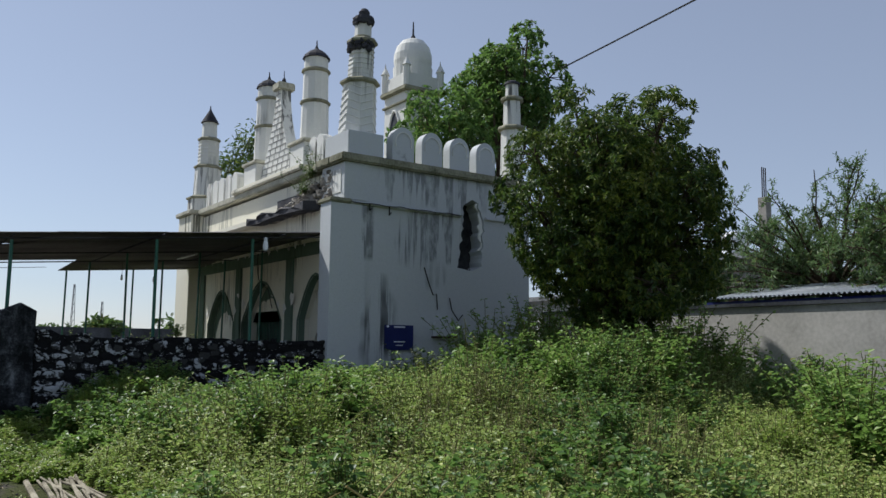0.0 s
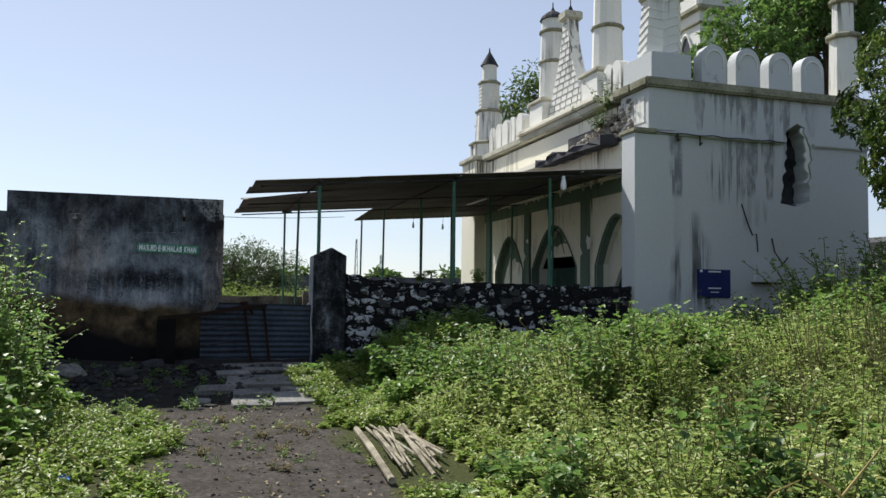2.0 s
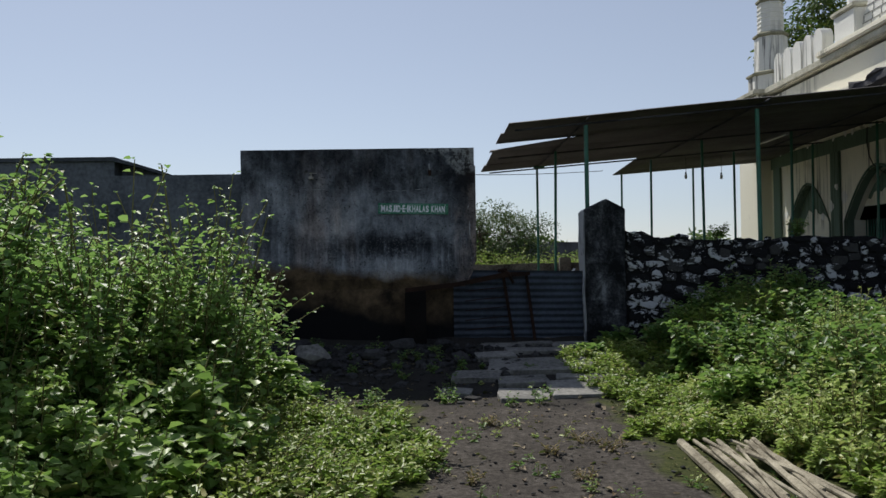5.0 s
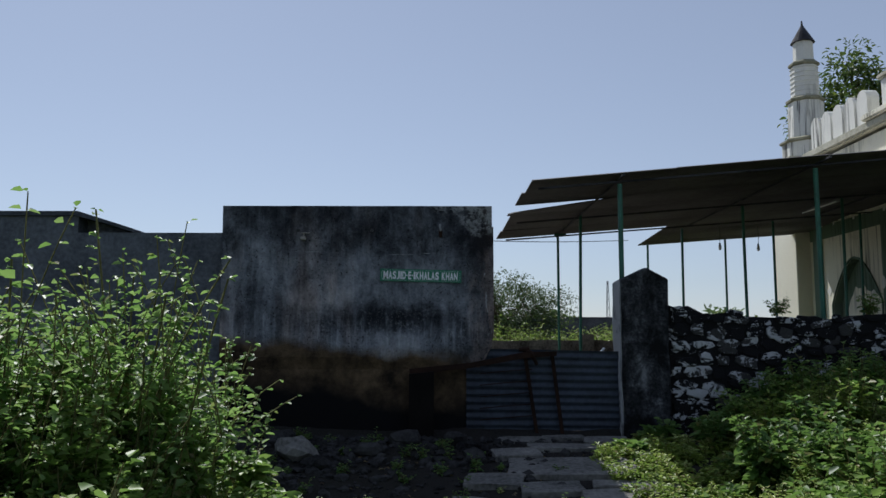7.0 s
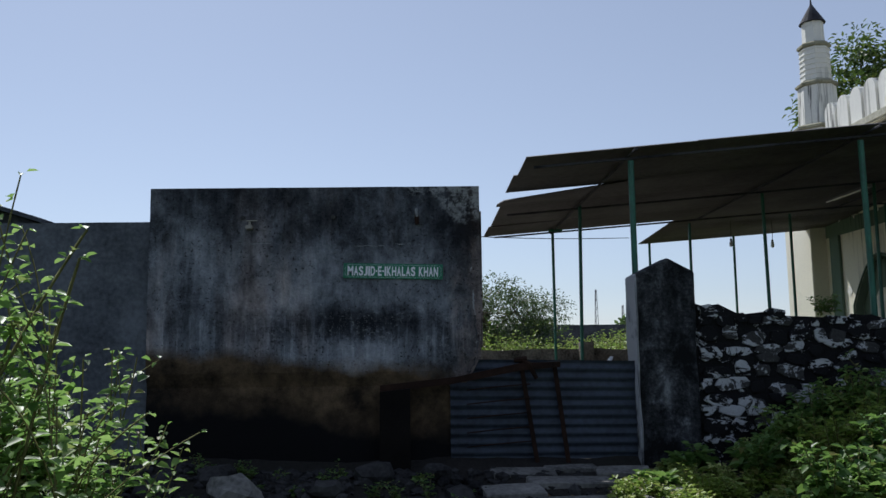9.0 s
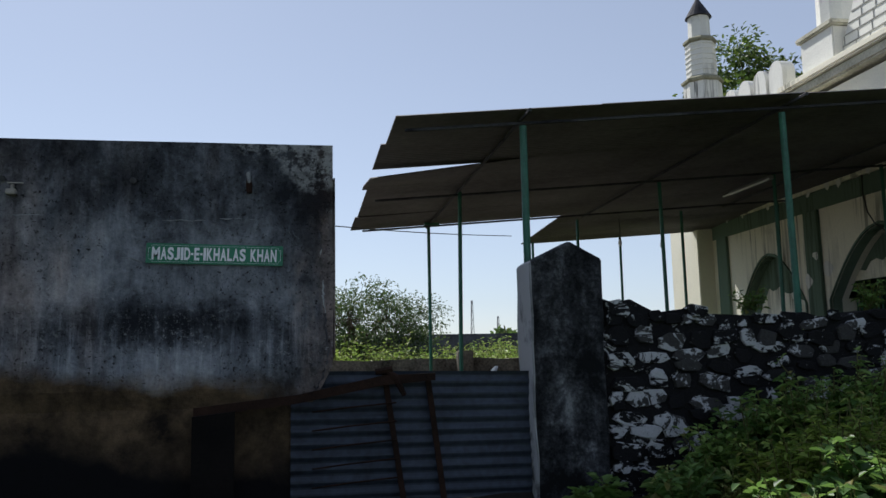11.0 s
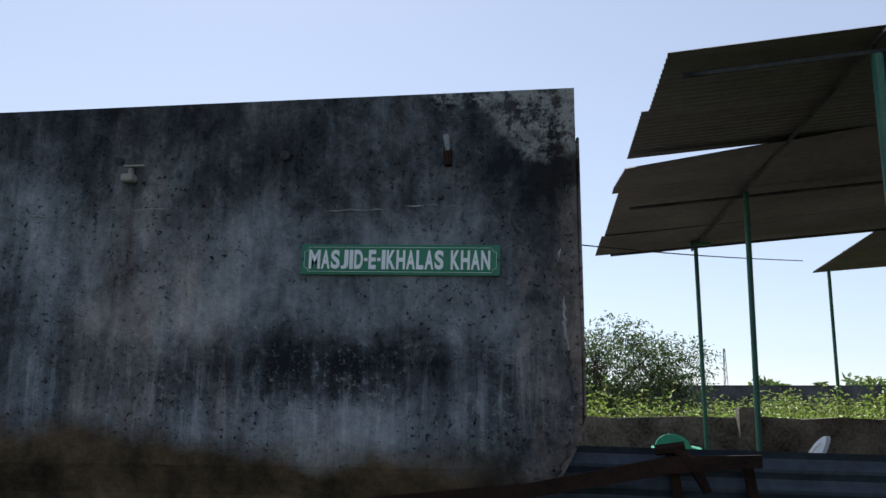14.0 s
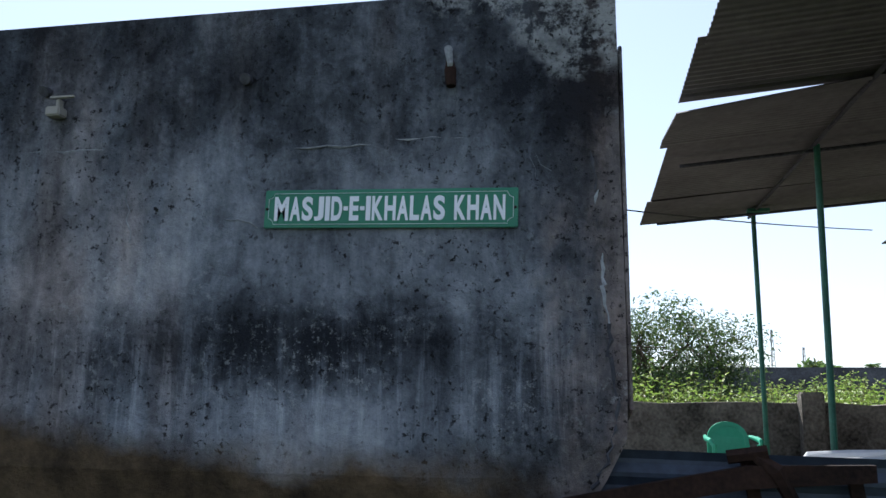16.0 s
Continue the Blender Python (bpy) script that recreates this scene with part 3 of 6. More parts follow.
def post_mat():
    m, nt, b = mk("mouldy pale-sided cement", 0.92)
    v = vec(nt)
    runs, cloud, fine = nz(nt, vec(nt, (2.6, 2.6, 0.7)), 2.0, 6, 0.6), nz(nt, v, 2.6, 8, 0.66, 0.3), nz(nt, v, 30, 8, 0.75)
    f = calc(nt, "ADD", calc(nt, "MULTIPLY", runs, 0.3), calc(nt, "ADD", calc(nt, "MULTIPLY", cloud, 0.52), calc(nt, "MULTIPLY", fine, 0.24)))
    col = ramp(nt, f, [(0.48, (0.008, 0.009, 0.010)), (0.54, (0.03, 0.032, 0.036)), (0.59, (0.08, 0.085, 0.093)), (0.65, (0.22, 0.23, 0.24))])
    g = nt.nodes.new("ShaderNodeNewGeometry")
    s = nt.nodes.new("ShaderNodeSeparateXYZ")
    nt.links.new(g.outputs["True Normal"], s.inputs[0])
    # faces towards -x come out paler, in patches
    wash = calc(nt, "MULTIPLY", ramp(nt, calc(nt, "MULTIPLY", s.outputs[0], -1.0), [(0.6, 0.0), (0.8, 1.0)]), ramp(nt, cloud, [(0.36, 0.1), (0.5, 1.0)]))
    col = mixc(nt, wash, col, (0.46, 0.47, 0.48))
    finish(nt, b, col, calc(nt, "ADD", fine, calc(nt, "MULTIPLY", cloud, 2.0)), 0.5, 0.02)
    return m


POSTM = post_mat()
gate_post()


def corrugated(bm, u0, u1, v0, v1, put, pitch=0.075, depth=0.014, per=6):
    """A wavy sheet: waves run along v, repeat along u; 2 mm thick."""
    n = int((u1 - u0) / pitch * per)
    us = [u0 + (u1 - u0) * i / n for i in range(n + 1)]
    rows = []
    for off in (0.0, 0.003):
        for v in (v0, v1):
            rows.append([bm.verts.new(put(u, v, depth * math.sin(2 * math.pi * (u - u0) / pitch) + off)) for u in us])
    for i in range(n):
        bm.faces.new((rows[0][i], rows[0][i + 1], rows[1][i + 1], rows[1][i]))
        bm.faces.new((rows[2][i], rows[3][i], rows[3][i + 1], rows[2][i + 1]))
        bm.faces.new((rows[0][i], rows[2][i], rows[2][i + 1], rows[0][i + 1]))
        bm.faces.new((rows[1][i], rows[1][i + 1], rows[3][i + 1], rows[3][i]))
    return bm


SOOT = speckled("sooty steel", (0.003, 0.003, 0.003), (0.012, 0.010, 0.009), 9, 0.9)


def gate():
    t = thing("gate", (1.5, 15.55, 0.4), "low gate of blue-grey corrugated sheet on a rusted frame, shut", "gate")
    bm = corrugated(bmesh.new(), 0.42, 1.40, 0.5, 2.38, lambda u, v, a_: (v, 15.56 + a_ + 0.01 * math.sin(4 * v), u + 0.02 * (1.5 - v) * (u - 0.4)), 0.092, 0.010)
    part("sheet", bm, BLUESHEET, t, "corrugated blue-grey metal sheet")
    for x0, z0, x1, z1 in ((1.21, 1.40, 1.36, 0.36), (1.55, 1.36, 1.67, 0.36)):
        bm = bmesh.new()
        prism(bm, [(x0 - 0.022, z0), (x0 + 0.022, z0), (x1 + 0.022, z1), (x1 - 0.022, z1)], 15.50, 15.525, lambda u, v, a_: (u, a_, v))
        part("upright", bm, RUST, t, "rusted flat bar")
    bm = bmesh.new()
    prism(bm, [(-0.2, 1.10), (-0.2, 1.17), (0.55, 1.245), (1.2, 1.375), (1.6, 1.385), (1.6, 1.33), (1.2, 1.30), (0.55, 1.18)], 15.46, 15.497, lambda u, v, a_: (u, a_ - 0.03, v))
    part("top_rail", bm, RUST, t, "bent rusted top rail")
    bm = bmesh.new()
    prism(bm, [(-0.2, 0.25), (-0.2, 1.11), (0.1, 1.14), (0.1, 0.25)], 15.36, 15.41, lambda u, v, a_: (u, a_, v))
    part("hinge_stile", bm, SOOT, t, "dark rusted steel stile against the block")
    bm = bmesh.new()
    tube(bm, [(1.22, 15.46, 1.41), (1.29, 15.44, 1.36), (1.36, 15.45, 1.22)], [0.02, 0.03, 0.02], 6)
    tube(bm, [(1.14, 15.47, 1.40), (1.27, 15.45, 1.42)], 0.025, 6)
    part("latch", bm, RUST, t, "twisted rusted latch")
    bm = bmesh.new()
    for k in range(5):
        z = 0.55 + 0.14 * k
        tube(bm, [(0.66, 15.50, z), (0.95, 15.485, z + 0.03), (1.3, 15.49, z + 0.055)], 0.006, 4)
    part("wire", bm, RUST, t, "thin rusted wires")


gate()


# ---- stone wall: core, stones last in the file ----
def wall_top(x):
    return 1.88 - 0.006 * (x - 3) + 0.02 * math.sin(2.3 * x) + 0.012 * math.sin(7.1 * x) + 0.09 * float(1 - smooth((x - 3.3) / 0.14))


def stone_wall_core():
    bm = bmesh.new()
    xs = [2.99 + i * 0.12 for i in range(49)]
    pts = [(xs[-1], 0.1), (xs[0], 0.1)] + [(x, wall_top(x) - 0.05 + random.Random(i).uniform(-0.03, 0.02)) for i, x in enumerate(xs)]
    prism(bm, pts, 15.47, 15.86, lambda u, v, a_: (u, a_, v))
    return solo("wall_stone", bm, MORTAR, "dark field-stone wall with remains of whitewash", kind="structure")


stone_wall = stone_wall_core()


# ---- yard behind the gate ----
def wall_run(name, label, x0, x1, y0, y1, z0, z1, material, seed=0, wav=0.05):
    bm = bmesh.new()
    along_x = (x1 - x0) > (y1 - y0)
    n = int(max(x1 - x0, y1 - y0) / 0.5)
    rng = random.Random(seed)
    lo, hi = (x0, x1) if along_x else (y0, y1)
    us = [lo + (hi - lo) * i / n for i in range(n + 1)]
    pts = [(us[-1], z0), (us[0], z0)] + [(u, z1 + rng.uniform(-wav, wav * 0.4)) for u in us]
    if along_x:
        prism(bm, pts, y0, y1, lambda u, v, a_: (u, a_, v))
    else:
        prism(bm, pts, x0, x1, lambda u, v, a_: (a_, u, v))
    return solo(name, bm, material, label, kind="structure")


wall_run("wall_back", "old mud and stone yard wall with weeds along its top", -12, 9.2, 23.55, 23.9, 0.2, 1.5, MUDWALL, 3)
solo("stub_post", box(bmesh.new(), 3.25, 3.52, 23.3, 23.55, 0.35, 1.64, 0.02), MUDWALL, "weathered brown stone stub standing against the yard wall", "post")
wall_run("wall_east", "grey cement-rendered compound wall with a dark coping", 17.1, 17.35, -14, 17.5, 0.0, 2.7, PALEWALL, 5, 0.01)
solo("wall_coping", boxm(17.04, 17.41, -14, 17.5, 2.7, 2.78), SLATE, "dark cement coping along the compound wall", kind="structure")


def roof_z(x, y):
    return 3.64 + 0.088 * (x - 1.37) - 0.012 * (y - 16.2) * (x - 1.37) / 7.8


def canopy():
    t = thing("sheet_canopy", (5.0, 19.5, 0.4), "dark corrugated sheet canopy on thin green pipes, edge ragged", "canopy")
    rng = random.Random(8)
    # sheets laid across in strips, each a little out of line
    strips = [(1.40, 16.15, 17.2), (1.35, 17.1, 18.2), (1.31, 18.0, 19.3), (1.37, 19.2, 21.3), (1.33, 21.2, 22.5)]
    for k, (x0, y0, y1) in enumerate(strips):
        dip = (0.0, 0.0, -0.15, 0.0, -0.02)[k]
        for a_, b_ in ((x0, 3.45), (3.35, 5.45), (5.3, 7.4), (7.25, 9.18)):
            lift = rng.uniform(0.0, 0.008)
            bm = corrugated(bmesh.new(), y0, y1, a_, b_,
                            lambda u, v, w, d=dip, l=lift, s=y0: (v, u, roof_z(v, u) + w + l + d * max(0.0, 1 - (v - 1.3) / 0.8) * max(0.0, 1 - (u - s) / 1.1)), 0.076, 0.011, 4)
            part("roof_sheet", bm, SHEET, t)
    for y0, y1 in ((22.5, 24.0), (23.9, 25.4)):
        for a_, b_ in ((5.02, 7.0), (6.9, 9.18)):
            bm = corrugated(bmesh.new(), y0, y1, a_, b_, lambda u, v, w: (v, u, roof_z(v, u) + 0.03 - 0.035 * (u - 22.5) + w), 0.076, 0.011, 4)
            part("roof_sheet", bm, SHEET, t)
    for x in (2.6, 5.35, 8.0):
        bm = tube(bmesh.new(), [(x, 16.0, roof_z(x, 16.0) - 0.05), (x, 22.5, roof_z(x, 22.5) - 0.05)], 0.018, 6)
        part("rafter", bm, DARKCAP, t)
    for y in (16.3, 19.6, 22.1):
        bm = tube(bmesh.new(), [(1.5, y, roof_z(1.5, y) - 0.09), (9.1, y, roof_z(9.1, y) - 0.09)], 0.016, 6)
        part("purlin", bm, DARKCAP, t)
    for x, y in ((2.595, 16.25), (5.285, 16.33), (7.36, 16.3), (2.62, 19.56), (5.6, 19.9), (7.4, 19.9), (2.585, 22.15), (5.355, 22.8), (7.27, 22.67), (5.24, 25.3), (7.15, 25.3), (9.02, 19.7), (9.0, 22.4)):
        lean = rng.uniform(-0.03, 0.05)
        top = roof_z(x, y) - (0.13 if y < 17 else 0.05 if y < 24 else 0.07)
        bm = tube(bmesh.new(), [(x - lean, y, 0.35), (x, y, top)], 0.034 if y < 17 else 0.027, 10)
        part("pole", bm, POLE, t)
    bm = bmesh.new()
    box(bm, 2.5, 2.74, 22.0, 22.1, roof_z(2.6, 22) - 0.08, roof_z(2.6, 22) - 0.045)
    part("bracket", bm, POLE, t)
    part("tube_light", tube(bmesh.new(), [(7.19, 19.7, roof_z(7.19, 19.7) - 0.15), (7.13, 20.9, roof_z(7.13, 20.9) - 0.15)], 0.014, 6), BULB, t, "white fluorescent tube on a batten")
    part("tube_batten", boxm(7.21, 7.27, 19.7, 20.9, roof_z(7.2, 20.3) - 0.14, roof_z(7.2, 20.3) - 0.09), METAL, t, "lamp batten")


canopy()


def hanging_bulb(x, y, drop, size, label):
    t = thing("hanging_bulb", (x, y, roof_z(x, y) - drop), label, "lamp", "bulbs under the canopy")
    top = roof_z(x, y) - 0.02
    part("cord", tube(bmesh.new(), [(x, y, top), (x + 0.01, y, top - drop * 0.5), (x, y, top - drop + size)], 0.006, 5), BLACK, t)
    z = top - drop
    part("holder", lathe(bmesh.new(), x, y, [(size * 0.3, z + size * 0.75), (size * 0.32, z + size * 1.2), (size * 0.15, z + size * 1.4)], 10), BLACK if size < 0.1 else WHITEP, t)
    part("bulb", lathe(bmesh.new(), x, y, [(size * 0.1, z - size), (size * 0.42, z - size * 0.8), (size * 0.5, z - size * 0.2), (size * 0.4, z + size * 0.5), (size * 0.3, z + size * 0.75)], 12), BULB, t)


hanging_bulb(7.62, 16.2, 0.26, 0.13, "big white lamp bulb hanging from the canopy edge")
hanging_bulb(6.3, 23.2, 0.45, 0.07, "small bulb hanging on a thin cord")
hanging_bulb(7.3, 23.6, 0.5, 0.07, "small bulb hanging on a thin cord")


# ---- the mosque ----
FX, SY = 9.2, 15.4      # facade plane and side plane
MZ = 5.9                # underside of the cornice


def merlon(bm, c, w, z0, h, along, fixed, thick):
    """A round-topped battlement; along 'x' or 'y'."""
    pts = [(c + w / 2, z0), (c + w / 2, z0 + h - w * 0.55)]
    pts += [(c + w / 2 * math.cos(radians(k)), z0 + h - w * 0.55 + w * 0.55 * math.sin(radians(k))) for k in range(15, 180, 15)]
    pts += [(c - w / 2, z0 + h - w * 0.55), (c - w / 2, z0)]
    put = (lambda u, v, a_: (u, a_, v)) if along == "x" else (lambda u, v, a_: (a_, u, v))
    return prism(bm, pts, fixed, fixed + thick, put)


def arch_pts(c, half, spring, apex, z0, n=8):
    """Half outlines of a pointed arch, from its left foot over the point to the right foot."""
    out = [(c - half, z0), (c - half, spring)]
    for k in range(1, n):
        s = k / n
        out.append((c - half * (1 - s) ** 0.75 * (1 - 0.12 * s), spring + (apex - spring) * (1 - (1 - s) ** 1.5)))
    out.append((c, apex))
    return out + [(2 * c - u, v) for u, v in out[-2::-1]]


def ring_bands(name, parent, cx, cy, zs, r, material, tall=0.05, n=8, turn=math.pi / 8):
    for z in zs:
        part(name, lathe(bmesh.new(), cx, cy, [(r * 0.9, z - tall * 0.7), (r, z - tall * 0.3), (r, z + tall * 0.4), (r * 0.88, z + tall)], n, turn), material, parent)


def minaret(parent, cx, cy, tiers, bands, cap, label, chevrons=None, rings=None):
    """Octagonal tiers (r0, z0, r1, z1), bands (r, z), a cap profile."""
    m = part("minaret", lathe(bmesh.new(), cx, cy, [(tiers[0][0], tiers[0][1] - 0.02), (tiers[0][0], tiers[0][1])], 8, math.pi / 8), WHITE, parent, label)
    for r0, z0, r1, z1 in tiers:
        part("tier", lathe(bmesh.new(), cx, cy, [(r0, z0), (r1, z1)], 8, math.pi / 8), WHITE, m)
    for r, z in bands:
        ring_bands("band", m, cx, cy, [z], r, MOSSY, 0.07)
    part("cap", lathe(bmesh.new(), cx, cy, cap, 16), DARKCAP, m, "dark weathered cap")
    if rings:
        r, z0, z1, n = rings
        for k in range(n):
            z = z0 + (z1 - z0) * k / (n - 1)
            part("ring", lathe(bmesh.new(), cx, cy, [(r, z - 0.014), (r + 0.018, z - 0.006), (r + 0.018, z + 0.006), (r, z + 0.014)], 8, math.pi / 8), WHITE, m)
    if chevrons:
        r0, z0, r1, z1, n = chevrons
        for side in range(8):
            a0, a1 = math.pi / 8 + side * math.pi / 4, math.pi / 8 + (side + 1) * math.pi / 4
            for k in range(n):
                z = z0 + (z1 - z0) * (k + 0.1) / n
                rr = lambda q: (r0 + (r1 - r0) * (q - z0) / (z1 - z0)) + 0.006
                up = 0.13
                za, zb = (z, z + up) if side % 2 else (z + up, z)
                p0 = (cx + rr(za) * math.cos(a0), cy + rr(za) * math.sin(a0), za)
                p1 = (cx + rr(zb) * math.cos(a1), cy + rr(zb) * math.sin(a1), zb)
                part("chevron_rib", tube(bmesh.new(), [p0, p1], 0.014, 4), WHITE, m)
    return m


def tilt_up(ob, z0, lean):
    """Leans a shaft and all its pieces along y, from height z0 up."""
    for o in [ob] + list(ob.children):
        for v in o.data.vertices:
            v.co.y += lean * (v.co.z - z0)


def crumbled_top(parent):
    """Black broken plaster on the upper shaft and its band."""
    rng = random.Random(41)
    for n, r, z0, z1 in ((18, 0.3, 8.72, 9.02), (8, 0.2, 9.4, 9.6)):
        bm = bmesh.new()
        for k in range(n):
            an = 2.6 + 2.6 * (k + rng.uniform(-0.4, 0.4)) / n
            q = bmesh.ops.create_icosphere(bm, subdivisions=1, radius=rng.uniform(0.06, 0.1))
            for v in q["verts"]:
                v.co = v.co * rng.uniform(0.75, 1.25) + Vector((9.8 + r * math.cos(an), 16.08 + r * math.sin(an), rng.uniform(0, 0.02) + (z0 + z1) / 2 + (z1 - z0) * 0.3 * math.sin(2.4 * k)))
        part("crumbled_plaster", bm, DARKCAP, parent, "black crumbled plaster round the shaft")


def mosque():
    t = thing("mosque", (11.8, 20.8, 0.3), "old whitewashed mosque with minarets, battlements and stained plaster", "mosque")
    X1, Y1 = 14.7, 26.4
    # side wall with a ragged slot broken into it
    rng = random.Random(3)
    nx0, nx1, nz0, nz1 = 12.42, 13.12, 3.66, 5.3
    lft = [(nx0 + 0.06 * math.sin(3.1 * z) + rng.uniform(-0.05, 0.05) + 0.14 * float(smooth((z - 4.6) / 0.7)), z) for z in np.arange(nz0, nz1, 0.1)]
    rgt = [(nx1 - 0.05 * math.sin(2.3 * z) + rng.uniform(-0.05, 0.05) - 0.16 * float(smooth((z - 4.7) / 0.6)), z) for z in np.arange(nz0 + 0.08, nz1 + 0.05, 0.1)]
    split = 12.8
    a_pts = [(9.15, 0), (split, 0), (split, nz0 - 0.06)] + lft + [(split, nz1 + 0.12), (split, MZ), (9.15, MZ)]
    b_pts = [(split, 0), (X1, 0), (X1, MZ), (split, MZ), (split, nz1 + 0.12)] + rgt[::-1] + [(split, nz0 - 0.06)]
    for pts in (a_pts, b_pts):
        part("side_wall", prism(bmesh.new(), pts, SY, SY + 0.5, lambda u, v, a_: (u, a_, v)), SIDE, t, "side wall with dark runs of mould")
    # slot back in a dark material, the shade of its depth in the colour
    part("niche_back", boxm(nx0 - 0.3, nx1 + 0.3, SY + 0.505, SY + 0.6, nz0 - 0.3, nz1 + 0.3), DARKCAP, t, "exposed rubble slot, its depth coloured dark for shade")
    for u, v in lft[::2] + [(12.5 + 0.08 * k, nz0 - 0.03) for k in range(8)]:
        bm = bmesh.new()
        q = bmesh.ops.create_icosphere(bm, subdivisions=1, radius=rng.uniform(0.025, 0.06))
        mid = Vector((u, SY + 0.14 + rng.uniform(0, 0.12), v))
        for w in q["verts"]:
            w.co = w.co * rng.uniform(0.7, 1.3) + mid
        part("rubble_stone", bm, DARKCAP, t, "blackened stone in the broken edge")
    bm = bmesh.new()
    pts = [(u - 0.03, v) for u, v in rgt[4:]] + [(u - 0.11 - 0.05 * math.sin(7 * v) - 0.03 * math.sin(23 * v), v) for u, v in rgt[:3:-1]]
    prism(bm, pts, SY + 0.02, SY + 0.07, lambda u, v, a_: (u, a_, v))
    part("niche_board", bm, WHITE, t, "pale ragged plaster left at the slot's edge")
    # corner pier
    bm = bmesh.new()
    lo = [(8.72, SY - 0.06), (9.6, SY - 0.06), (9.6, 16.5), (8.72, 16.5)]
    rings = []
    for z, ch, ins in ((0.0, 0.0, 0.0), (3.35, 0.004, 0.0), (4.92, 0.004, 0.0)):
        rings.append([bm.verts.new(p + (z,)) for p in ((8.78 + ins + ch, SY - 0.06 + 0.0), (9.7, SY - 0.06), (9.7, 15.85), (8.78 + ins, 15.85), (8.78 + ins, SY - 0.06 + max(ch, 0.002)))])
    for a_, b_ in zip(rings, rings[1:]):
        for i in range(5):
            j = (i + 1) % 5
            bm.faces.new((a_[i], a_[j], b_[j], b_[i]))
    bm.faces.new(rings[0][::-1])
    bm.faces.new(rings[-1])
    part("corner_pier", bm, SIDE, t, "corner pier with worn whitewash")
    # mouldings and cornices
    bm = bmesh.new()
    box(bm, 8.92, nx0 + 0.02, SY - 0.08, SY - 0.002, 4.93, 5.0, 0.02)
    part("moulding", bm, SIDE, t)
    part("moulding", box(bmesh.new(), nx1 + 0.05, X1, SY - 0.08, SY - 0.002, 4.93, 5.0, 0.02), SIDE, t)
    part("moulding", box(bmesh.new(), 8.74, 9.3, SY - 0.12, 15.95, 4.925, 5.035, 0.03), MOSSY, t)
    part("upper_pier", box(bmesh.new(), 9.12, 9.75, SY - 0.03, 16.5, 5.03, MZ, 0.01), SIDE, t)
    part("panel_frame", box(bmesh.new(), 9.105, 9.125, SY + 0.12, 16.35, 5.2, 5.75, 0.004), WHITE, t)
    part("cornice", box(bmesh.new(), 9.0, X1 + 0.05, SY - 0.13, SY + 0.55, MZ, MZ + 0.2, 0.035), MOSSY, t, "mossy projecting cornice")
    part("cornice", box(bmesh.new(), 9.0, 9.7, SY + 0.555, 16.65, MZ, MZ + 0.2, 0.03), MOSSY, t)
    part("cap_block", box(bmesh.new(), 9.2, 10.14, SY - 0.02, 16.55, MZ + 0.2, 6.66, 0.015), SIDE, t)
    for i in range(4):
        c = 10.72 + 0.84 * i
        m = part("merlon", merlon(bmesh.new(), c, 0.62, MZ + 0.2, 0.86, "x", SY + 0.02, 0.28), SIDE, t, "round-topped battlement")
        bm = bmesh.new()
        arc = [(c + 0.23 * math.cos(radians(k)), SY + 0.012, MZ + 0.66 + 0.27 * math.sin(radians(k))) for k in range(-20, 201, 20)]
        part("raised_arc", tube(bm, arc, 0.018, 5), WHITE, m)
    # roof and the closed back
    part("roof", boxm(9.7, X1, SY + 0.5, Y1, MZ - 0.1, MZ + 0.05), MOSSY, t)
    part("back_wall", boxm(X1 - 0.4, X1, SY + 0.5, Y1, 0, MZ - 0.1), WHITE, t)
    part("end_wall", boxm(9.3, X1 - 0.4, Y1 - 0.45, Y1, 0, MZ - 0.1), WHITE, t)
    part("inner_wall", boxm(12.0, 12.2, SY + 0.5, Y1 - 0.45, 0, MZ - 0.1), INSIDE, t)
    # facade with three pointed arches
    arches = ((16.82, 0.92), (20.05, 1.3), (23.1, 1.05))
    pts = [(15.86, 0.2)]
    for c, half in arches:
        pts += arch_pts(c, half, 2.35, 3.4 if c < 22 else 3.3, 0.2)
    pts += [(25.2, 0.2), (25.2, MZ - 0.1), (15.86, MZ - 0.1)]
    part("facade_wall", prism(bmesh.new(), pts, FX, FX + 0.5, lambda u, v, a_: (a_, u, v)), CREAM, t, "cream-washed arcade wall")
    for c, half in arches:
        top = 3.4 if c < 22 else 3.3
        op = arch_pts(c, half + 0.03, 2.33, top + 0.04, 0.2)
        inn = arch_pts(c, half, 2.35, top, 0.2)[::-1]
        part("arch_band", prism(bmesh.new(), op + inn, FX - 0.035, FX - 0.002, lambda u, v, a_: (a_, u, v)), GREENW, t, "green-washed arch surround")
        edge = arch_pts(c, half - 0.004, 2.35, top - 0.004, 0.2)
        part("soffit", prism(bmesh.new(), edge + arch_pts(c, half - 0.016, 2.34, top - 0.02, 0.2)[::-1], FX + 0.002, FX + 0.17, lambda u, v, a_: (a_, u, v)), GREENW, t, "green-washed soffit of the arch")
    # the far arch is walled up, its wash peeling
    part("blind_panel", prism(bmesh.new(), arch_pts(23.1, 1.045, 2.35, 3.30, 0.2), FX + 0.18, FX + 0.3, lambda u, v, a_: (a_, u, v)), GREENW, t)
    rng = random.Random(2)
    for c, half in arches[1:]:
        pts = [(c - half * 0.8, 0.3)] + [(c - half * 0.8 + half * 1.6 * k / 14, 2.72 + rng.uniform(-0.12, 0.12) - 0.012 * (k - 7) ** 2) for k in range(15)] + [(c + half * 0.8, 0.3)]
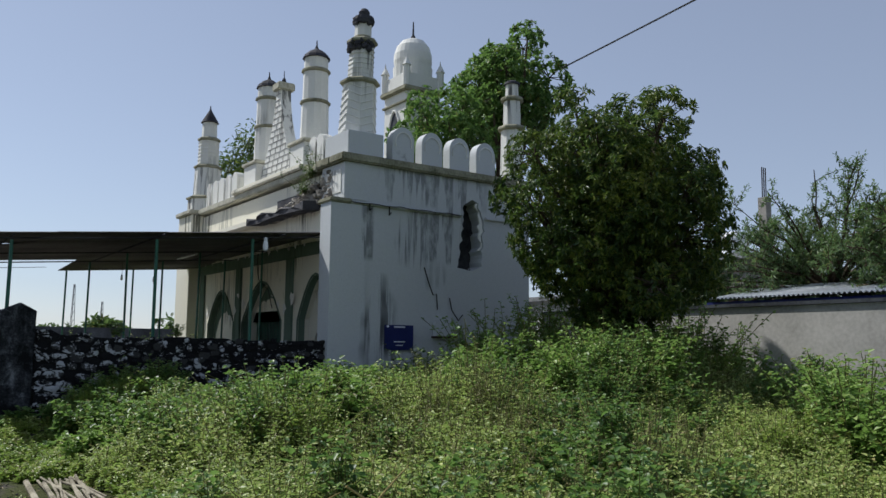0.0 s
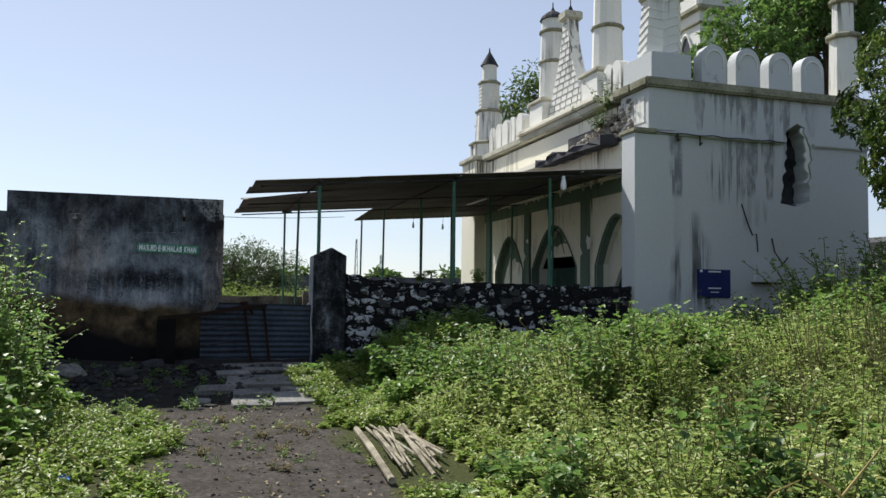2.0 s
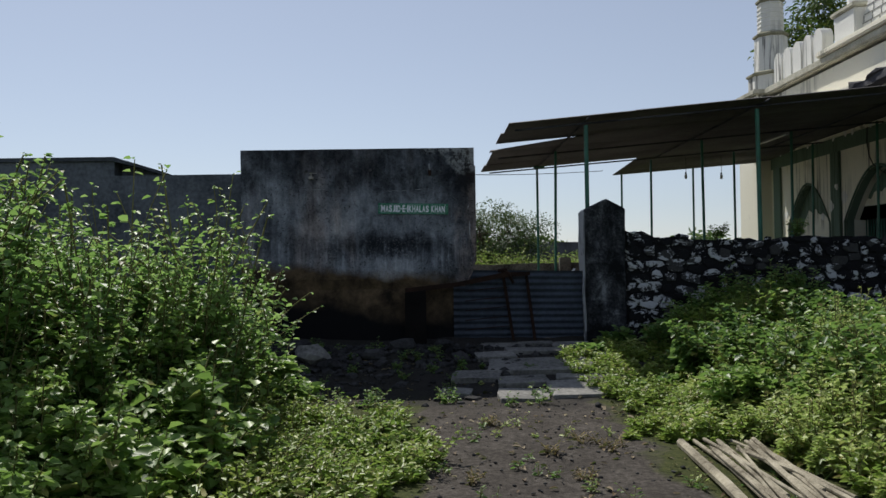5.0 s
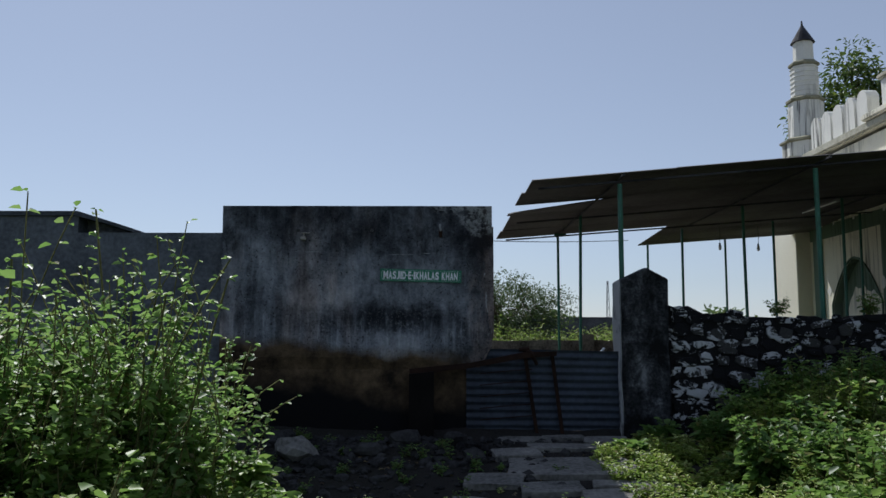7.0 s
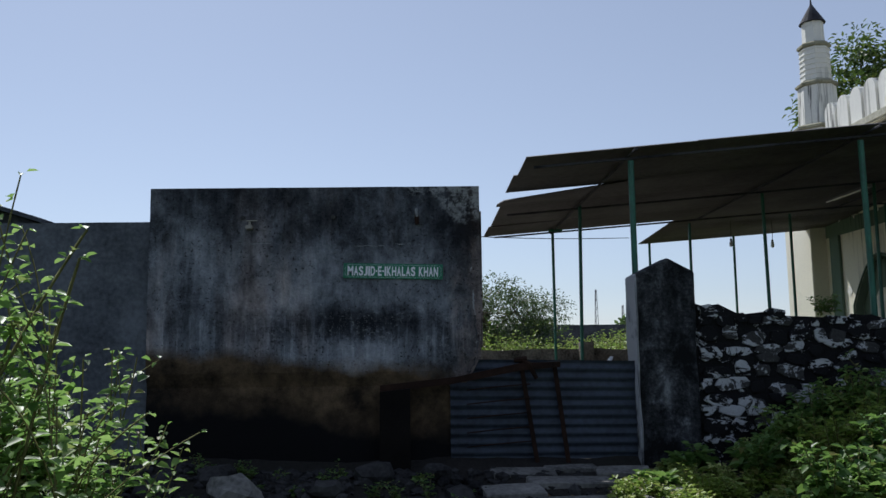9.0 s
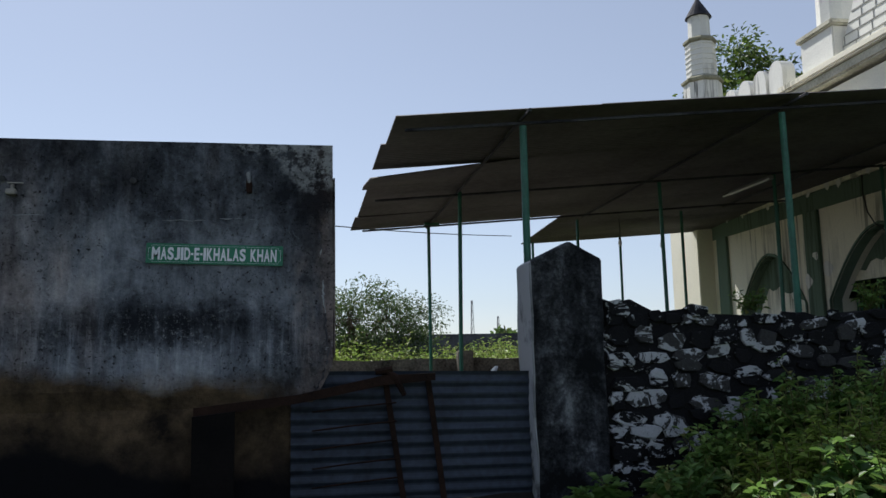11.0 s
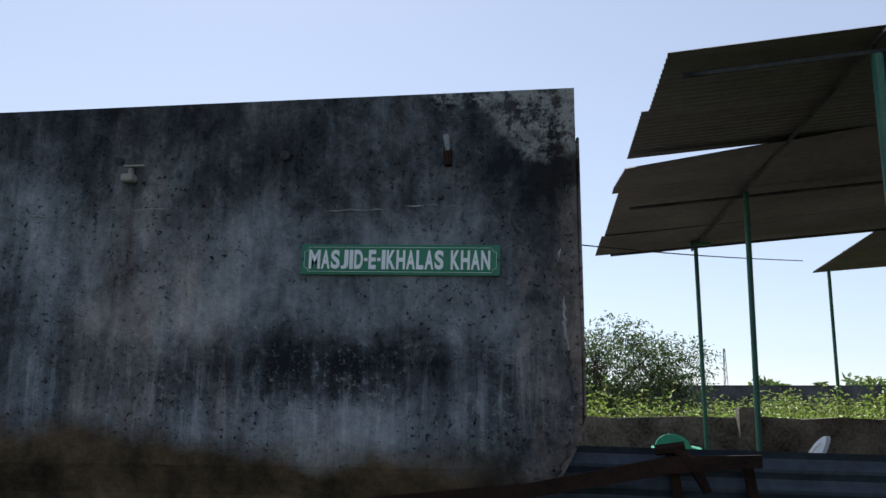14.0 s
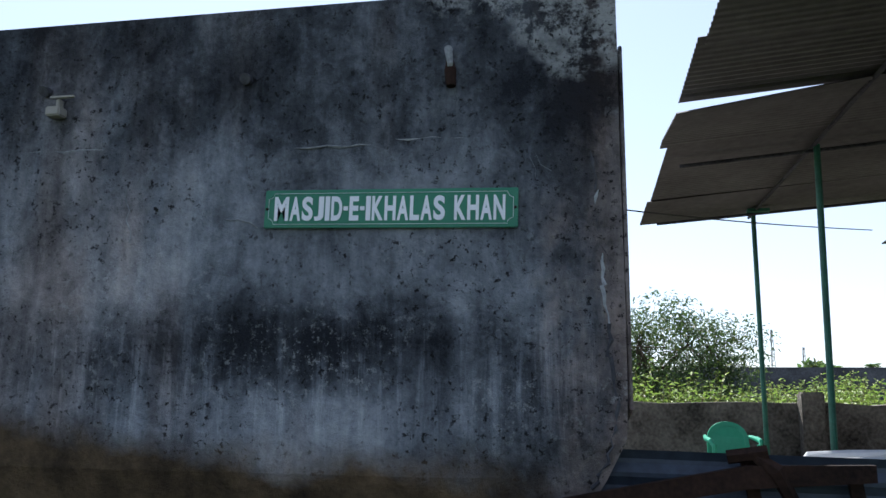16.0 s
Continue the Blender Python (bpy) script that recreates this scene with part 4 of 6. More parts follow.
        if c > 22:
            part("bare_patch", prism(bmesh.new(), pts, FX + 0.172, FX + 0.18, lambda u, v, a_: (a_, u, v)), CREAM, t, "cream patch where green wash has peeled")
    c, half = arches[1]
    bm = bmesh.new()
    for k in range(int(half * 2 / 0.1)):
        y = c - half + 0.05 + 0.1 * k
        tube(bm, [(FX + 0.42, y, 0.3), (FX + 0.42, y, 2.58)], 0.012, 5)
    for z in (0.8, 1.7, 2.56):
        tube(bm, [(FX + 0.42, c - half, z), (FX + 0.42, c + half, z)], 0.016, 5)
    part("grille", bm, POLE, t, "green iron grille in the arch")
    part("arch_head", prism(bmesh.new(), [(u, v) for u, v in arch_pts(c, half - 0.005, 2.35, 3.39, 2.62)], FX + 0.3, FX + 0.4, lambda u, v, a_: (a_, u, v)), GREENW, t, "green-washed head of the arch")
    pts = [(c - half * 0.93, 2.625)] + [(c - half * 0.93 + half * 1.86 * k / 18, 2.93 + rng.uniform(-0.06, 0.06) - 0.0035 * (k - 9) ** 2) for k in range(19)] + [(c + half * 0.93, 2.625)]
    part("bare_patch", prism(bmesh.new(), pts, FX + 0.292, FX + 0.3, lambda u, v, a_: (a_, u, v)), CREAM, t, "cream patch where green wash has peeled")
    c, half = arches[0]
    outer = arch_pts(c, half - 0.005, 2.35, 3.39, 0.2)
    inner = arch_pts(c, half * 0.72, 1.75, 2.45, 0.2)[::-1]
    part("arch_head", prism(bmesh.new(), outer + inner, FX + 0.3, FX + 0.4, lambda u, v, a_: (a_, u, v)), CREAM, t, "cream-washed head over a low doorway")
    for y in (18.25, 21.7, 24.75):
        part("pilaster", box(bmesh.new(), FX - 0.06, FX - 0.001, y - 0.2, y + 0.2, 0.3, 3.88, 0.01), GREENW, t, "green-washed pilaster")
    part("green_band", box(bmesh.new(), FX - 0.03, FX - 0.001, 15.87, 25.15, 3.885, 4.2, 0.006), GREENW, t, "green-washed band under the eave")
    part("string_course", box(bmesh.new(), FX - 0.09, FX - 0.001, 16.0, 25.15, 4.205, 4.3, 0.02), CREAM, t)
    # white undercoat showing where the wash has flaked
    rng = random.Random(23)
    spots = [(18.02, 2.9, 0.16), (18.45, 2.62, 0.12), (19.0, 2.75, 0.1), (21.4, 2.85, 0.15), (21.85, 2.7, 0.13), (21.6, 3.1, 0.09), (22.4, 2.5, 0.1), (19.35, 3.05, 0.08), (16.1, 2.75, 0.1), (24.3, 2.65, 0.12)]
    spots += [(16.2 + 0.55 * k + rng.uniform(-0.2, 0.2), 4.2 + rng.uniform(-0.05, 0.06), rng.uniform(0.04, 0.09)) for k in range(16)]
    for y, z, r in spots:
        pts = [(y + r * rng.uniform(0.45, 1.15) * math.cos(k * 0.63), z + 1.1 * r * rng.uniform(0.4, 1.2) * math.sin(k * 0.63)) for k in range(10)]
        out = 0.066 if z < 3.8 and min(abs(y - q) for q in (18.25, 21.7, 24.75)) < 0.3 else 0.1 if z > 4 else 0.004
        part("flaked_patch", prism(bmesh.new(), pts, FX - out - 0.004, FX - out, lambda u, v, a_: (a_, u, v)), WHITE, t, "white undercoat where wash has flaked")
    # a loose cable hanging down the middle arch
    part("cable", tube(bmesh.new(), [(FX - 0.05, 20.3, 4.25), (FX - 0.08, 20.28, 3.9), (FX - 0.07, 20.22, 3.6), (FX - 0.05, 20.12, 3.42), (FX + 0.15, 20.0, 3.2), (FX + 0.28, 20.0, 2.7)], 0.012, 5), BLACK, t)
    # broken eave
    rng = random.Random(12)
    bm = bmesh.new()
    for k in range(240):
        y = rng.uniform(16.0, 19.4)
        z = 5.05 + 0.6 * (19.4 - y) / 2.8 * rng.random() + rng.uniform(-0.12, 0.1)
        s = rng.uniform(0.03, 0.10)
        r = bmesh.ops.create_icosphere(bm, subdivisions=1, radius=s)
        for v in r["verts"]:
            v.co = Vector((v.co.x * rng.uniform(0.7, 1.3), v.co.y * 1.4, v.co.z * 0.8)) * rng.uniform(0.85, 1.2) + Vector((FX - 0.06, y, z))
    part("broken_masonry", bm, RUBBLE, t, "broken eave showing rubble and brick")
    # flat dark sheet standing in for the shade behind the broken eave
    part("hollow", boxm(FX - 0.02, FX - 0.004, 16.3, 19.2, 5.0, 5.5), DARKCAP, t)
    bm = bmesh.new()
    ys = [16.7 + 0.25 * k for k in range(15)]
    pts = [(y, 5.13 + 0.05 * math.sin(5 * y) + rng.uniform(-0.06, 0.05)) for y in ys] + [(y, 4.95 + rng.uniform(-0.03, 0.03)) for y in ys[::-1]]
    part("broken_eave", prism(bm, pts, FX - 0.45, FX, lambda u, v, a_: (a_ + 0.05 * math.sin(9 * u), u, v + 0.1 * (a_ - FX))), DARKCAP, t, "jagged remains of the stone eave")
    part("eave", prism(bmesh.new(), [(20.2, 5.0), (25.2, 5.0), (25.2, 5.12), (20.2, 5.12)], FX - 0.4, FX, lambda u, v, a_: (a_, u, v + 0.12 * (a_ - FX))), CREAM, t)
    part("cornice", box(bmesh.new(), FX - 0.16, FX + 0.3, 16.66, 25.15, MZ - 0.02, MZ + 0.16, 0.03), LEDGE, t, "mossy projecting cornice")
    part("pediment_base", box(bmesh.new(), FX - 0.24, FX + 0.5, 17.45, 22.1, MZ + 0.165, MZ + 0.3, 0.03), CREAM, t)
    # front battlements
    for c in (16.85, 17.22) + tuple(22.45 + 0.55 * k for k in range(5)):
        part("merlon", merlon(bmesh.new(), c, 0.44, MZ + 0.16, 0.8, "y", FX + 0.0, 0.26), WHITE, t, "round-topped battlement")
    # central gable with curved flanks
    GROOVE = speckled("grey mortar line", (0.2, 0.2, 0.19), (0.36, 0.36, 0.34), 10)
    gz = MZ + 0.3
    pts = [(18.5, gz)]
    right = [(18.5 + 1.05 * (1 - (1 - k / 10) ** 1.7), gz + 2.5 * k / 10) for k in range(11)]
    left = [(39.4 - u, v) for u, v in right[::-1]]
    g = part("gable", prism(bmesh.new(), right + left, FX + 0.12, FX + 0.42, lambda u, v, a_: (a_, u, v)), WHITE, t, "curved gable lined in mock masonry")
    for k in range(15):
        z = gz + 0.08 + 0.165 * k
        s = min(1.0, (z - gz) / 2.5)
        u0 = 18.5 + 1.05 * (1 - (1 - s) ** 1.7)
        part("course_line", boxm(FX + 0.108, FX + 0.122, u0 + 0.02, 39.4 - u0 - 0.02, z - 0.008, z + 0.008), GROOVE, g)
        y = u0 + 0.15 + (0.16 if k % 2 else 0)
        while y < 39.4 - u0 - 0.1:
            part("joint_line", boxm(FX + 0.11, FX + 0.122, y - 0.006, y + 0.006, z + 0.009, z + 0.156), GROOVE, g)
            y += 0.33
    part("gable_cap", box(bmesh.new(), FX + 0.02, FX + 0.52, 19.48, 19.92, gz + 2.5, gz + 2.72, 0.03), LEDGE, t)
    part("finial", lathe(bmesh.new(), FX + 0.27, 19.7, [(0.08, gz + 2.72), (0.05, gz + 2.85), (0.015, gz + 2.9), (0.01, gz + 3.1)], 8), DARKCAP, t)
    # round turrets beside the gable
    for cy in (18.04, 21.12):
        m = part("turret", box(bmesh.new(), FX - 0.06, FX + 0.85, cy - 0.44, cy + 0.44, gz, gz + 0.62, 0.02), WHITE, t, "slender round turret on a square plinth")
        part("plinth_cap", box(bmesh.new(), FX - 0.12, FX + 0.91, cy - 0.5, cy + 0.5, gz + 0.62, gz + 0.72, 0.025), LEDGE, m)
        cx = FX + 0.43
        part("drum", lathe(bmesh.new(), cx, cy, [(0.37, gz + 0.72), (0.35, gz + 1.75)], 12), WHITE, m)
        ring_bands("band", m, cx, cy, [gz + 1.78], 0.40, MOSSY, 0.06, 12, 0)
        part("drum", lathe(bmesh.new(), cx, cy, [(0.335, gz + 1.82), (0.325, gz + 2.6)], 12), WHITE, m)
        ring_bands("band", m, cx, cy, [gz + 2.63], 0.38, MOSSY, 0.06, 12, 0)
        part("drum", lathe(bmesh.new(), cx, cy, [(0.315, gz + 2.68), (0.31, gz + 2.98)], 12), WHITE, m)
        part("cap", lathe(bmesh.new(), cx, cy, [(0.37, gz + 2.98), (0.33, gz + 3.06), (0.2, gz + 3.18), (0.06, gz + 3.26), (0.02, gz + 3.36), (0.012, gz + 3.5)], 12), DARKCAP, m, "dark domed cap with a spike")
    # minarets
    near = minaret(t, 9.8, 16.08, [(0.46, 6.66, 0.40, 7.95), (0.31, 8.1, 0.29, 9.0), (0.21, 9.15, 0.20, 9.46)], [(0.49, 8.0), (0.38, 9.0)],
            [(0.25, 9.46), (0.27, 9.54), (0.24, 9.63), (0.12, 9.68), (0.14, 9.76), (0.08, 9.84)], "near corner minaret with ribbed octagonal shaft",
            chevrons=(0.46, 6.66, 0.40, 7.95, 7), rings=(0.30, 8.2, 8.92, 7))
    crumbled_top(near)
    tilt_up(near, 6.66, -0.075)
    m = minaret(t, 9.5, 25.75, [(0.6, MZ + 0.1, 0.6, 6.5), (0.45, 6.5, 0.42, 7.55), (0.34, 7.65, 0.33, 8.5), (0.25, 8.6, 0.24, 9.15)], [(0.66, 6.52), (0.47, 7.6), (0.38, 8.55)],
            [(0.3, 9.15), (0.26, 9.22), (0.03, 9.62), (0.015, 9.75)], "far corner minaret with a pointed cap", rings=(0.335, 7.72, 8.45, 7))
    part("far_pier", box(bmesh.new(), FX - 0.35, 10.0, 25.2, Y1 - 0.002 + 0.1, 0.2, MZ + 0.0, 0.02), CREAM, t, "far corner pier")
    part("cornice", box(bmesh.new(), FX - 0.45, 10.1, 25.152, Y1 + 0.2, MZ + 0.003, MZ + 0.15, 0.03), LEDGE, t)
    minaret(t, 14.45, 15.8, [(0.34, MZ + 0.1, 0.31, 7.55), (0.25, 7.65, 0.24, 8.4), (0.19, 8.47, 0.18, 8.85)], [(0.4, 7.6), (0.32, 8.42)],
            [(0.23, 8.85), (0.2, 8.92), (0.08, 8.98)], "rear corner minaret half hidden by leaves")
    # wiring along the side, meter box and small signs
    part("cable", tube(bmesh.new(), [(9.2 + 0.2 * k, SY - 0.11, 4.98 - 0.03 * abs(math.sin(k * 0.9))) for k in range(17)], 0.012, 5), BLACK, t)
    for x, d in ((9.75, 0.14), (10.28, 0.2)):
        part("cable_clip", tube(bmesh.new(), [(x, SY - 0.1, 4.96), (x + 0.03, SY - 0.06, 4.96 - d), (x + 0.1, SY - 0.03, 4.97 - d * 0.7)], 0.018, 5), BLACK, t)
    part("cable", tube(bmesh.new(), [(11.35, SY - 0.012, 3.6), (11.5, SY - 0.012, 3.2), (11.62, SY - 0.012, 2.95), (11.72, SY - 0.012, 2.98), (11.75, SY - 0.012, 2.6)], 0.014, 5), BLACK, t)


mosque()


def blue_sign():
    t = thing("notice_board", (10.65, SY - 0.1, 1.6), "small dark blue notice board with pale lines, on the side wall", "sign")
    part("board", box(bmesh.new(), 10.26, 11.04, SY - 0.05, SY - 0.004, 1.62, 2.2, 0.006), SIGNB, t)
    for z, x0, x1, h in ((2.14, 10.3, 10.36, 0.05), (2.14, 10.5, 10.8, 0.03), (1.8, 10.5, 10.8, 0.025), (1.72, 10.55, 10.75, 0.02)):
        part("text_bar", boxm(x0, x1, SY - 0.056, SY - 0.051, z, z + h), SIGNW, t, "pale unreadable line of writing")
    t = thing("meter_box", (11.95, SY - 0.1, 1.9), "grey meter box on the wall with loose cables", "box")
    part("case", box(bmesh.new(), 11.62, 12.2, SY - 0.14, SY - 0.004, 1.96, 2.32, 0.012), SIDE, t)
    part("tray", box(bmesh.new(), 11.58, 12.25, SY - 0.17, SY - 0.004, 1.92, 1.955), RUST, t)
    part("cable", tube(bmesh.new(), [(12.1, SY - 0.02, 2.9), (12.15, SY - 0.05, 2.6), (12.35, SY - 0.05, 2.35), (12.5, SY - 0.03, 2.5)], 0.016, 5), BLACK, t)


blue_sign()


# ---- plants ----
def big_mesh(name, V, F, materials, mat_index=None):
    """A mesh from arrays of points and quads."""
    me = bpy.data.meshes.new(name)
    me.vertices.add(len(V))
    me.vertices.foreach_set("co", np.ascontiguousarray(V, dtype=np.float32).ravel())
    me.loops.add(F.size)
    me.loops.foreach_set("vertex_index", np.ascontiguousarray(F, dtype=np.int32).ravel())
    me.polygons.add(len(F))
    me.polygons.foreach_set("loop_start", np.arange(0, F.size, 4, dtype=np.int32))
    if mat_index is not None:
        me.polygons.foreach_set("material_index", np.ascontiguousarray(mat_index, dtype=np.int32))
    for m in materials:
        me.materials.append(m)
    me.update(calc_edges=True)
    me.validate()
    return me


def blades(P, D, N, L, W, fold=0.25, droop=0.2):
    """Leaves: base P, direction D, face normal N, length, width; two quads each, folded at the rib."""
    D = D / np.linalg.norm(D, axis=1, keepdims=True)
    S = np.cross(D, N)
    S /= np.linalg.norm(S, axis=1, keepdims=True) + 1e-9
    U = np.cross(S, D)
    L, W = L[:, None], W[:, None]
    a_ = P + D * L * 0.32 + S * W * 0.5 + U * W * fold
    b_ = P + D * L * 0.72 + S * W * 0.33 + U * (W * fold * 0.7 - L * droop * 0.4)
    tip = P + D * L - U * L * droop
    c_ = P + D * L * 0.72 - S * W * 0.33 + U * (W * fold * 0.7 - L * droop * 0.4)
    d_ = P + D * L * 0.32 - S * W * 0.5 + U * W * fold
    V = np.stack([P, a_, b_, tip, c_, d_], 1)
    n = len(P)
    k = np.arange(n)[:, None] * 6
    F = np.concatenate([k + np.array([[0, 1, 2, 3]]), k + np.array([[0, 3, 4, 5]])], 0)
    return V.reshape(-1, 3), F


def strips(A, B, r0, r1):
    """Thin three-sided stems from A to B."""
    d = B - A
    d = d / (np.linalg.norm(d, axis=1, keepdims=True) + 1e-9)
    s = np.cross(d, np.array([[0.3, 0.9, 0.2]]))
    s /= np.linalg.norm(s, axis=1, keepdims=True) + 1e-9
    q = np.cross(d, s)
    ring = []
    for base, r in ((A, r0), (B, r1)):
        for k in range(3):
            an = 2 * math.pi * k / 3
            ring.append(base + (s * math.cos(an) + q * math.sin(an)) * np.asarray(r).reshape(-1, 1))
    V = np.stack(ring, 1).reshape(-1, 3)
    k = np.arange(len(A))[:, None] * 6
    F = np.concatenate([k + np.array([[i, (i + 1) % 3, 3 + (i + 1) % 3, 3 + i]]) for i in range(3)], 0)
    return V, F


def herbs(rng, base, H, stems, nodes, leaf, slim, spread, bunch=1, lift=0.25, start=0.12):
    """Leafy plants at the given feet: returns points, quads and material indices (0 leaf, 1 stem)."""
    n = len(base)
    az = rng.uniform(0, 2 * math.pi, (n, stems))
    lean = rng.uniform(0.1, 1.0, (n, stems)) * spread
    hh = H[:, None] * rng.uniform(0.55, 1.08, (n, stems))
    s = np.linspace(start, 1.0, nodes)[None, None, :] + rng.normal(0, 0.02, (n, stems, nodes))
    bend = rng.normal(0, 0.12, (n, stems, 2))
    x = base[:, 0, None, None] + hh[..., None] * s * lean[..., None] * (np.cos(az)[..., None] + bend[..., 0, None] * s * 2)
    y = base[:, 1, None, None] + hh[..., None] * s * lean[..., None] * (np.sin(az)[..., None] + bend[..., 1, None] * s * 2)
    z = base[:, 2, None, None] + hh[..., None] * s * (1 - 0.25 * lean[..., None] * s)
    P = np.stack([x, y, z], -1)
    A, B = P[:, :, :-1].reshape(-1, 3), P[:, :, 1:].reshape(-1, 3)
    foot = np.repeat(base[:, None, :], stems, 1).reshape(-1, 3)
    A, B = np.r_[foot, A], np.r_[P[:, :, 0].reshape(-1, 3), B]
    r = 0.003 + 0.0026 * np.repeat(H, stems).mean()
    SV, SF = strips(A, B, np.full(len(A), r), np.full(len(A), r * 0.75))
    Q = np.repeat(P.reshape(-1, 3), bunch, 0)
    m = len(Q)
    sv = np.repeat(np.broadcast_to(s, (n, stems, nodes)).reshape(-1), bunch)
    an = rng.uniform(0, 2 * math.pi, m)
    D = np.stack([np.cos(an), np.sin(an), rng.normal(lift, 0.35, m)], -1)
    N = np.stack([rng.normal(0, 0.35, m), rng.normal(0, 0.35, m), np.ones(m)], -1)
    L = leaf * rng.uniform(0.55, 1.25, m) * (1.15 - 0.55 * sv)
    Q = Q + D * (L * 0.35)[:, None] * rng.uniform(0, 1.5, (m, 1))
    LV, LF = blades(Q, D, N, L, L * slim, 0.22, 0.18)
    V = np.r_[LV, SV]
    F = np.r_[LF, SF + len(LV)]
    return V, F, np.r_[np.zeros(len(LF), int), np.ones(len(SF), int)]


def join(sets):
    Vs, Fs, Ms, off = [], [], [], 0
    for V, F, M in sets:
        Vs.append(V), Fs.append(F + off), Ms.append(M)
        off += len(V)
    return np.concatenate(Vs), np.concatenate(Fs), np.concatenate(Ms)


def feet(rng, n, x0, x1, y0, y1, keep):
    x, y = rng.uniform(x0, x1, n), rng.uniform(y0, y1, n)
    k = keep(x, y, rng.random(n))
    x, y = x[k], y[k]
    return np.stack([x, y, ground_z(x, y) - 0.01], -1)


def stuff(name, sets, material, label):
    V, F, M = join(sets)
    return tagged(new(name, big_mesh(name, V, F, [material, STEM], M)), label, "weeds", kind="stuff")


def meadow_h(x, y):
    """Height of the weeds on the open side of the path."""
    edge = smooth((x - 2.2 + 0.25 * np.sin(y * 1.3)) / 1.6)
    far = 0.6 + 0.5 * smooth((y - 5) / 5)
    lump = np.sin(1.1 * x + 0.7 * y) * np.sin(0.8 * y - 0.9 * x + 1) + 0.6 * np.sin(2.3 * x + 1) * np.sin(2.1 * y + 0.4)
    return edge * far * (0.85 + 0.3 * lump) * (1 - 0.3 * smooth((x - 12) / 5)) * (1 - 0.32 * smooth((y - 8) / 3) * (1 - smooth((x - 9.8) / 1.5))) * (1 - 0.5 * smooth((y - 11.5) / 2) * (1 - smooth((x - 7.5) / 2))) + 0.08


def undergrowth():
    rng = np.random.default_rng(11)
    open_side = lambda x, y, r: (x > 2.35 + 0.3 * np.sin(1.7 * y)) & ((y < 15.2) | (x > 14.8)) & ~((x > 1.9) & (x < 2.85) & (y > 7.2) & (y < 10.6))
    b = feet(rng, 3600, 2.2, 16.9, -1, 15.2, open_side)
    h = meadow_h(b[:, 0], b[:, 1]) * rng.uniform(0.6, 1.1, len(b))
    fine = herbs(rng, b, h, 5, 10, 0.07, 0.47, 0.55, 3)
    b = feet(rng, 2200, 2.2, 16.9, 3, 15.2, open_side)
    h = meadow_h(b[:, 0], b[:, 1]) * rng.uniform(0.5, 0.95, len(b))
    mid = herbs(rng, b, h, 4, 9, 0.095, 0.6, 0.6, 3)
    stuff("meadow_weeds", [fine, mid], HERB, "dense pale green feathery weeds on open ground")
    b = feet(rng, 900, 2.2, 16.9, 3, 15.2, lambda x, y, r: open_side(x, y, r) & (np.sin(0.8 * x + 0.5) * np.sin(0.9 * y + 1) > 0.05))
    h = meadow_h(b[:, 0], b[:, 1]) * rng.uniform(0.9, 1.3, len(b))
    stuff("broad_weeds", [herbs(rng, b, h, 5, 9, 0.12, 0.75, 0.6, 3)], BROAD, "patches of broad-leaved dark green weeds")
    b = feet(rng, 2500, -1.9, 3.4, 3, 14.6, lambda x, y, r: (((x < 0.08 + 0.22 * np.sin(2 * y)) & (y < 12.2 + 0.5 * np.sin(3 * x))) | (x > 2.0 + 0.2 * np.sin(1.7 * y))) & (r < 0.9) & ~((x > 1.85) & (x < 2.85) & (y > 7.2) & (y < 10.5)))
    h = rng.uniform(0.06, 0.26, len(b)) * (1 + 0.9 * smooth((-0.2 - b[:, 0]) / 1.0))
    stuff("path_edge_weeds", [herbs(rng, b, h, 5, 6, 0.072, 0.66, 0.9, 2)], YELLOW, "low yellow-green weeds along the path")
    b = feet(rng, 60, 0.1, 2.1, 6, 13.6, lambda x, y, r: r < 0.38)
    stuff("path_sprigs", [herbs(rng, b, rng.uniform(0.04, 0.14, len(b)), 4, 5, 0.045, 0.5, 1.0, 1)], HERB, "small sprigs growing in the dirt path")
    spots = np.array([(0.95, 9.55), (1.3, 9.05), (1.36, 8.95), (1.95, 9.15), (0.8, 9.8), (0.3, 8.6), (0.5, 8.9), (0.35, 10.6), (0.6, 10.9), (0.25, 9.7), (2.3, 9.2), (2.42, 8.8), (2.52, 9.3), (2.35, 8.4), (2.62, 8.6)])
    spots = np.repeat(spots, 2, 0) + rng.normal(0, 0.08, (30, 2))
    b = np.c_[spots, ground_z(spots[:, 0], spots[:, 1]) - 0.01]
    stuff("path_tufts", [herbs(rng, b, rng.uniform(0.05, 0.12, len(b)), 3, 5, 0.042, 0.55, 1.0, 1)], BROAD, "small green tufts on the path and between the poles")
    b = feet(rng, 90, -2.4, 2.2, 12.2, 15.0, lambda x, y, r: (r < 0.9) & ((x < 0.7) | (r < 0.25)))
    stuff("rubble_sprigs", [herbs(rng, b, rng.uniform(0.05, 0.22, len(b)), 4, 6, 0.055, 0.6, 0.9, 2)], BROAD, "small green weeds growing among the rubble")
    b = feet(rng, 700, 5, 16.9, 0, 9.5, lambda x, y, r: open_side(x, y, r) & (np.sin(0.7 * x - 0.5 * y) + np.sin(0.9 * y + 0.3 * x) > 0.3))
    h = meadow_h(b[:, 0], b[:, 1]) * rng.uniform(0.9, 1.3, len(b))
    stuff("seed_weeds", [herbs(rng, b, h, 6, 10, 0.032, 0.5, 0.45, 4, 0.3, 0.35)], SEED, "straw-brown weeds gone to seed")
    # left of the path
    left = lambda x, y, r: (x < -1.55 + 0.3 * np.sin(1.4 * y)) & (r < 0.97)
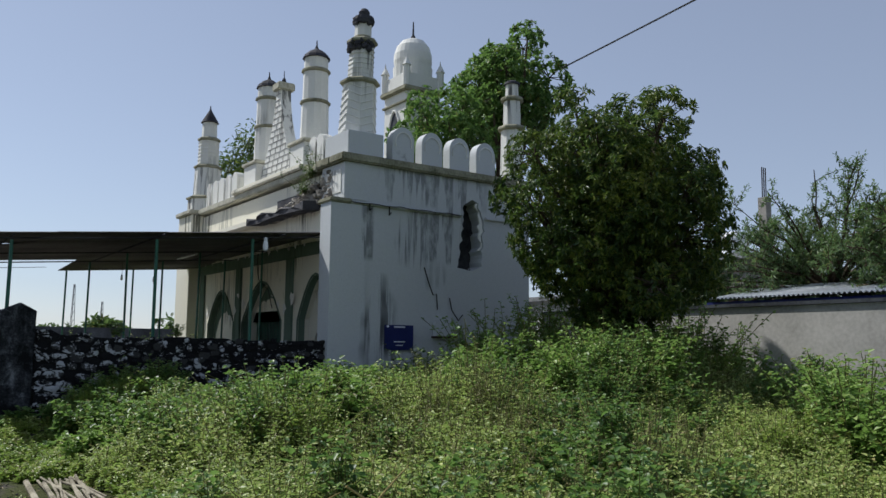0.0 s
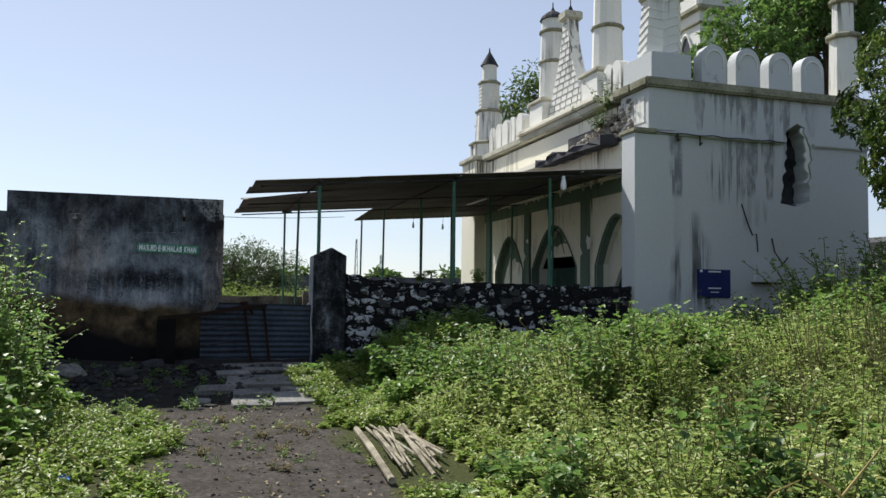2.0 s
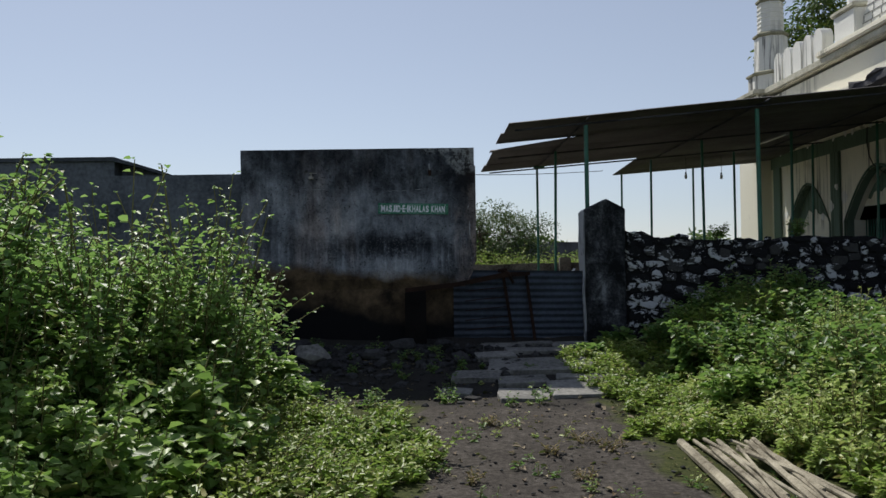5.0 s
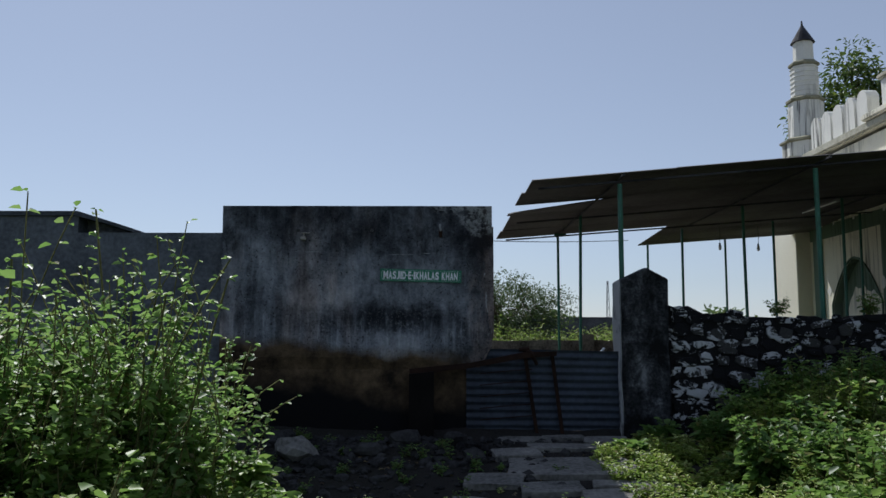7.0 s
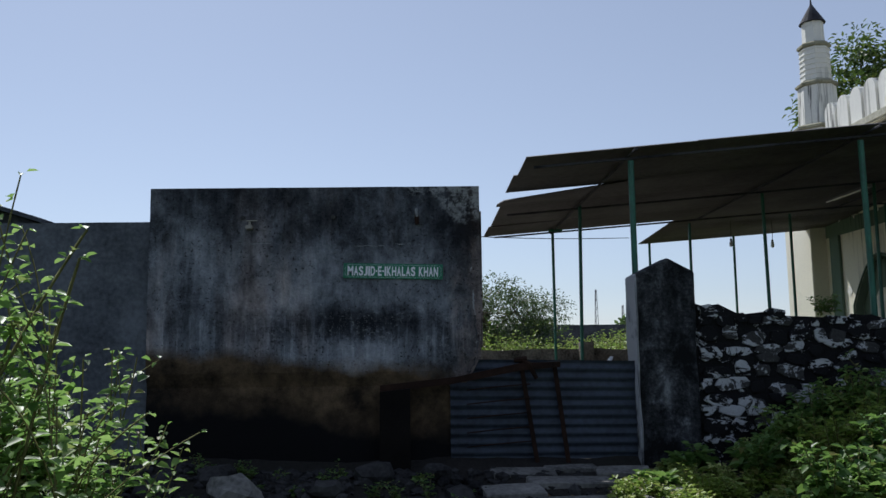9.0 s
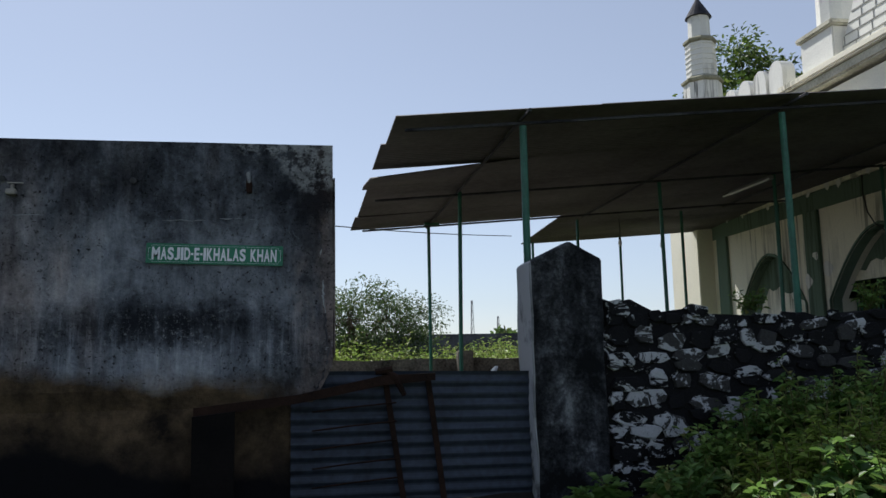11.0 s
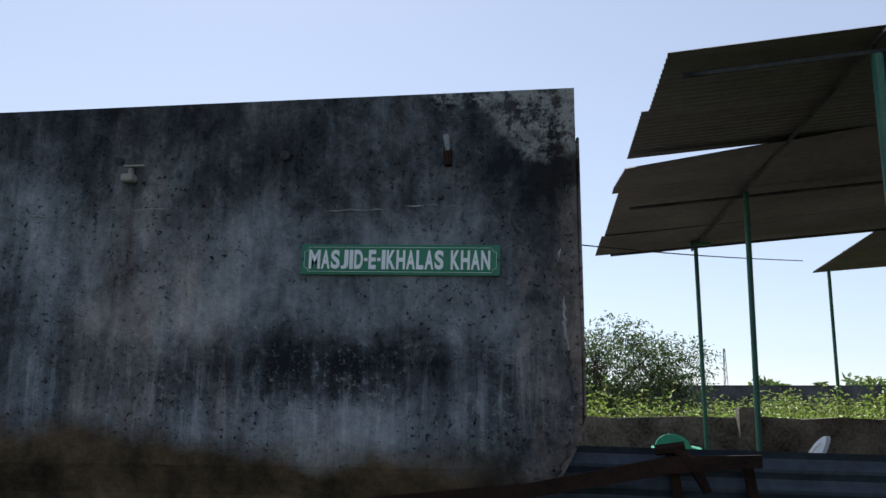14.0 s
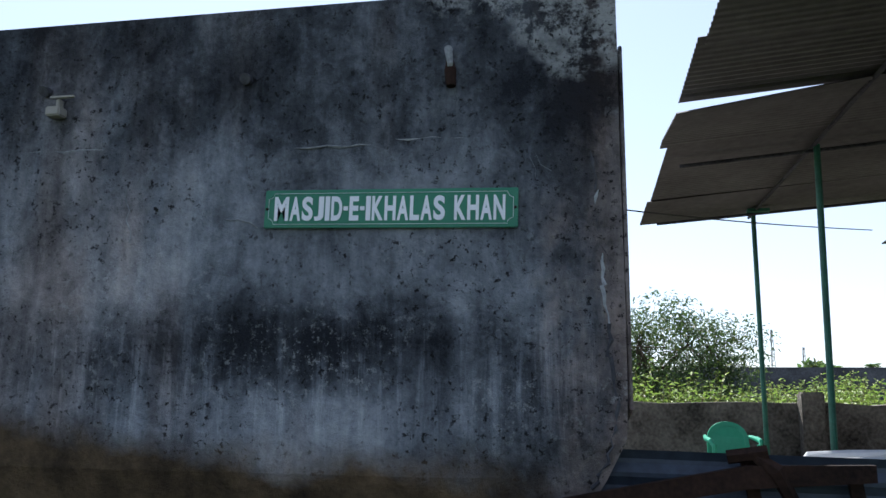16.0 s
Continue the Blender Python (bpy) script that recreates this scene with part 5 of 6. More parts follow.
    b = feet(rng, 1500, -7, -0.7, 1.5, 13.0, left)
    h = (0.35 + 0.9 * smooth((-1.0 - b[:, 0]) / 2.2)) * rng.uniform(0.6, 1.15, len(b)) * (1 - 0.45 * smooth((b[:, 1] - 11) / 2))
    stuff("bank_weeds", [herbs(rng, b, h, 5, 10, 0.085, 0.66, 0.5, 3)], BROAD, "tangled broad-leaved weeds beside the path")
    # rough weeds further off, all round
    def outer(x, y, r):
        near = (x > -7) & (x < 17) & (y > -1) & (y < 15.4)
        return ~near & (np.abs(x - 1) > 1.7) & ((y < 15) | (x < -8.5)) & (x < 17)
    b = feet(rng, 3600, -22, 17, -16, 22, outer)
    h = rng.uniform(0.25, 0.9, len(b))
    stuff("rough_weeds", [herbs(rng, b, h, 4, 6, 0.13, 0.5, 0.7, 2)], HERB, "rough weeds over the open ground around")
    # sunny weeds beyond the yard wall
    b = feet(rng, 1500, -9, 14, 23.9, 30, lambda x, y, r: r < 1)
    h = rng.uniform(0.35, 0.8, len(b)) + 0.25 * np.sin(b[:, 0] * 0.9) ** 2
    stuff("yard_weeds", [herbs(rng, b, h, 4, 7, 0.11, 0.55, 0.5, 2)], YELLOW, "sunlit yellow-green weeds beyond the yard wall")


undergrowth()


def resort(V, F, M):
    """Leaf points first, stem points after."""
    leaf_pts = np.zeros(len(V), bool)
    leaf_pts[F[M == 0].ravel()] = True
    order = np.r_[np.nonzero(leaf_pts)[0], np.nonzero(~leaf_pts)[0]]
    back = np.empty(len(V), int)
    back[order] = np.arange(len(V))
    return V[order], back[F], M


def shrub(at, height, spread, stems, nodes, leaf, slim, material, seed, label, bunch=2, group="shrubs"):
    rng = np.random.default_rng(seed)
    z = float(ground_z(at[0], at[1]))
    t = thing("shrub", (at[0], at[1], z), label, "shrub", group)
    base = np.array([[at[0], at[1], z]]) + np.r_[[[0, 0, 0]], rng.normal(0, 0.12, (3, 3)) * [1, 1, 0]]
    main = herbs(rng, base, np.full(4, height), stems, nodes, leaf, slim, spread, bunch, 0.1, 0.25)
    k = int(14 * height)
    an, rr, up = rng.uniform(0, 2 * math.pi, k), rng.uniform(0.05, 0.3, k) * height, rng.uniform(0.15, 0.62, k) * height
    tips = np.stack([at[0] + np.cos(an) * rr, at[1] + np.sin(an) * rr, z + up], -1)
    side = herbs(rng, tips, rng.uniform(0.22, 0.4, k) * height, 2, 7, leaf * 0.9, slim, 0.8, bunch, 0.1, 0.1)
    V, F, M = join([main, side])
    V, F, M = resort(V, F, M)
    leaves = F[M == 0]
    n = leaves.max() + 1
    attach(new("foliage", big_mesh("foliage", V[:n], leaves, [material])), t)
    tagged(attach(new("woody_base", big_mesh("woody_base", V[n:], F[M == 1] - n, [STEM])), t), kind="stuff")
    return t


for i, (x, y, h) in enumerate(((-2.25, 11.0, 1.75), (-2.9, 10.2, 1.9), (-2.85, 8.9, 2.3), (-3.5, 9.6, 2.2), (-2.3, 9.2, 1.05), (-2.6, 7.6, 1.55), (-3.5, 7.4, 1.9), (-2.0, 10.3, 1.1), (-1.85, 8.0, 0.9), (-3.0, 6.2, 1.4), (-4.1, 8.6, 2.2), (-2.1, 6.4, 0.8), (-2.2, 8.6, 0.95), (-3.0, 9.8, 1.8), (-3.0, 11.0, 1.8), (-2.5, 10.3, 1.3), (-1.75, 7.4, 0.65), (-3.7, 10.9, 1.9), (-2.1, 11.6, 1.55), (-2.1, 11.1, 1.2), (-2.25, 11.6, 1.3), (-1.95, 10.7, 1.0), (-1.95, 12.2, 0.9))):
    shrub((x, y), h, 0.32, 5, 17, 0.1, 0.76, MIDLEAF if h <= 1.1 else SHRUB, 100 + i, "tall leafy shrub with heart-shaped green leaves beside the path", 4)
for i, (x, y, h, n) in enumerate(((-1.75, 10.7, 2.4, 1), (-2.05, 10.9, 2.1, 1), (-2.35, 9.9, 2.2, 2), (-1.8, 11.6, 1.75, 1), (-1.7, 12.2, 1.4, 1), (-2.75, 9.0, 2.6, 2), (-3.0, 8.2, 2.3, 2))):
    shrub((x, y), h, 0.36, n, 22, 0.088, 0.74, SHRUB, 340 + i, "slender long-stemmed shrub with sparse small leaves", 2, "slender shrubs")
for i, (x, y, h) in enumerate(((9.6, 13.6, 0.7), (11.2, 13.2, 1.7), (12.6, 12.8, 2.6), (13.8, 11.8, 2.7), (14.8, 11.0, 2.3), (11.9, 11.7, 2.2), (15.6, 10.0, 1.7), (8.4, 14.0, 0.75), (6.8, 14.2, 0.7), (5.2, 14.2, 0.5),
                               (7.6, 13.0, 0.85), (10.4, 12.2, 1.35), (12.4, 10.4, 2.1), (11.0, 10.6, 1.6), (13.4, 9.2, 2.1), (6.0, 12.2, 0.7), (9.0, 12.2, 0.7), (14.6, 8.6, 1.2), (4.2, 13.0, 0.5), (16.2, 8.4, 1.2), (15.4, 7.2, 1.0), (10.0, 4.2, 1.6), (10.9, 4.9, 1.5), (11.8, 5.6, 1.5), (9.6, 3.4, 1.5), (10.6, 11.6, 1.7), (12.0, 9.4, 1.6), (11.4, 13.0, 2.1), (10.4, 9.0, 1.6), (11.2, 9.2, 1.75), (11.0, 8.2, 1.6), (9.6, 8.6, 1.4), (11.9, 8.6, 1.7), (3.6, 12.5, 0.8), (3.3, 13.2, 0.75), (4.2, 12.1, 0.9), (3.9, 13.6, 0.8), (5.0, 13.3, 0.8))):
    shrub((x, y), h, 0.6, 6, 12, 0.12, 0.75, MIDLEAF if h > 1.3 else BROAD, 200 + i, "bushy broad-leaved shrub against the mosque wall", 3, "bushes by the mosque")


for i, (x, y, h) in enumerate(((-1.25, 8.9, 0.55), (-1.15, 9.8, 0.5), (-1.3, 11.9, 0.4), (-1.5, 12.6, 0.5), (-1.4, 9.3, 0.85), (-1.6, 8.6, 0.7), (-1.55, 8.0, 0.6), (-1.75, 9.9, 0.8))):
    shrub((x, y), h, 0.7, 4, 7, 0.15, 0.85, MIDLEAF, 300 + i, "low seedling with large pale leaves beside the path", 2, "large-leaved seedlings")


spots = random.Random(61)
for i in range(26):
    x, y = spots.uniform(3.0, 8.6), spots.uniform(8.5, 14.2)
    x += 0.5 * (y < 10)
    h = (float(meadow_h(x, y)) + 0.1) * spots.uniform(0.9, 1.2)
    shrub((x, y), h, 0.7, 5, 9, 0.125, 0.78, MIDLEAF, 600 + i, "leafy weed clump with broad fresh green leaves", 3, "leafy weed clumps")
for i, (x, y, h) in enumerate(((3.4, 14.85, 0.42), (3.68, 14.98, 0.6), (4.0, 15.02, 0.78), (4.32, 15.08, 0.82), (4.66, 15.08, 0.9), (5.0, 15.1, 0.92), (5.4, 15.1, 0.85))):
    shrub((x, y), h, 0.55, 5, 9, 0.11, 0.6, MIDLEAF if i % 2 else BROAD, 640 + i, "leafy green weed clump at the foot of the stone wall", 3, "weed clumps by the wall")
for i, (x, y, h) in enumerate(((3.72, 14.25, 0.62), (3.98, 14.2, 0.72), (4.26, 14.25, 0.78), (4.5, 14.1, 0.8))):
    shrub((x, y), h, 0.5, 6, 9, 0.12, 0.36, YELLOW, 660 + i, "sunlit pale green clump of slim-leaved weeds near the wall", 3, "slim-leaved weed clumps")
spots = random.Random(77)
for i in range(34):
    x, y = spots.uniform(3.2, 15.5), spots.uniform(4.5, 13.0)
    h = float(meadow_h(x, y)) * spots.uniform(1.05, 1.4)
    if i % 3 == 0:
        shrub((x, y), h, 0.7, 7, 11, 0.09, 0.7, BROAD, 500 + i, "rounded dark green weed bush standing in the meadow", 3, "weed bushes in the meadow")
    else:
        shrub((x, y), h, 0.75, 8, 12, 0.06, 0.5, HERB if i % 3 == 1 else YELLOW, 500 + i, "rounded pale green weed bush standing in the meadow", 4, "weed bushes in the meadow")


# ---- trees ----
def limb_tree(name, at, crown_c, crown_r, clumps, per, leaf, slim, material, seed, label, trunk_r=0.16, gaps=0.55):
    """Tapered trunk, limbs to every clump, and clumps of leaves with gaps between."""
    rng = np.random.default_rng(seed)
    z0 = float(ground_z(at[0], at[1]))
    t = thing(name, (at[0], at[1], z0), label, "tree")
    bm = bmesh.new()
    c = np.array(crown_c, float)
    fork = np.array([at[0] * 0.7 + c[0] * 0.3, at[1] * 0.7 + c[1] * 0.3, z0 + (c[2] - z0) * 0.45])
    tube(bm, [(at[0], at[1], z0 - 0.1), tuple((np.array([at[0], at[1], z0]) + fork) / 2 + rng.normal(0, 0.08, 3)), tuple(fork)], [trunk_r * 1.25, trunk_r, trunk_r * 0.8], 9)
    Ps, Ds, Ls = [], [], []
    R = np.array(crown_r, float)
    centres = []
    while len(centres) < clumps:
        p = rng.normal(0, 1, 3)
        p = p / np.linalg.norm(p) * rng.uniform(0.45, 1.0) ** 0.5
        q = c + p * R * (1 + 0.3 * math.sin(4 * p[0] + 3 * p[2] + seed) * math.cos(5 * p[1] - 2 * p[2]))
        centres.append(q)
    mains = [fork + (c + np.array([math.cos(a_), math.sin(a_), 0.3]) * R * 0.45 - fork) for a_ in np.linspace(0, 2 * math.pi, 7)[:-1]]
    for m in mains:
        mid = (fork + m) / 2 + rng.normal(0, 0.1, 3)
        tube(bm, [tuple(fork), tuple(mid), tuple(m)], [trunk_r * 0.55, trunk_r * 0.4, trunk_r * 0.28], 6)
    for q in centres:
        m = min(mains, key=lambda w: np.linalg.norm(w - q))
        mid = (m + q) / 2 + rng.normal(0, 0.12, 3)
        tube(bm, [tuple(m), tuple(mid), tuple(q)], [trunk_r * 0.2, trunk_r * 0.12, trunk_r * 0.05], 4)
        rad = rng.uniform(0.6, 1.15) * gaps * R.mean() * 0.55
        k = int(per * rng.uniform(0.6, 1.3))
        d = rng.normal(0, 1, (k, 3))
        d /= np.linalg.norm(d, axis=1, keepdims=True)
        d[:, 2] = d[:, 2] * 0.75
        pos = q + d * rad * rng.uniform(0.25, 1.0, (k, 1)) ** 0.6
        Ps.append(pos)
        Ds.append(d + rng.normal(0, 0.5, (k, 3)) + [0, 0, -0.25])
        Ls.append(leaf * rng.uniform(0.6, 1.3, k))
    P, D, L = np.concatenate(Ps), np.concatenate(Ds), np.concatenate(Ls)
    N = rng.normal(0, 0.5, P.shape) + [0, 0, 1]
    V, F = blades(P, D, N, L, L * slim, 0.2, 0.25)
    part("trunk", bm, BARK, t)
    attach(new("crown", big_mesh("crown", V, F, [material])), t)
    return t


def lobed_tree(name, at, crown_c, crown_r, lobes, tips, whorl, leaf, slim, material, seed, label, trunk_r=0.2, lobe_r=0.42, fill=9000):
    """A dense crown of bulging lobes; whorls of leaves at the twig tips, a dark full inside."""
    rng = np.random.default_rng(seed)
    z0 = float(ground_z(at[0], at[1]))
    t = thing(name, (at[0], at[1], z0), label, "tree")
    c, R = np.array(crown_c, float), np.array(crown_r, float)
    bm = bmesh.new()
    fork = np.array([at[0] * 0.6 + c[0] * 0.4, at[1] * 0.6 + c[1] * 0.4, z0 + (c[2] - z0) * 0.45])
    tube(bm, [(at[0], at[1], z0 - 0.1), tuple((np.array([at[0], at[1], z0]) + fork) / 2 + rng.normal(0, 0.08, 3)), tuple(fork)], [trunk_r * 1.25, trunk_r, trunk_r * 0.8], 9)
    Ps, Ds, Ls = [], [], []
    for k in range(lobes):
        u = 1 - 2 * (k + 0.5) / lobes
        an = 2.39996 * k + rng.uniform(-0.3, 0.3)
        d = np.array([math.sqrt(1 - u * u) * math.cos(an), math.sqrt(1 - u * u) * math.sin(an), u])
        k2 = rng.uniform(0, 1)
        q = c + d * R * (0.42 + 0.6 * k2)
        r = R.mean() * lobe_r * (1.25 - 0.75 * k2) * rng.uniform(0.85, 1.15)
        mid = (fork + q) / 2 + rng.normal(0, 0.15, 3)
        tube(bm, [tuple(fork), tuple(mid), tuple(q)], [trunk_r * 0.5, trunk_r * 0.3, trunk_r * 0.12], 6)
        n = int(tips * (r / (R.mean() * lobe_r)) ** 2)
        v = rng.normal(0, 1, (n, 3)) + d * 0.7
        v /= np.linalg.norm(v, axis=1, keepdims=True)
        tip = q + v * r * rng.uniform(0.72, 1.12, (n, 1)) * [1, 1, 0.9]
        for w in range(0, n, 5):
            tube(bm, [tuple(q), tuple(q * 0.4 + tip[w] * 0.6 + rng.normal(0, 0.05, 3)), tuple(tip[w])], [trunk_r * 0.09, trunk_r * 0.06, 0.006], 3)
        P = np.repeat(tip, whorl, 0)
        out = np.repeat(v, whorl, 0)
        D = rng.normal(0, 1, P.shape)
        D -= out * (D * out).sum(1, keepdims=True) * 0.8
        D = D / np.linalg.norm(D, axis=1, keepdims=True) + out * 0.35 + [0, 0, -0.3]
        Ps.append(P + rng.normal(0, 0.03, P.shape)), Ds.append(D), Ls.append(leaf * rng.uniform(0.65, 1.3, len(P)))
    d = rng.normal(0, 1, (fill, 3))
    d /= np.linalg.norm(d, axis=1, keepdims=True)
    Ps.append(c + d * R * 0.7 * rng.uniform(0.15, 1, (fill, 1)) ** 0.5), Ds.append(rng.normal(0, 1, (fill, 3))), Ls.append(leaf * rng.uniform(1.0, 1.7, fill))
    P, D, L = np.concatenate(Ps), np.concatenate(Ds), np.concatenate(Ls)
    V, F = blades(P, D, rng.normal(0, 0.5, P.shape) + [0, 0, 1], L, L * slim, 0.2, 0.25)
    part("trunk", bm, BARK, t)
    attach(new("crown", big_mesh("crown", V, F, [material])), t)
    return t


def spray_tree(at, fork_z, reach, boughs, material, seed, label, leaf=0.1, trunk_r=0.12):
    """Thin boughs arching up and out, feathered with tiny leaflets; sky between them."""
    rng = np.random.default_rng(seed)
    z0 = float(ground_z(at[0], at[1]))
    t = thing("acacia_tree", (at[0], at[1], z0), label, "tree")
    bm = bmesh.new()
    fork = np.array([at[0], at[1], fork_z])
    tube(bm, [(at[0], at[1], z0 - 0.1), (at[0] + 0.15, at[1] - 0.1, (z0 + fork_z) / 2), tuple(fork)], [trunk_r * 1.3, trunk_r, trunk_r * 0.8], 8)
    Ps, Ds = [], []
    for k in range(boughs):
        an, up = rng.uniform(0, 2 * math.pi), rng.uniform(-0.15, 1.25)
        d = np.array([math.cos(an), math.sin(an), up])
        d /= np.linalg.norm(d)
        length = rng.uniform(0.6, 1.0) * reach
        line = [fork + d * length * s - np.array([0, 0, 0.22 * length * s * s * (1.0 - up * 0.5)]) + rng.normal(0, 0.05, 3) for s in np.linspace(0, 1, 7)]
        tube(bm, [tuple(p) for p in line], [trunk_r * 0.4 * (1 - 0.13 * i) for i in range(7)], 4)
        for q in range(13):
            s = rng.uniform(0.25, 1.0)
            i = min(5, int(s * 6))
            p0 = line[i] + (line[i + 1] - line[i]) * (s * 6 - i)
            dd = d * 0.6 + rng.normal(0, 0.55, 3) + [0, 0, 0.35]
            dd /= np.linalg.norm(dd)
            tl = rng.uniform(0.35, 0.95) * (1.15 - 0.5 * s)
            p1 = p0 + dd * tl
            tube(bm, [tuple(p0), tuple((p0 + p1) / 2 + rng.normal(0, 0.03, 3)), tuple(p1)], [0.014, 0.01, 0.004], 3)
            m = int(46 * tl / 0.6)
            u = rng.uniform(0.12, 1.05, (m, 1))
            Ps.append(p0 + (p1 - p0) * u + rng.normal(0, 0.03, (m, 3)))
            Ds.append(dd * 0.5 + rng.normal(0, 0.7, (m, 3)))
    P, D = np.concatenate(Ps), np.concatenate(Ds)
    L = leaf * rng.uniform(0.6, 1.4, len(P))
    V, F = blades(P, D, rng.normal(0, 0.5, P.shape) + [0, 0, 1], L, L * 0.3, 0.15, 0.15)
    part("trunk", bm, BARK, t)
    attach(new("crown", big_mesh("crown", V, F, [material])), t)
    return t


lobed_tree("neem_tree", (13.2, 11.0), (12.98, 10.72, 4.5), (2.1, 2.1, 2.5), 34, 150, 17, 0.1, 0.38, NEEM, 33, "dense dark green tree with yellowish young leaves beside the mosque", 0.2, fill=15000)
lobed_tree("roof_tree", (16.4, 19.6), (15.25, 20.2, 8.3), (1.7, 1.5, 1.9), 18, 42, 13, 0.15, 0.4, LIGHTT, 22, "light green tree rising behind the mosque roof", 0.15, 0.4, 1200)
lobed_tree("tall_tree", (19.4, 21.6), (18.9, 21.2, 10.7), (2.2, 2.2, 2.5), 20, 60, 14, 0.17, 0.42, BROAD, 23, "tall dark green tree behind the mosque", 0.25, 0.4, 3000)
limb_tree("facade_tree", (12.7, 29.5), (12.4, 28.9, 7.9), (1.4, 1.4, 2.0), 30, 170, 0.17, 0.42, NEEM, 24, "small green tree behind the far end of the mosque", 0.14, gaps=0.85)
spray_tree((21.7, 11.0), 3.3, 4.6, 66, ACACIA, 25, "thorny grey-green acacia leaning over the compound wall")
spray_tree((22.4, 14.4), 2.4, 3.6, 52, ACACIA, 28, "low thorny acacia in the gap by the tree")
spray_tree((21.2, 8.0), 3.2, 4.3, 60, ACACIA, 26, "thorny grey-green acacia behind the compound wall")
limb_tree("yard_bush", (1.6, 27.5), (1.95, 27.5, 2.3), (1.75, 1.2, 0.75), 110, 150, 0.065, 0.45, THORN, 27, "round grey-green thorn bush beyond the yard wall", 0.06, gaps=0.6)


# ---- beyond: kiosk tower, sheds, far line ----
def kiosk_tower(cx=16.0, cy=23.2):
    t = thing("domed_tower", (cx, cy, 0.3), "whitewashed square tower with arched niches and a dome", "tower")
    h = 0.72
    part("shaft", boxm(cx - h, cx + h, cy - h, cy + h, 0, 10.62), WHITE, t)
    part("cornice", box(bmesh.new(), cx - h - 0.14, cx + h + 0.14, cy - h - 0.14, cy + h + 0.14, 10.62, 10.8, 0.04), MOSSY, t)
    part("cornice", box(bmesh.new(), cx - h - 0.08, cx + h + 0.08, cy - h - 0.08, cy + h + 0.08, 10.2, 10.28, 0.02), MOSSY, t)
    part("parapet", box(bmesh.new(), cx - h - 0.02, cx + h + 0.02, cy - h - 0.02, cy + h + 0.02, 10.8, 11.3, 0.03), WHITE, t)
    for sx in (-1, 1):
        for sy in (-1, 1):
            x, y = cx + sx * h, cy + sy * h
            part("pinnacle", lathe(bmesh.new(), x, y, [(0.13, 10.8), (0.13, 11.5), (0.17, 11.52), (0.12, 11.62), (0.03, 11.8), (0.01, 11.95)], 8), WHITE, t)
    part("drum", lathe(bmesh.new(), cx, cy, [(0.7, 11.3), (0.72, 11.7), (0.66, 11.72)], 20), WHITE, t)
    part("dome", lathe(bmesh.new(), cx, cy, [(0.66, 11.72), (0.7, 11.95), (0.69, 12.2), (0.6, 12.5), (0.42, 12.72), (0.2, 12.82), (0.05, 12.86)], 24), WHITE, t, "white dome")
    part("finial", lathe(bmesh.new(), cx, cy, [(0.06, 12.84), (0.09, 12.92), (0.04, 13.0), (0.02, 13.5)], 8), DARKCAP, t)
    for rot in (90, 0):
        put = (lambda u, v, a_: (cx + u, cy - h - a_, v)) if rot == 0 else (lambda u, v, a_: (cx - h - a_, cy + u, v))
        for j in range(2):
            z0 = 8.6 - 3.0 * j
            # no recess here: a dark flat panel carries the niche's shade
            part("niche", prism(bmesh.new(), arch_pts(0, 0.3, z0 + 0.8, z0 + 1.35, z0), 0.004, 0.02, put), SLATE, t, "arched niche as a flat panel, shade in its dark colour")
            ring = arch_pts(0, 0.36, z0 + 0.8, z0 + 1.43, z0)
            part("niche_frame", tube(bmesh.new(), [put(u, v, 0.03) for u, v in ring], 0.045, 5), WHITE, t)


kiosk_tower()


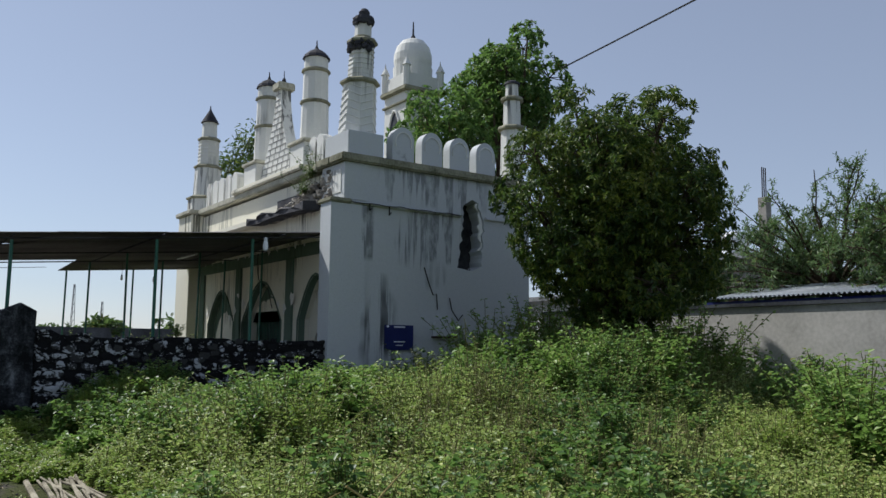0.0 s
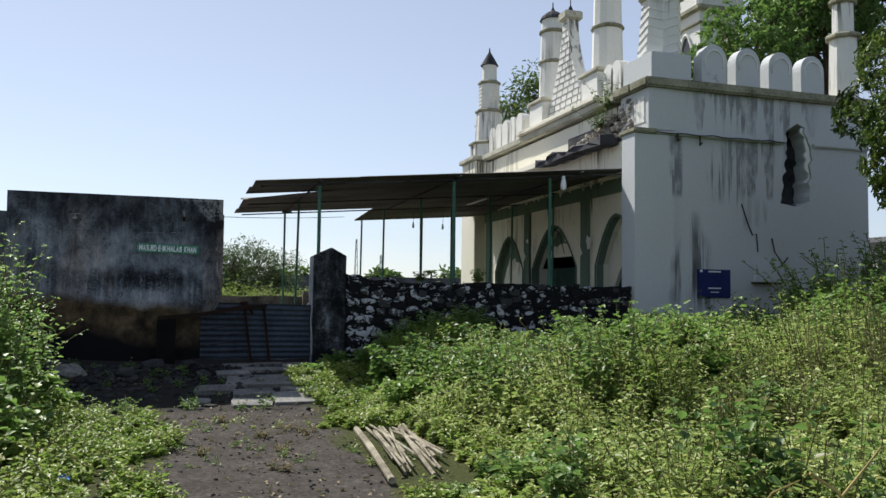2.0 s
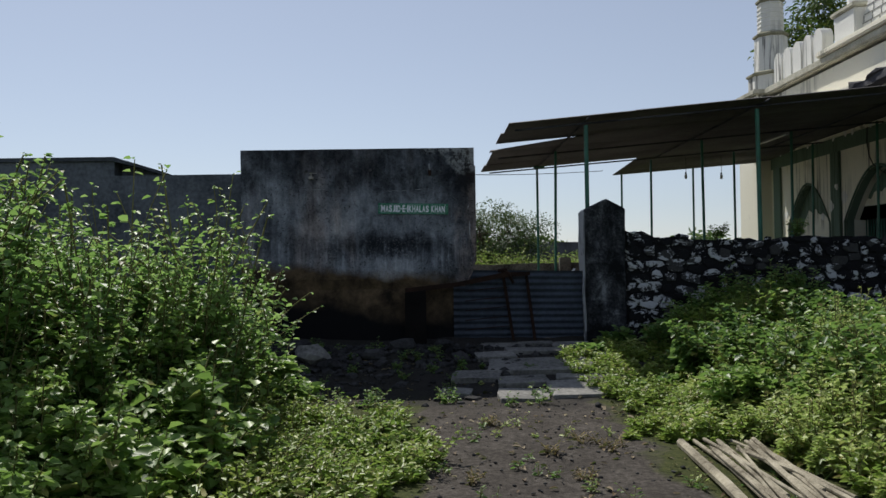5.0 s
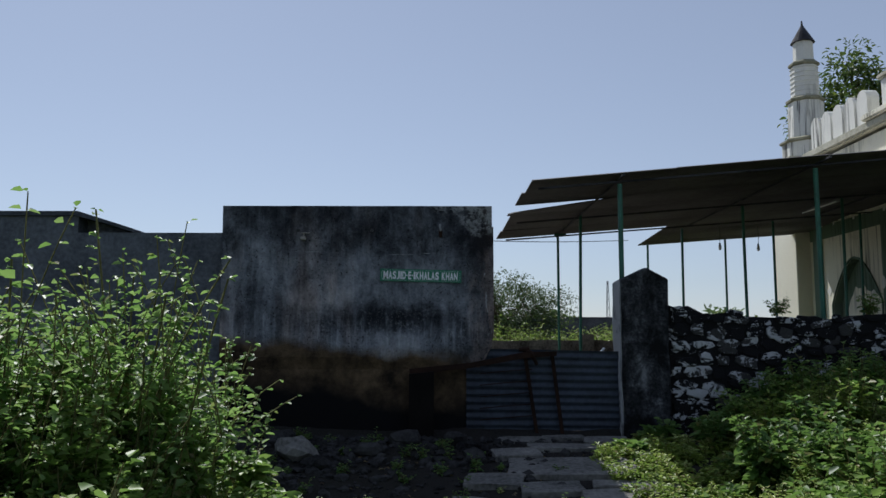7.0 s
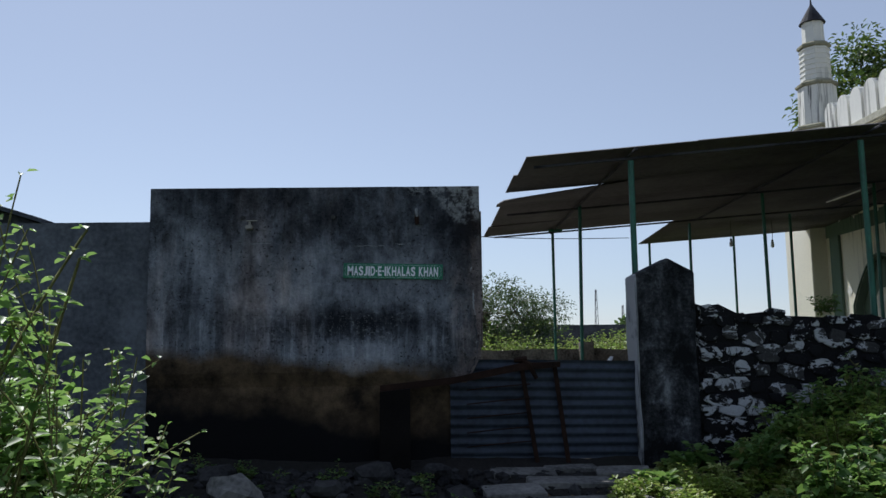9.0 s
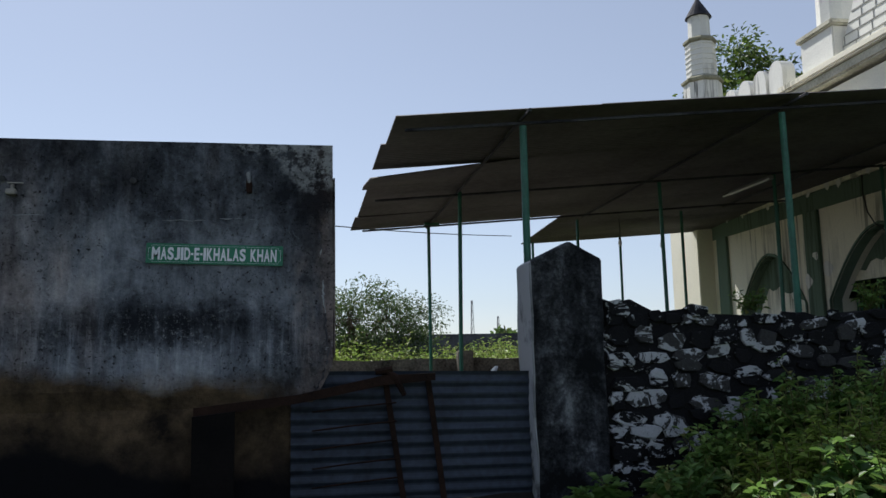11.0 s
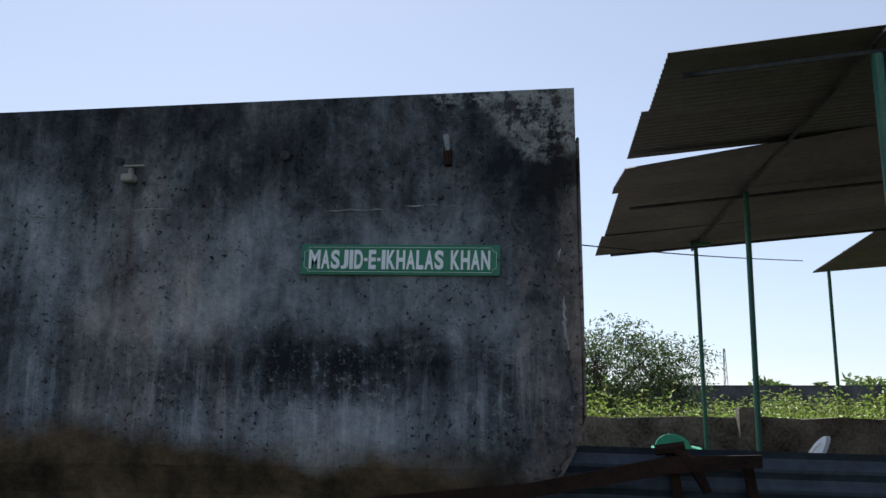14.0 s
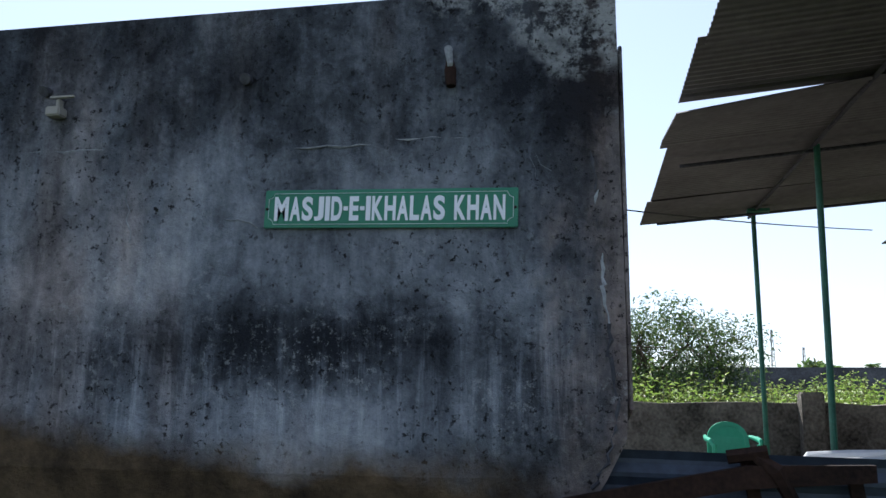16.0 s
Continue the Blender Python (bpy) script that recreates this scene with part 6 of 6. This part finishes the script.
def east_side():
    t = thing("blue_shed", (20.0, 9.5, 0), "small blue-walled shed with a bare corrugated roof", "shed")
    part("wall", boxm(18.0, 20.6, 7.6, 12.3, 0, 2.9), SIGNB, t, "dull blue sheet wall")
    bm = corrugated(bmesh.new(), 7.3, 12.2, 17.9, 20.8, lambda u, v, a_: (v, u, 2.98 + 0.16 * (v - 17.9) + a_), 0.12, 0.025, 6)
    part("roof_sheet", bm, ROOFSHEET, t, "bare corrugated metal roof")
    t = thing("unfinished_house", (33, 22, 0), "unfinished pale concrete house with bare columns", "house")
    part("wall", boxm(31, 37, 20, 27, 0, 5.6), GREYWALL, t)
    part("roof_slab", boxm(30.7, 37.3, 19.7, 27.3, 5.6, 5.85), SLATEP, t)
    part("column", boxm(33.2, 33.6, 20.3, 20.7, 5.85, 8.6), GREYWALL, t)
    for dx in (0.06, 0.2, 0.34):
        part("rebar", tube(bmesh.new(), [(33.2 + dx, 20.5, 8.6), (33.22 + dx, 20.5, 10.0)], 0.03, 4), RUST, t)
    part("water_tank", lathe(bmesh.new(), 31.8, 21, [(0.6, 5.85), (0.62, 6.6), (0.5, 6.85), (0.2, 6.95)], 16), WHITEP, t, "white round water tank")
    for y in (21.5, 24.5):
        part("window", boxm(30.97, 31.0 - 0.002, y, y + 1.1, 3.6, 4.9), DARKCAP, t)
    t = thing("white_house", (24, 24, 0), "low whitewashed house glimpsed past the tree", "house")
    part("wall", boxm(19.5, 24, 18.5, 21.5, 0, 3.3), WHITE, t)
    part("roof_slab", boxm(19.3, 24.2, 18.3, 21.7, 3.3, 3.45), SLATEP, t)
    bm = tube(bmesh.new(), [(19.6 - 6 * k / 12, 19.2 - 30 * k / 12, 11.4 - 0.2 * k / 12 - 0.25 * math.sin(math.pi * k / 12)) for k in range(13)], 0.028, 5)
    solo("power_cable", bm, BLACK, "thin black power cable sagging across the sky", "cable")
    bm = tube(bmesh.new(), [(-0.6 + 5.1 * k / 10, 18.25 + 5.9 * k / 10, 3.15 + 0.66 * k / 10 - 0.06 * math.sin(math.pi * k / 10)) for k in range(11)], 0.007, 4)
    solo("yard_wire", bm, BLACK, "thin wire strung from the block to the canopy", "wire")


east_side()


def palm(at, h, seed):
    rng = np.random.default_rng(seed)
    t = thing("palm_tree", (*at, 0), "small distant palm with drooping fronds", "tree", "far palms")
    part("trunk", tube(bmesh.new(), [(*at, 0), (at[0] + 0.2, at[1], h * 0.6), (at[0] + 0.1, at[1], h)], [0.3, 0.22, 0.18], 7), BARK, t)
    n = 26
    an = rng.uniform(0, 2 * math.pi, n)
    D = np.stack([np.cos(an), np.sin(an), rng.uniform(-0.3, 0.9, n)], -1)
    P = np.tile([[at[0] + 0.1, at[1], h]], (n, 1))
    L = rng.uniform(0.9, 1.4, n)
    V, F = blades(P, D, np.tile([[0, 0, 1.0]], (n, 1)) + rng.normal(0, 0.2, (n, 3)), L, L * 0.2, 0.3, 0.45)
    attach(new("crown", big_mesh("crown", V, F, [FARLEAF])), t)


def far_line():
    rng = random.Random(31)
    for k in range(26):
        x, y = -40 + 4.6 * k + rng.uniform(-2, 2), rng.uniform(80, 125)
        h = rng.uniform(2.8, 5.0)
        r = rng.uniform(2.6, 4.2)
        limb_tree("far_tree", (x, y), (x, y, h * 0.62), (r, r, h * 0.36), 16, 90, 0.75, 0.55, FARLEAF, 300 + k, "distant hazy green tree on the horizon", 0.3, gaps=0.75)
    for k, (x, y, h) in enumerate(((44, 150, 6.0), (30, 140, 4.8))):
        palm((x, y), h, 50 + k)
    for k, (x, h) in enumerate(((31.5, 12.5), (36.5, 9.5))):
        t = thing("radio_mast", (x, 160, 0), "thin lattice radio mast far off", "mast", "radio masts")
        for dx, dy in ((-0.5, 0), (0.5, 0), (0, 0.8)):
            part("leg", tube(bmesh.new(), [(x + dx, 160 + dy, 0), (x + dx * 0.25, 160 + dy * 0.25, h)], 0.06, 4), METAL, t)
        for j in range(8):
            z = h * j / 8
            s0, s1 = 0.5 * (1 - 0.75 * j / 8), 0.5 * (1 - 0.75 * (j + 1) / 8)
            part("brace", tube(bmesh.new(), [(x - s0, 160, z), (x + s1, 160, z + h / 8)], 0.04, 4), METAL, t)
    solo("wall_far", boxm(3, 26, 40.0, 40.2, 0, 2.45), SLATE, "dark low wall beyond the weeds", kind="structure")
    t = thing("far_house", (39, 118, 0), "low white house far off among trees", "house")
    part("wall", boxm(36, 41, 116, 120, 0, 3.6), WHITE, t)
    part("roof", prism(bmesh.new(), [(35.6, 3.6), (41.4, 3.6), (40.5, 4.6), (36.5, 4.6)], 115.6, 120.4, lambda u, v, a_: (u, a_, v)), ROOFSHEET, t)


far_line()


# ---- yard furniture ----
def plastic_chair(at, yaw, material, label, size=1.0, recline=0.16, rise=0.27):
    t = thing("plastic_chair", (0, 0, 0), label, "chair", "yard chairs")
    part("seat", box(bmesh.new(), -0.22, 0.22, -0.2, 0.22, 0.40, 0.43, 0.012), material, t)
    pts = [(0.235 * math.cos(radians(a_)), 0.56 + rise * max(0, math.sin(radians(a_))) ** 0.7) for a_ in range(0, 181, 12)]
    inner = [(u * 0.82, 0.56 + (v - 0.56) * 0.82) for u, v in pts[::-1]]
    bm = bmesh.new()
    prism(bm, [(0.24, 0.43)] + pts + [(-0.24, 0.43), (-0.2, 0.43)] + inner[::1] + [(0.2, 0.43)], 0.20, 0.225, lambda u, v, a_: (u, a_ + recline * (v - 0.43) - 0.35 * u * u, v))
    part("back_frame", bm, material, t)
    bm = bmesh.new()
    prism(bm, [(-0.2, 0.43), (0.2, 0.43)] + [(u, v) for u, v in inner[::-1]], 0.207, 0.217, lambda u, v, a_: (u, a_ + recline * (v - 0.43) - 0.35 * u * u, v))
    part("back_panel", bm, material, t)
    for s in (-1, 1):
        part("armrest", tube(bmesh.new(), [(s * 0.25, 0.2 + 0.23 * recline, 0.66), (s * 0.28, 0.05, 0.645), (s * 0.27, -0.16, 0.63), (s * 0.25, -0.2, 0.58)], [0.022, 0.028, 0.028, 0.02], 8), material, t)
        for y in (-0.2, 0.22):
            part("leg", tube(bmesh.new(), [(s * 0.27, y * 1.12, 0.0), (s * 0.24, y, 0.42 if y > 0 else 0.6)], [0.02, 0.028], 6), material, t)
    t.matrix_world = pose(*at, 0, 0, yaw) @ Matrix.Scale(size, 4)
    for o in t.children:
        o.matrix_parent_inverse = Matrix()
    return t


plastic_chair((2.2, 22.0, 0.5), 4, GREENP, "green plastic armchair standing in the yard", 0.97)
plastic_chair((2.23, 18.0, 0.5), -97, WHITEP, "white plastic armchair with a leaning back behind the gate", 1.13, 0.5, 0.24)


# ---- foreground things ----
def slabs():
    rng = random.Random(6)
    for k, (x, y, w, d, r) in enumerate(((1.52, 13.95, 1.35, 0.6, -2), (1.82, 13.0, 0.66, 0.6, 6), (1.2, 12.8, 0.58, 0.5, -4), (2.28, 13.4, 0.45, 0.42, 8), (0.72, 13.65, 0.6, 0.42, -10), (1.25, 13.38, 0.62, 0.34, 4), (1.88, 13.46, 0.5, 0.2, -3), (1.55, 14.72, 0.8, 0.26, 3), (2.1, 15.05, 0.5, 0.24, -5), (1.15, 15.1, 0.62, 0.24, 4), (2.32, 14.5, 0.32, 0.36, 12), (1.0, 14.45, 0.55, 0.3, 9), (0.45, 13.1, 0.4, 0.26, -16), (1.65, 15.28, 0.5, 0.16, 4))):
        bm = bmesh.new()
        ring = ((1, 0), (1, 0.6), (1, 1), (0.2, 1), (-1, 1), (-1, 0.1), (-1, -1), (-0.3, -1), (1, -1))
        pts = [(w / 2 * u * rng.uniform(0.86, 1.04), d / 2 * v * rng.uniform(0.86, 1.04)) for u, v in ring]
        prism(bm, pts, -0.05, 0.035, lambda u, v, a_: (u, v, a_))
        bmesh.ops.bevel(bm, geom=bm.edges[:], offset=0.01, segments=1, affect="EDGES")
        ob = solo("stone_slab", bm, SLABM, "worn flat stone slab laid before the gate", "slab", "paving slabs")
        z = float(ground_z(x, y))
        ob.matrix_world = pose(x, y, z + 0.012, rng.uniform(5, 9), rng.uniform(-2, 2), r)


slabs()


STRAW = speckled("dry yellow stalk", (0.2, 0.15, 0.05), (0.42, 0.34, 0.14), 12)


def sticks():
    rng = random.Random(9)
    for k in range(17):
        x0, y0 = 2.24 + 0.033 * k + rng.uniform(-0.04, 0.04), 10.2 + rng.uniform(-0.35, 0.3)
        x1, y1 = x0 - 0.17 + rng.uniform(-0.09, 0.09), y0 - rng.uniform(1.5, 2.1)
        r = rng.uniform(0.012, 0.022)
        if k == 0:
            x0, y0, x1, y1, r = 2.2, 10.35, 1.96, 7.6, 0.036
        elif k % 5 == 2:
            x1 += 0.28
        za, zb = float(ground_z(x0, y0)) + 0.04 + 0.035 * (k % 3), float(ground_z(x1, y1)) + 0.035 + 0.03 * ((k + 1) % 3)
        mid = ((x0 + x1) / 2 + rng.uniform(-0.03, 0.03), (y0 + y1) / 2, (za + zb) / 2 + 0.02)
        bm = tube(bmesh.new(), [(x0, y0, za), mid, (x1, y1, zb)], [r, r * 1.05, r * 0.9], 7)
        solo("bamboo_pole", bm, DRY, "pale dry wooden pole lying in a heap by the path", "pole", "heap of poles")
    for k, pts in enumerate((((3.0, 4.45, 0.3), (3.0, 4.4, 0.5), (3.08, 4.36, 0.64), (3.22, 4.33, 0.70)), ((3.35, 4.3, 0.35), (3.5, 4.38, 0.57), (3.7, 4.4, 0.73), (3.84, 4.44, 0.82)), ((3.22, 4.26, 0.75), (3.35, 4.22, 0.66), (3.5, 4.2, 0.43)))):
        solo("dry_branch", tube(bmesh.new(), pts, [0.009, 0.008, 0.007, 0.004][: len(pts)], 6), STRAW, "curved dry pale branch sticking out of the weeds", "branch", "dry branches")


sticks()


def lumps(name, rng, places, sizes, material, label, category):
    """Broken stones as one joined mesh."""
    ico = bmesh.new()
    bmesh.ops.create_icosphere(ico, subdivisions=1, radius=1)
    base = np.array([v.co for v in ico.verts])
    tri = np.array([[v.index for v in f.verts] for f in ico.faces])
    ico.free()
    V, F = [], []
    for k, (p, s) in enumerate(zip(places, sizes)):
        q = base * rng.uniform(0.7, 1.25, base.shape) * (s * rng.uniform(0.6, 1.3, 3)) * [1, 1, 0.65]
        an = rng.uniform(0, 2 * math.pi)
        c, s_ = math.cos(an), math.sin(an)
        q = q @ np.array([[c, -s_, 0], [s_, c, 0], [0, 0, 1]])
        V.append(q + p)
        F.append(tri + k * len(base))
    me = bpy.data.meshes.new(name)
    me.from_pydata(np.concatenate(V).tolist(), [], np.concatenate(F).tolist())
    me.materials.append(material)
    return tagged(new(name, me), label, category, kind="stuff")


def rubble():
    rng = np.random.default_rng(14)
    n = 1300
    x = rng.normal(-0.7, 1.3, n)
    y = 15.3 - np.abs(rng.normal(0, 1.2, n))
    k = (y > 12.3 + 0.3 * np.sin(2 * x)) & (x < 2.3) & (x > -4)
    x, y = x[k], y[k]
    lumps("rubble", rng, np.stack([x, y, ground_z(x, y) + 0.01], -1), 0.015 + 0.075 * rng.random(len(x)) ** 3, STONEG, "broken grey stones scattered at the foot of the block", "rubble")
    n = 1500
    x, y = rng.uniform(-0.6, 2.4, n), rng.uniform(4.5, 13.5, n)
    lumps("gravel", rng, np.stack([x, y, ground_z(x, y) + 0.003], -1), 0.006 + 0.016 * rng.random(n) ** 2, STONEG, "small stones and crumbs on the dirt path", "gravel")
    n = 900
    x, y = rng.uniform(-1.2, 2.6, n), rng.uniform(4.5, 14.5, n)
    P = np.stack([x, y, ground_z(x, y) + 0.008], -1)
    an = rng.uniform(0, 2 * math.pi, n)
    D = np.stack([np.cos(an), np.sin(an), rng.uniform(-0.05, 0.3, n)], -1)
    L = rng.uniform(0.03, 0.085, n)
    V, F = blades(P, D, rng.normal(0, 0.3, (n, 3)) + [0, 0, 1], L, L * 0.5, 0.25, 0.2)
    tagged(new("leaf_litter", big_mesh("leaf_litter", V, F, [LITTER])), "dry curled leaves strewn on the path", "leaf litter", kind="stuff")
    for i, (px, py, s) in enumerate(((-0.2, 14.9, 0.16), (-1.35, 14.3, 0.2), (-1.6, 14.7, 0.17), (0.35, 14.95, 0.14), (-1.1, 14.05, 0.12), (-0.6, 14.5, 0.13), (-2.0, 14.2, 0.15), (0.55, 14.3, 0.12))):
        bm = bmesh.new()
        bmesh.ops.create_icosphere(bm, subdivisions=2, radius=1)
        for v in bm.verts:
            v.co = Vector((v.co.x * s * 1.3, v.co.y * s, v.co.z * s * 0.7)) * (1 + 0.35 * noise.noise(v.co * 1.5 + Vector((i, 0, 0))))
        ob = solo("boulder", bm, SLABM if i == 1 else STONEG, "rough broken stone lying by the block", "stone", "large stones")
        ob.matrix_world = pose(px, py, float(ground_z(px, py)) + s * 0.35, 0, 20 if i == 1 else 0, 40 * i)
    bm = bmesh.new()
    bmesh.ops.create_grid(bm, x_segments=8, y_segments=6, size=0.5)
    for v in bm.verts:
        v.co = Vector((-0.72 + v.co.x * 0.3, 8.3 + v.co.y * 0.16, 0.06 + 0.05 * noise.noise(v.co * 7)))
    bmesh.ops.solidify(bm, geom=bm.faces[:], thickness=0.004)
    solo("plastic_film", bm, BLUEP, "crumpled blue plastic film on the ground", "litter")


LITTER = leafy("dry litter", (0.05, 0.03, 0.015), (0.14, 0.09, 0.045), (0.3, 0.24, 0.15), dryness=0.0, gloss=0.7, back=0.15)
rubble()


def dry_tuft(x, y, seed):
    rng = np.random.default_rng(seed)
    t = thing("dry_tuft", (x, y, float(ground_z(x, y))), "small tuft of wilted weed on the dirt path", "plant", "wilted tufts")
    base = np.array([[x, y, float(ground_z(x, y))]] * 3) + rng.normal(0, 0.05, (3, 3)) * [1, 1, 0]
    V, F, M = herbs(rng, base, np.full(3, 0.1), 4, 5, 0.05, 0.5, 1.1, 1, 0.0, 0.1)
    n = F[M == 0].max() + 1
    attach(new("foliage", big_mesh("foliage", V[:n], F[M == 0], [LITTER])), t)
    tagged(attach(new("stalks", big_mesh("stalks", V[n:], F[M == 1] - n, [STRAW])), t), kind="stuff")


for k, (x, y) in enumerate(((1.24, 9.4), (1.18, 8.55), (1.65, 10.2), (1.08, 10.1), (1.42, 10.45), (0.7, 11.2), (0.45, 9.3))):
    dry_tuft(x, y, 700 + k)


def wall_plant(at, h, seed, label):
    rng = np.random.default_rng(seed)
    t = thing("wall_plant", at, label, "plant", "plants on masonry")
    base = np.array([at], float) + rng.normal(0, 0.05, (4, 3)) * [1, 1, 0.2]
    V, F, M = herbs(rng, base, np.full(4, h), 4, 7, 0.035 + 0.09 * h, 0.6, 0.9, 2, 0.1, 0.15)
    n = F[M == 0].max() + 1
    attach(new("foliage", big_mesh("foliage", V[:n], F[M == 0], [FARLEAF if h > 0.4 else BROAD])), t)
    tagged(attach(new("woody_base", big_mesh("woody_base", V[n:], F[M == 1] - n, [STEM])), t), kind="stuff")


wall_plant((9.05, 16.9, 5.75), 0.7, 401, "scrub plant rooted in the broken eave")
wall_plant((9.02, 17.3, 5.4), 0.5, 402, "scrub plant rooted in the broken eave")
wall_plant((5.6, 15.65, 1.86), 0.3, 403, "weed growing on top of the stone wall")
wall_plant((4.4, 15.7, 1.86), 0.22, 404, "weed growing on top of the stone wall")


# ---- stones of the wall ----
def wall_stones():
    rng = random.Random(17)
    shapes = []
    for k in range(24):
        n = rng.choice((6, 7, 8))
        bm = bmesh.new()
        ang = [2 * math.pi * (i + rng.uniform(-0.25, 0.25)) / n for i in range(n)]
        out = []
        for a_ in ang:
            q = max(abs(math.cos(a_)), abs(math.sin(a_)))
            s = rng.uniform(0.82, 1.08)
            out.append((0.5 * s * math.cos(a_) / q ** 0.7, 0.5 * s * math.sin(a_) / q ** 0.7))
        rows = [[bm.verts.new((u * s + rng.uniform(-0.02, 0.02), d, v * s + rng.uniform(-0.02, 0.02))) for u, v in out] for s, d in ((1.0, 0.3), (1.0, -0.36), (0.9, -0.5))]
        for a_, b_ in zip(rows, rows[1:]):
            for i in range(n):
                bm.faces.new((a_[i], a_[(i + 1) % n], b_[(i + 1) % n], b_[i]))
        c = bm.verts.new((rng.uniform(-0.1, 0.1), -0.5 - rng.uniform(-0.04, 0.1), rng.uniform(-0.1, 0.1)))
        for i in range(n):
            bm.faces.new((rows[2][i], rows[2][(i + 1) % n], c))
        shapes.append(mesh_of("stone", bm, STONE))
    z, count = 0.3, 0
    while z < 1.86 and count < 300:
        h = rng.uniform(0.095, 0.155)
        x = 3.0
        while x < 8.7 and count < 300:
            w = rng.uniform(0.12, 0.34) * (1.0 if z < 1.5 else 0.8)
            zc = z + h / 2 + rng.uniform(-0.045, 0.045)
            if zc + h * 0.35 < wall_top(x + w / 2) + 0.03:
                ob = new("stone", rng.choice(shapes))
                ob.parent = stone_wall
                ob.matrix_basis = Matrix.LocRotScale((x + w / 2, 15.465, zc), Euler((0, rng.uniform(-0.2, 0.2), 0)), (w * rng.uniform(0.88, 1.06), rng.uniform(0.03, 0.075), h * rng.uniform(0.8, 1.15)))
                count += 1
            x += w + rng.uniform(0.0, 0.03)
        z += h


wall_stones()
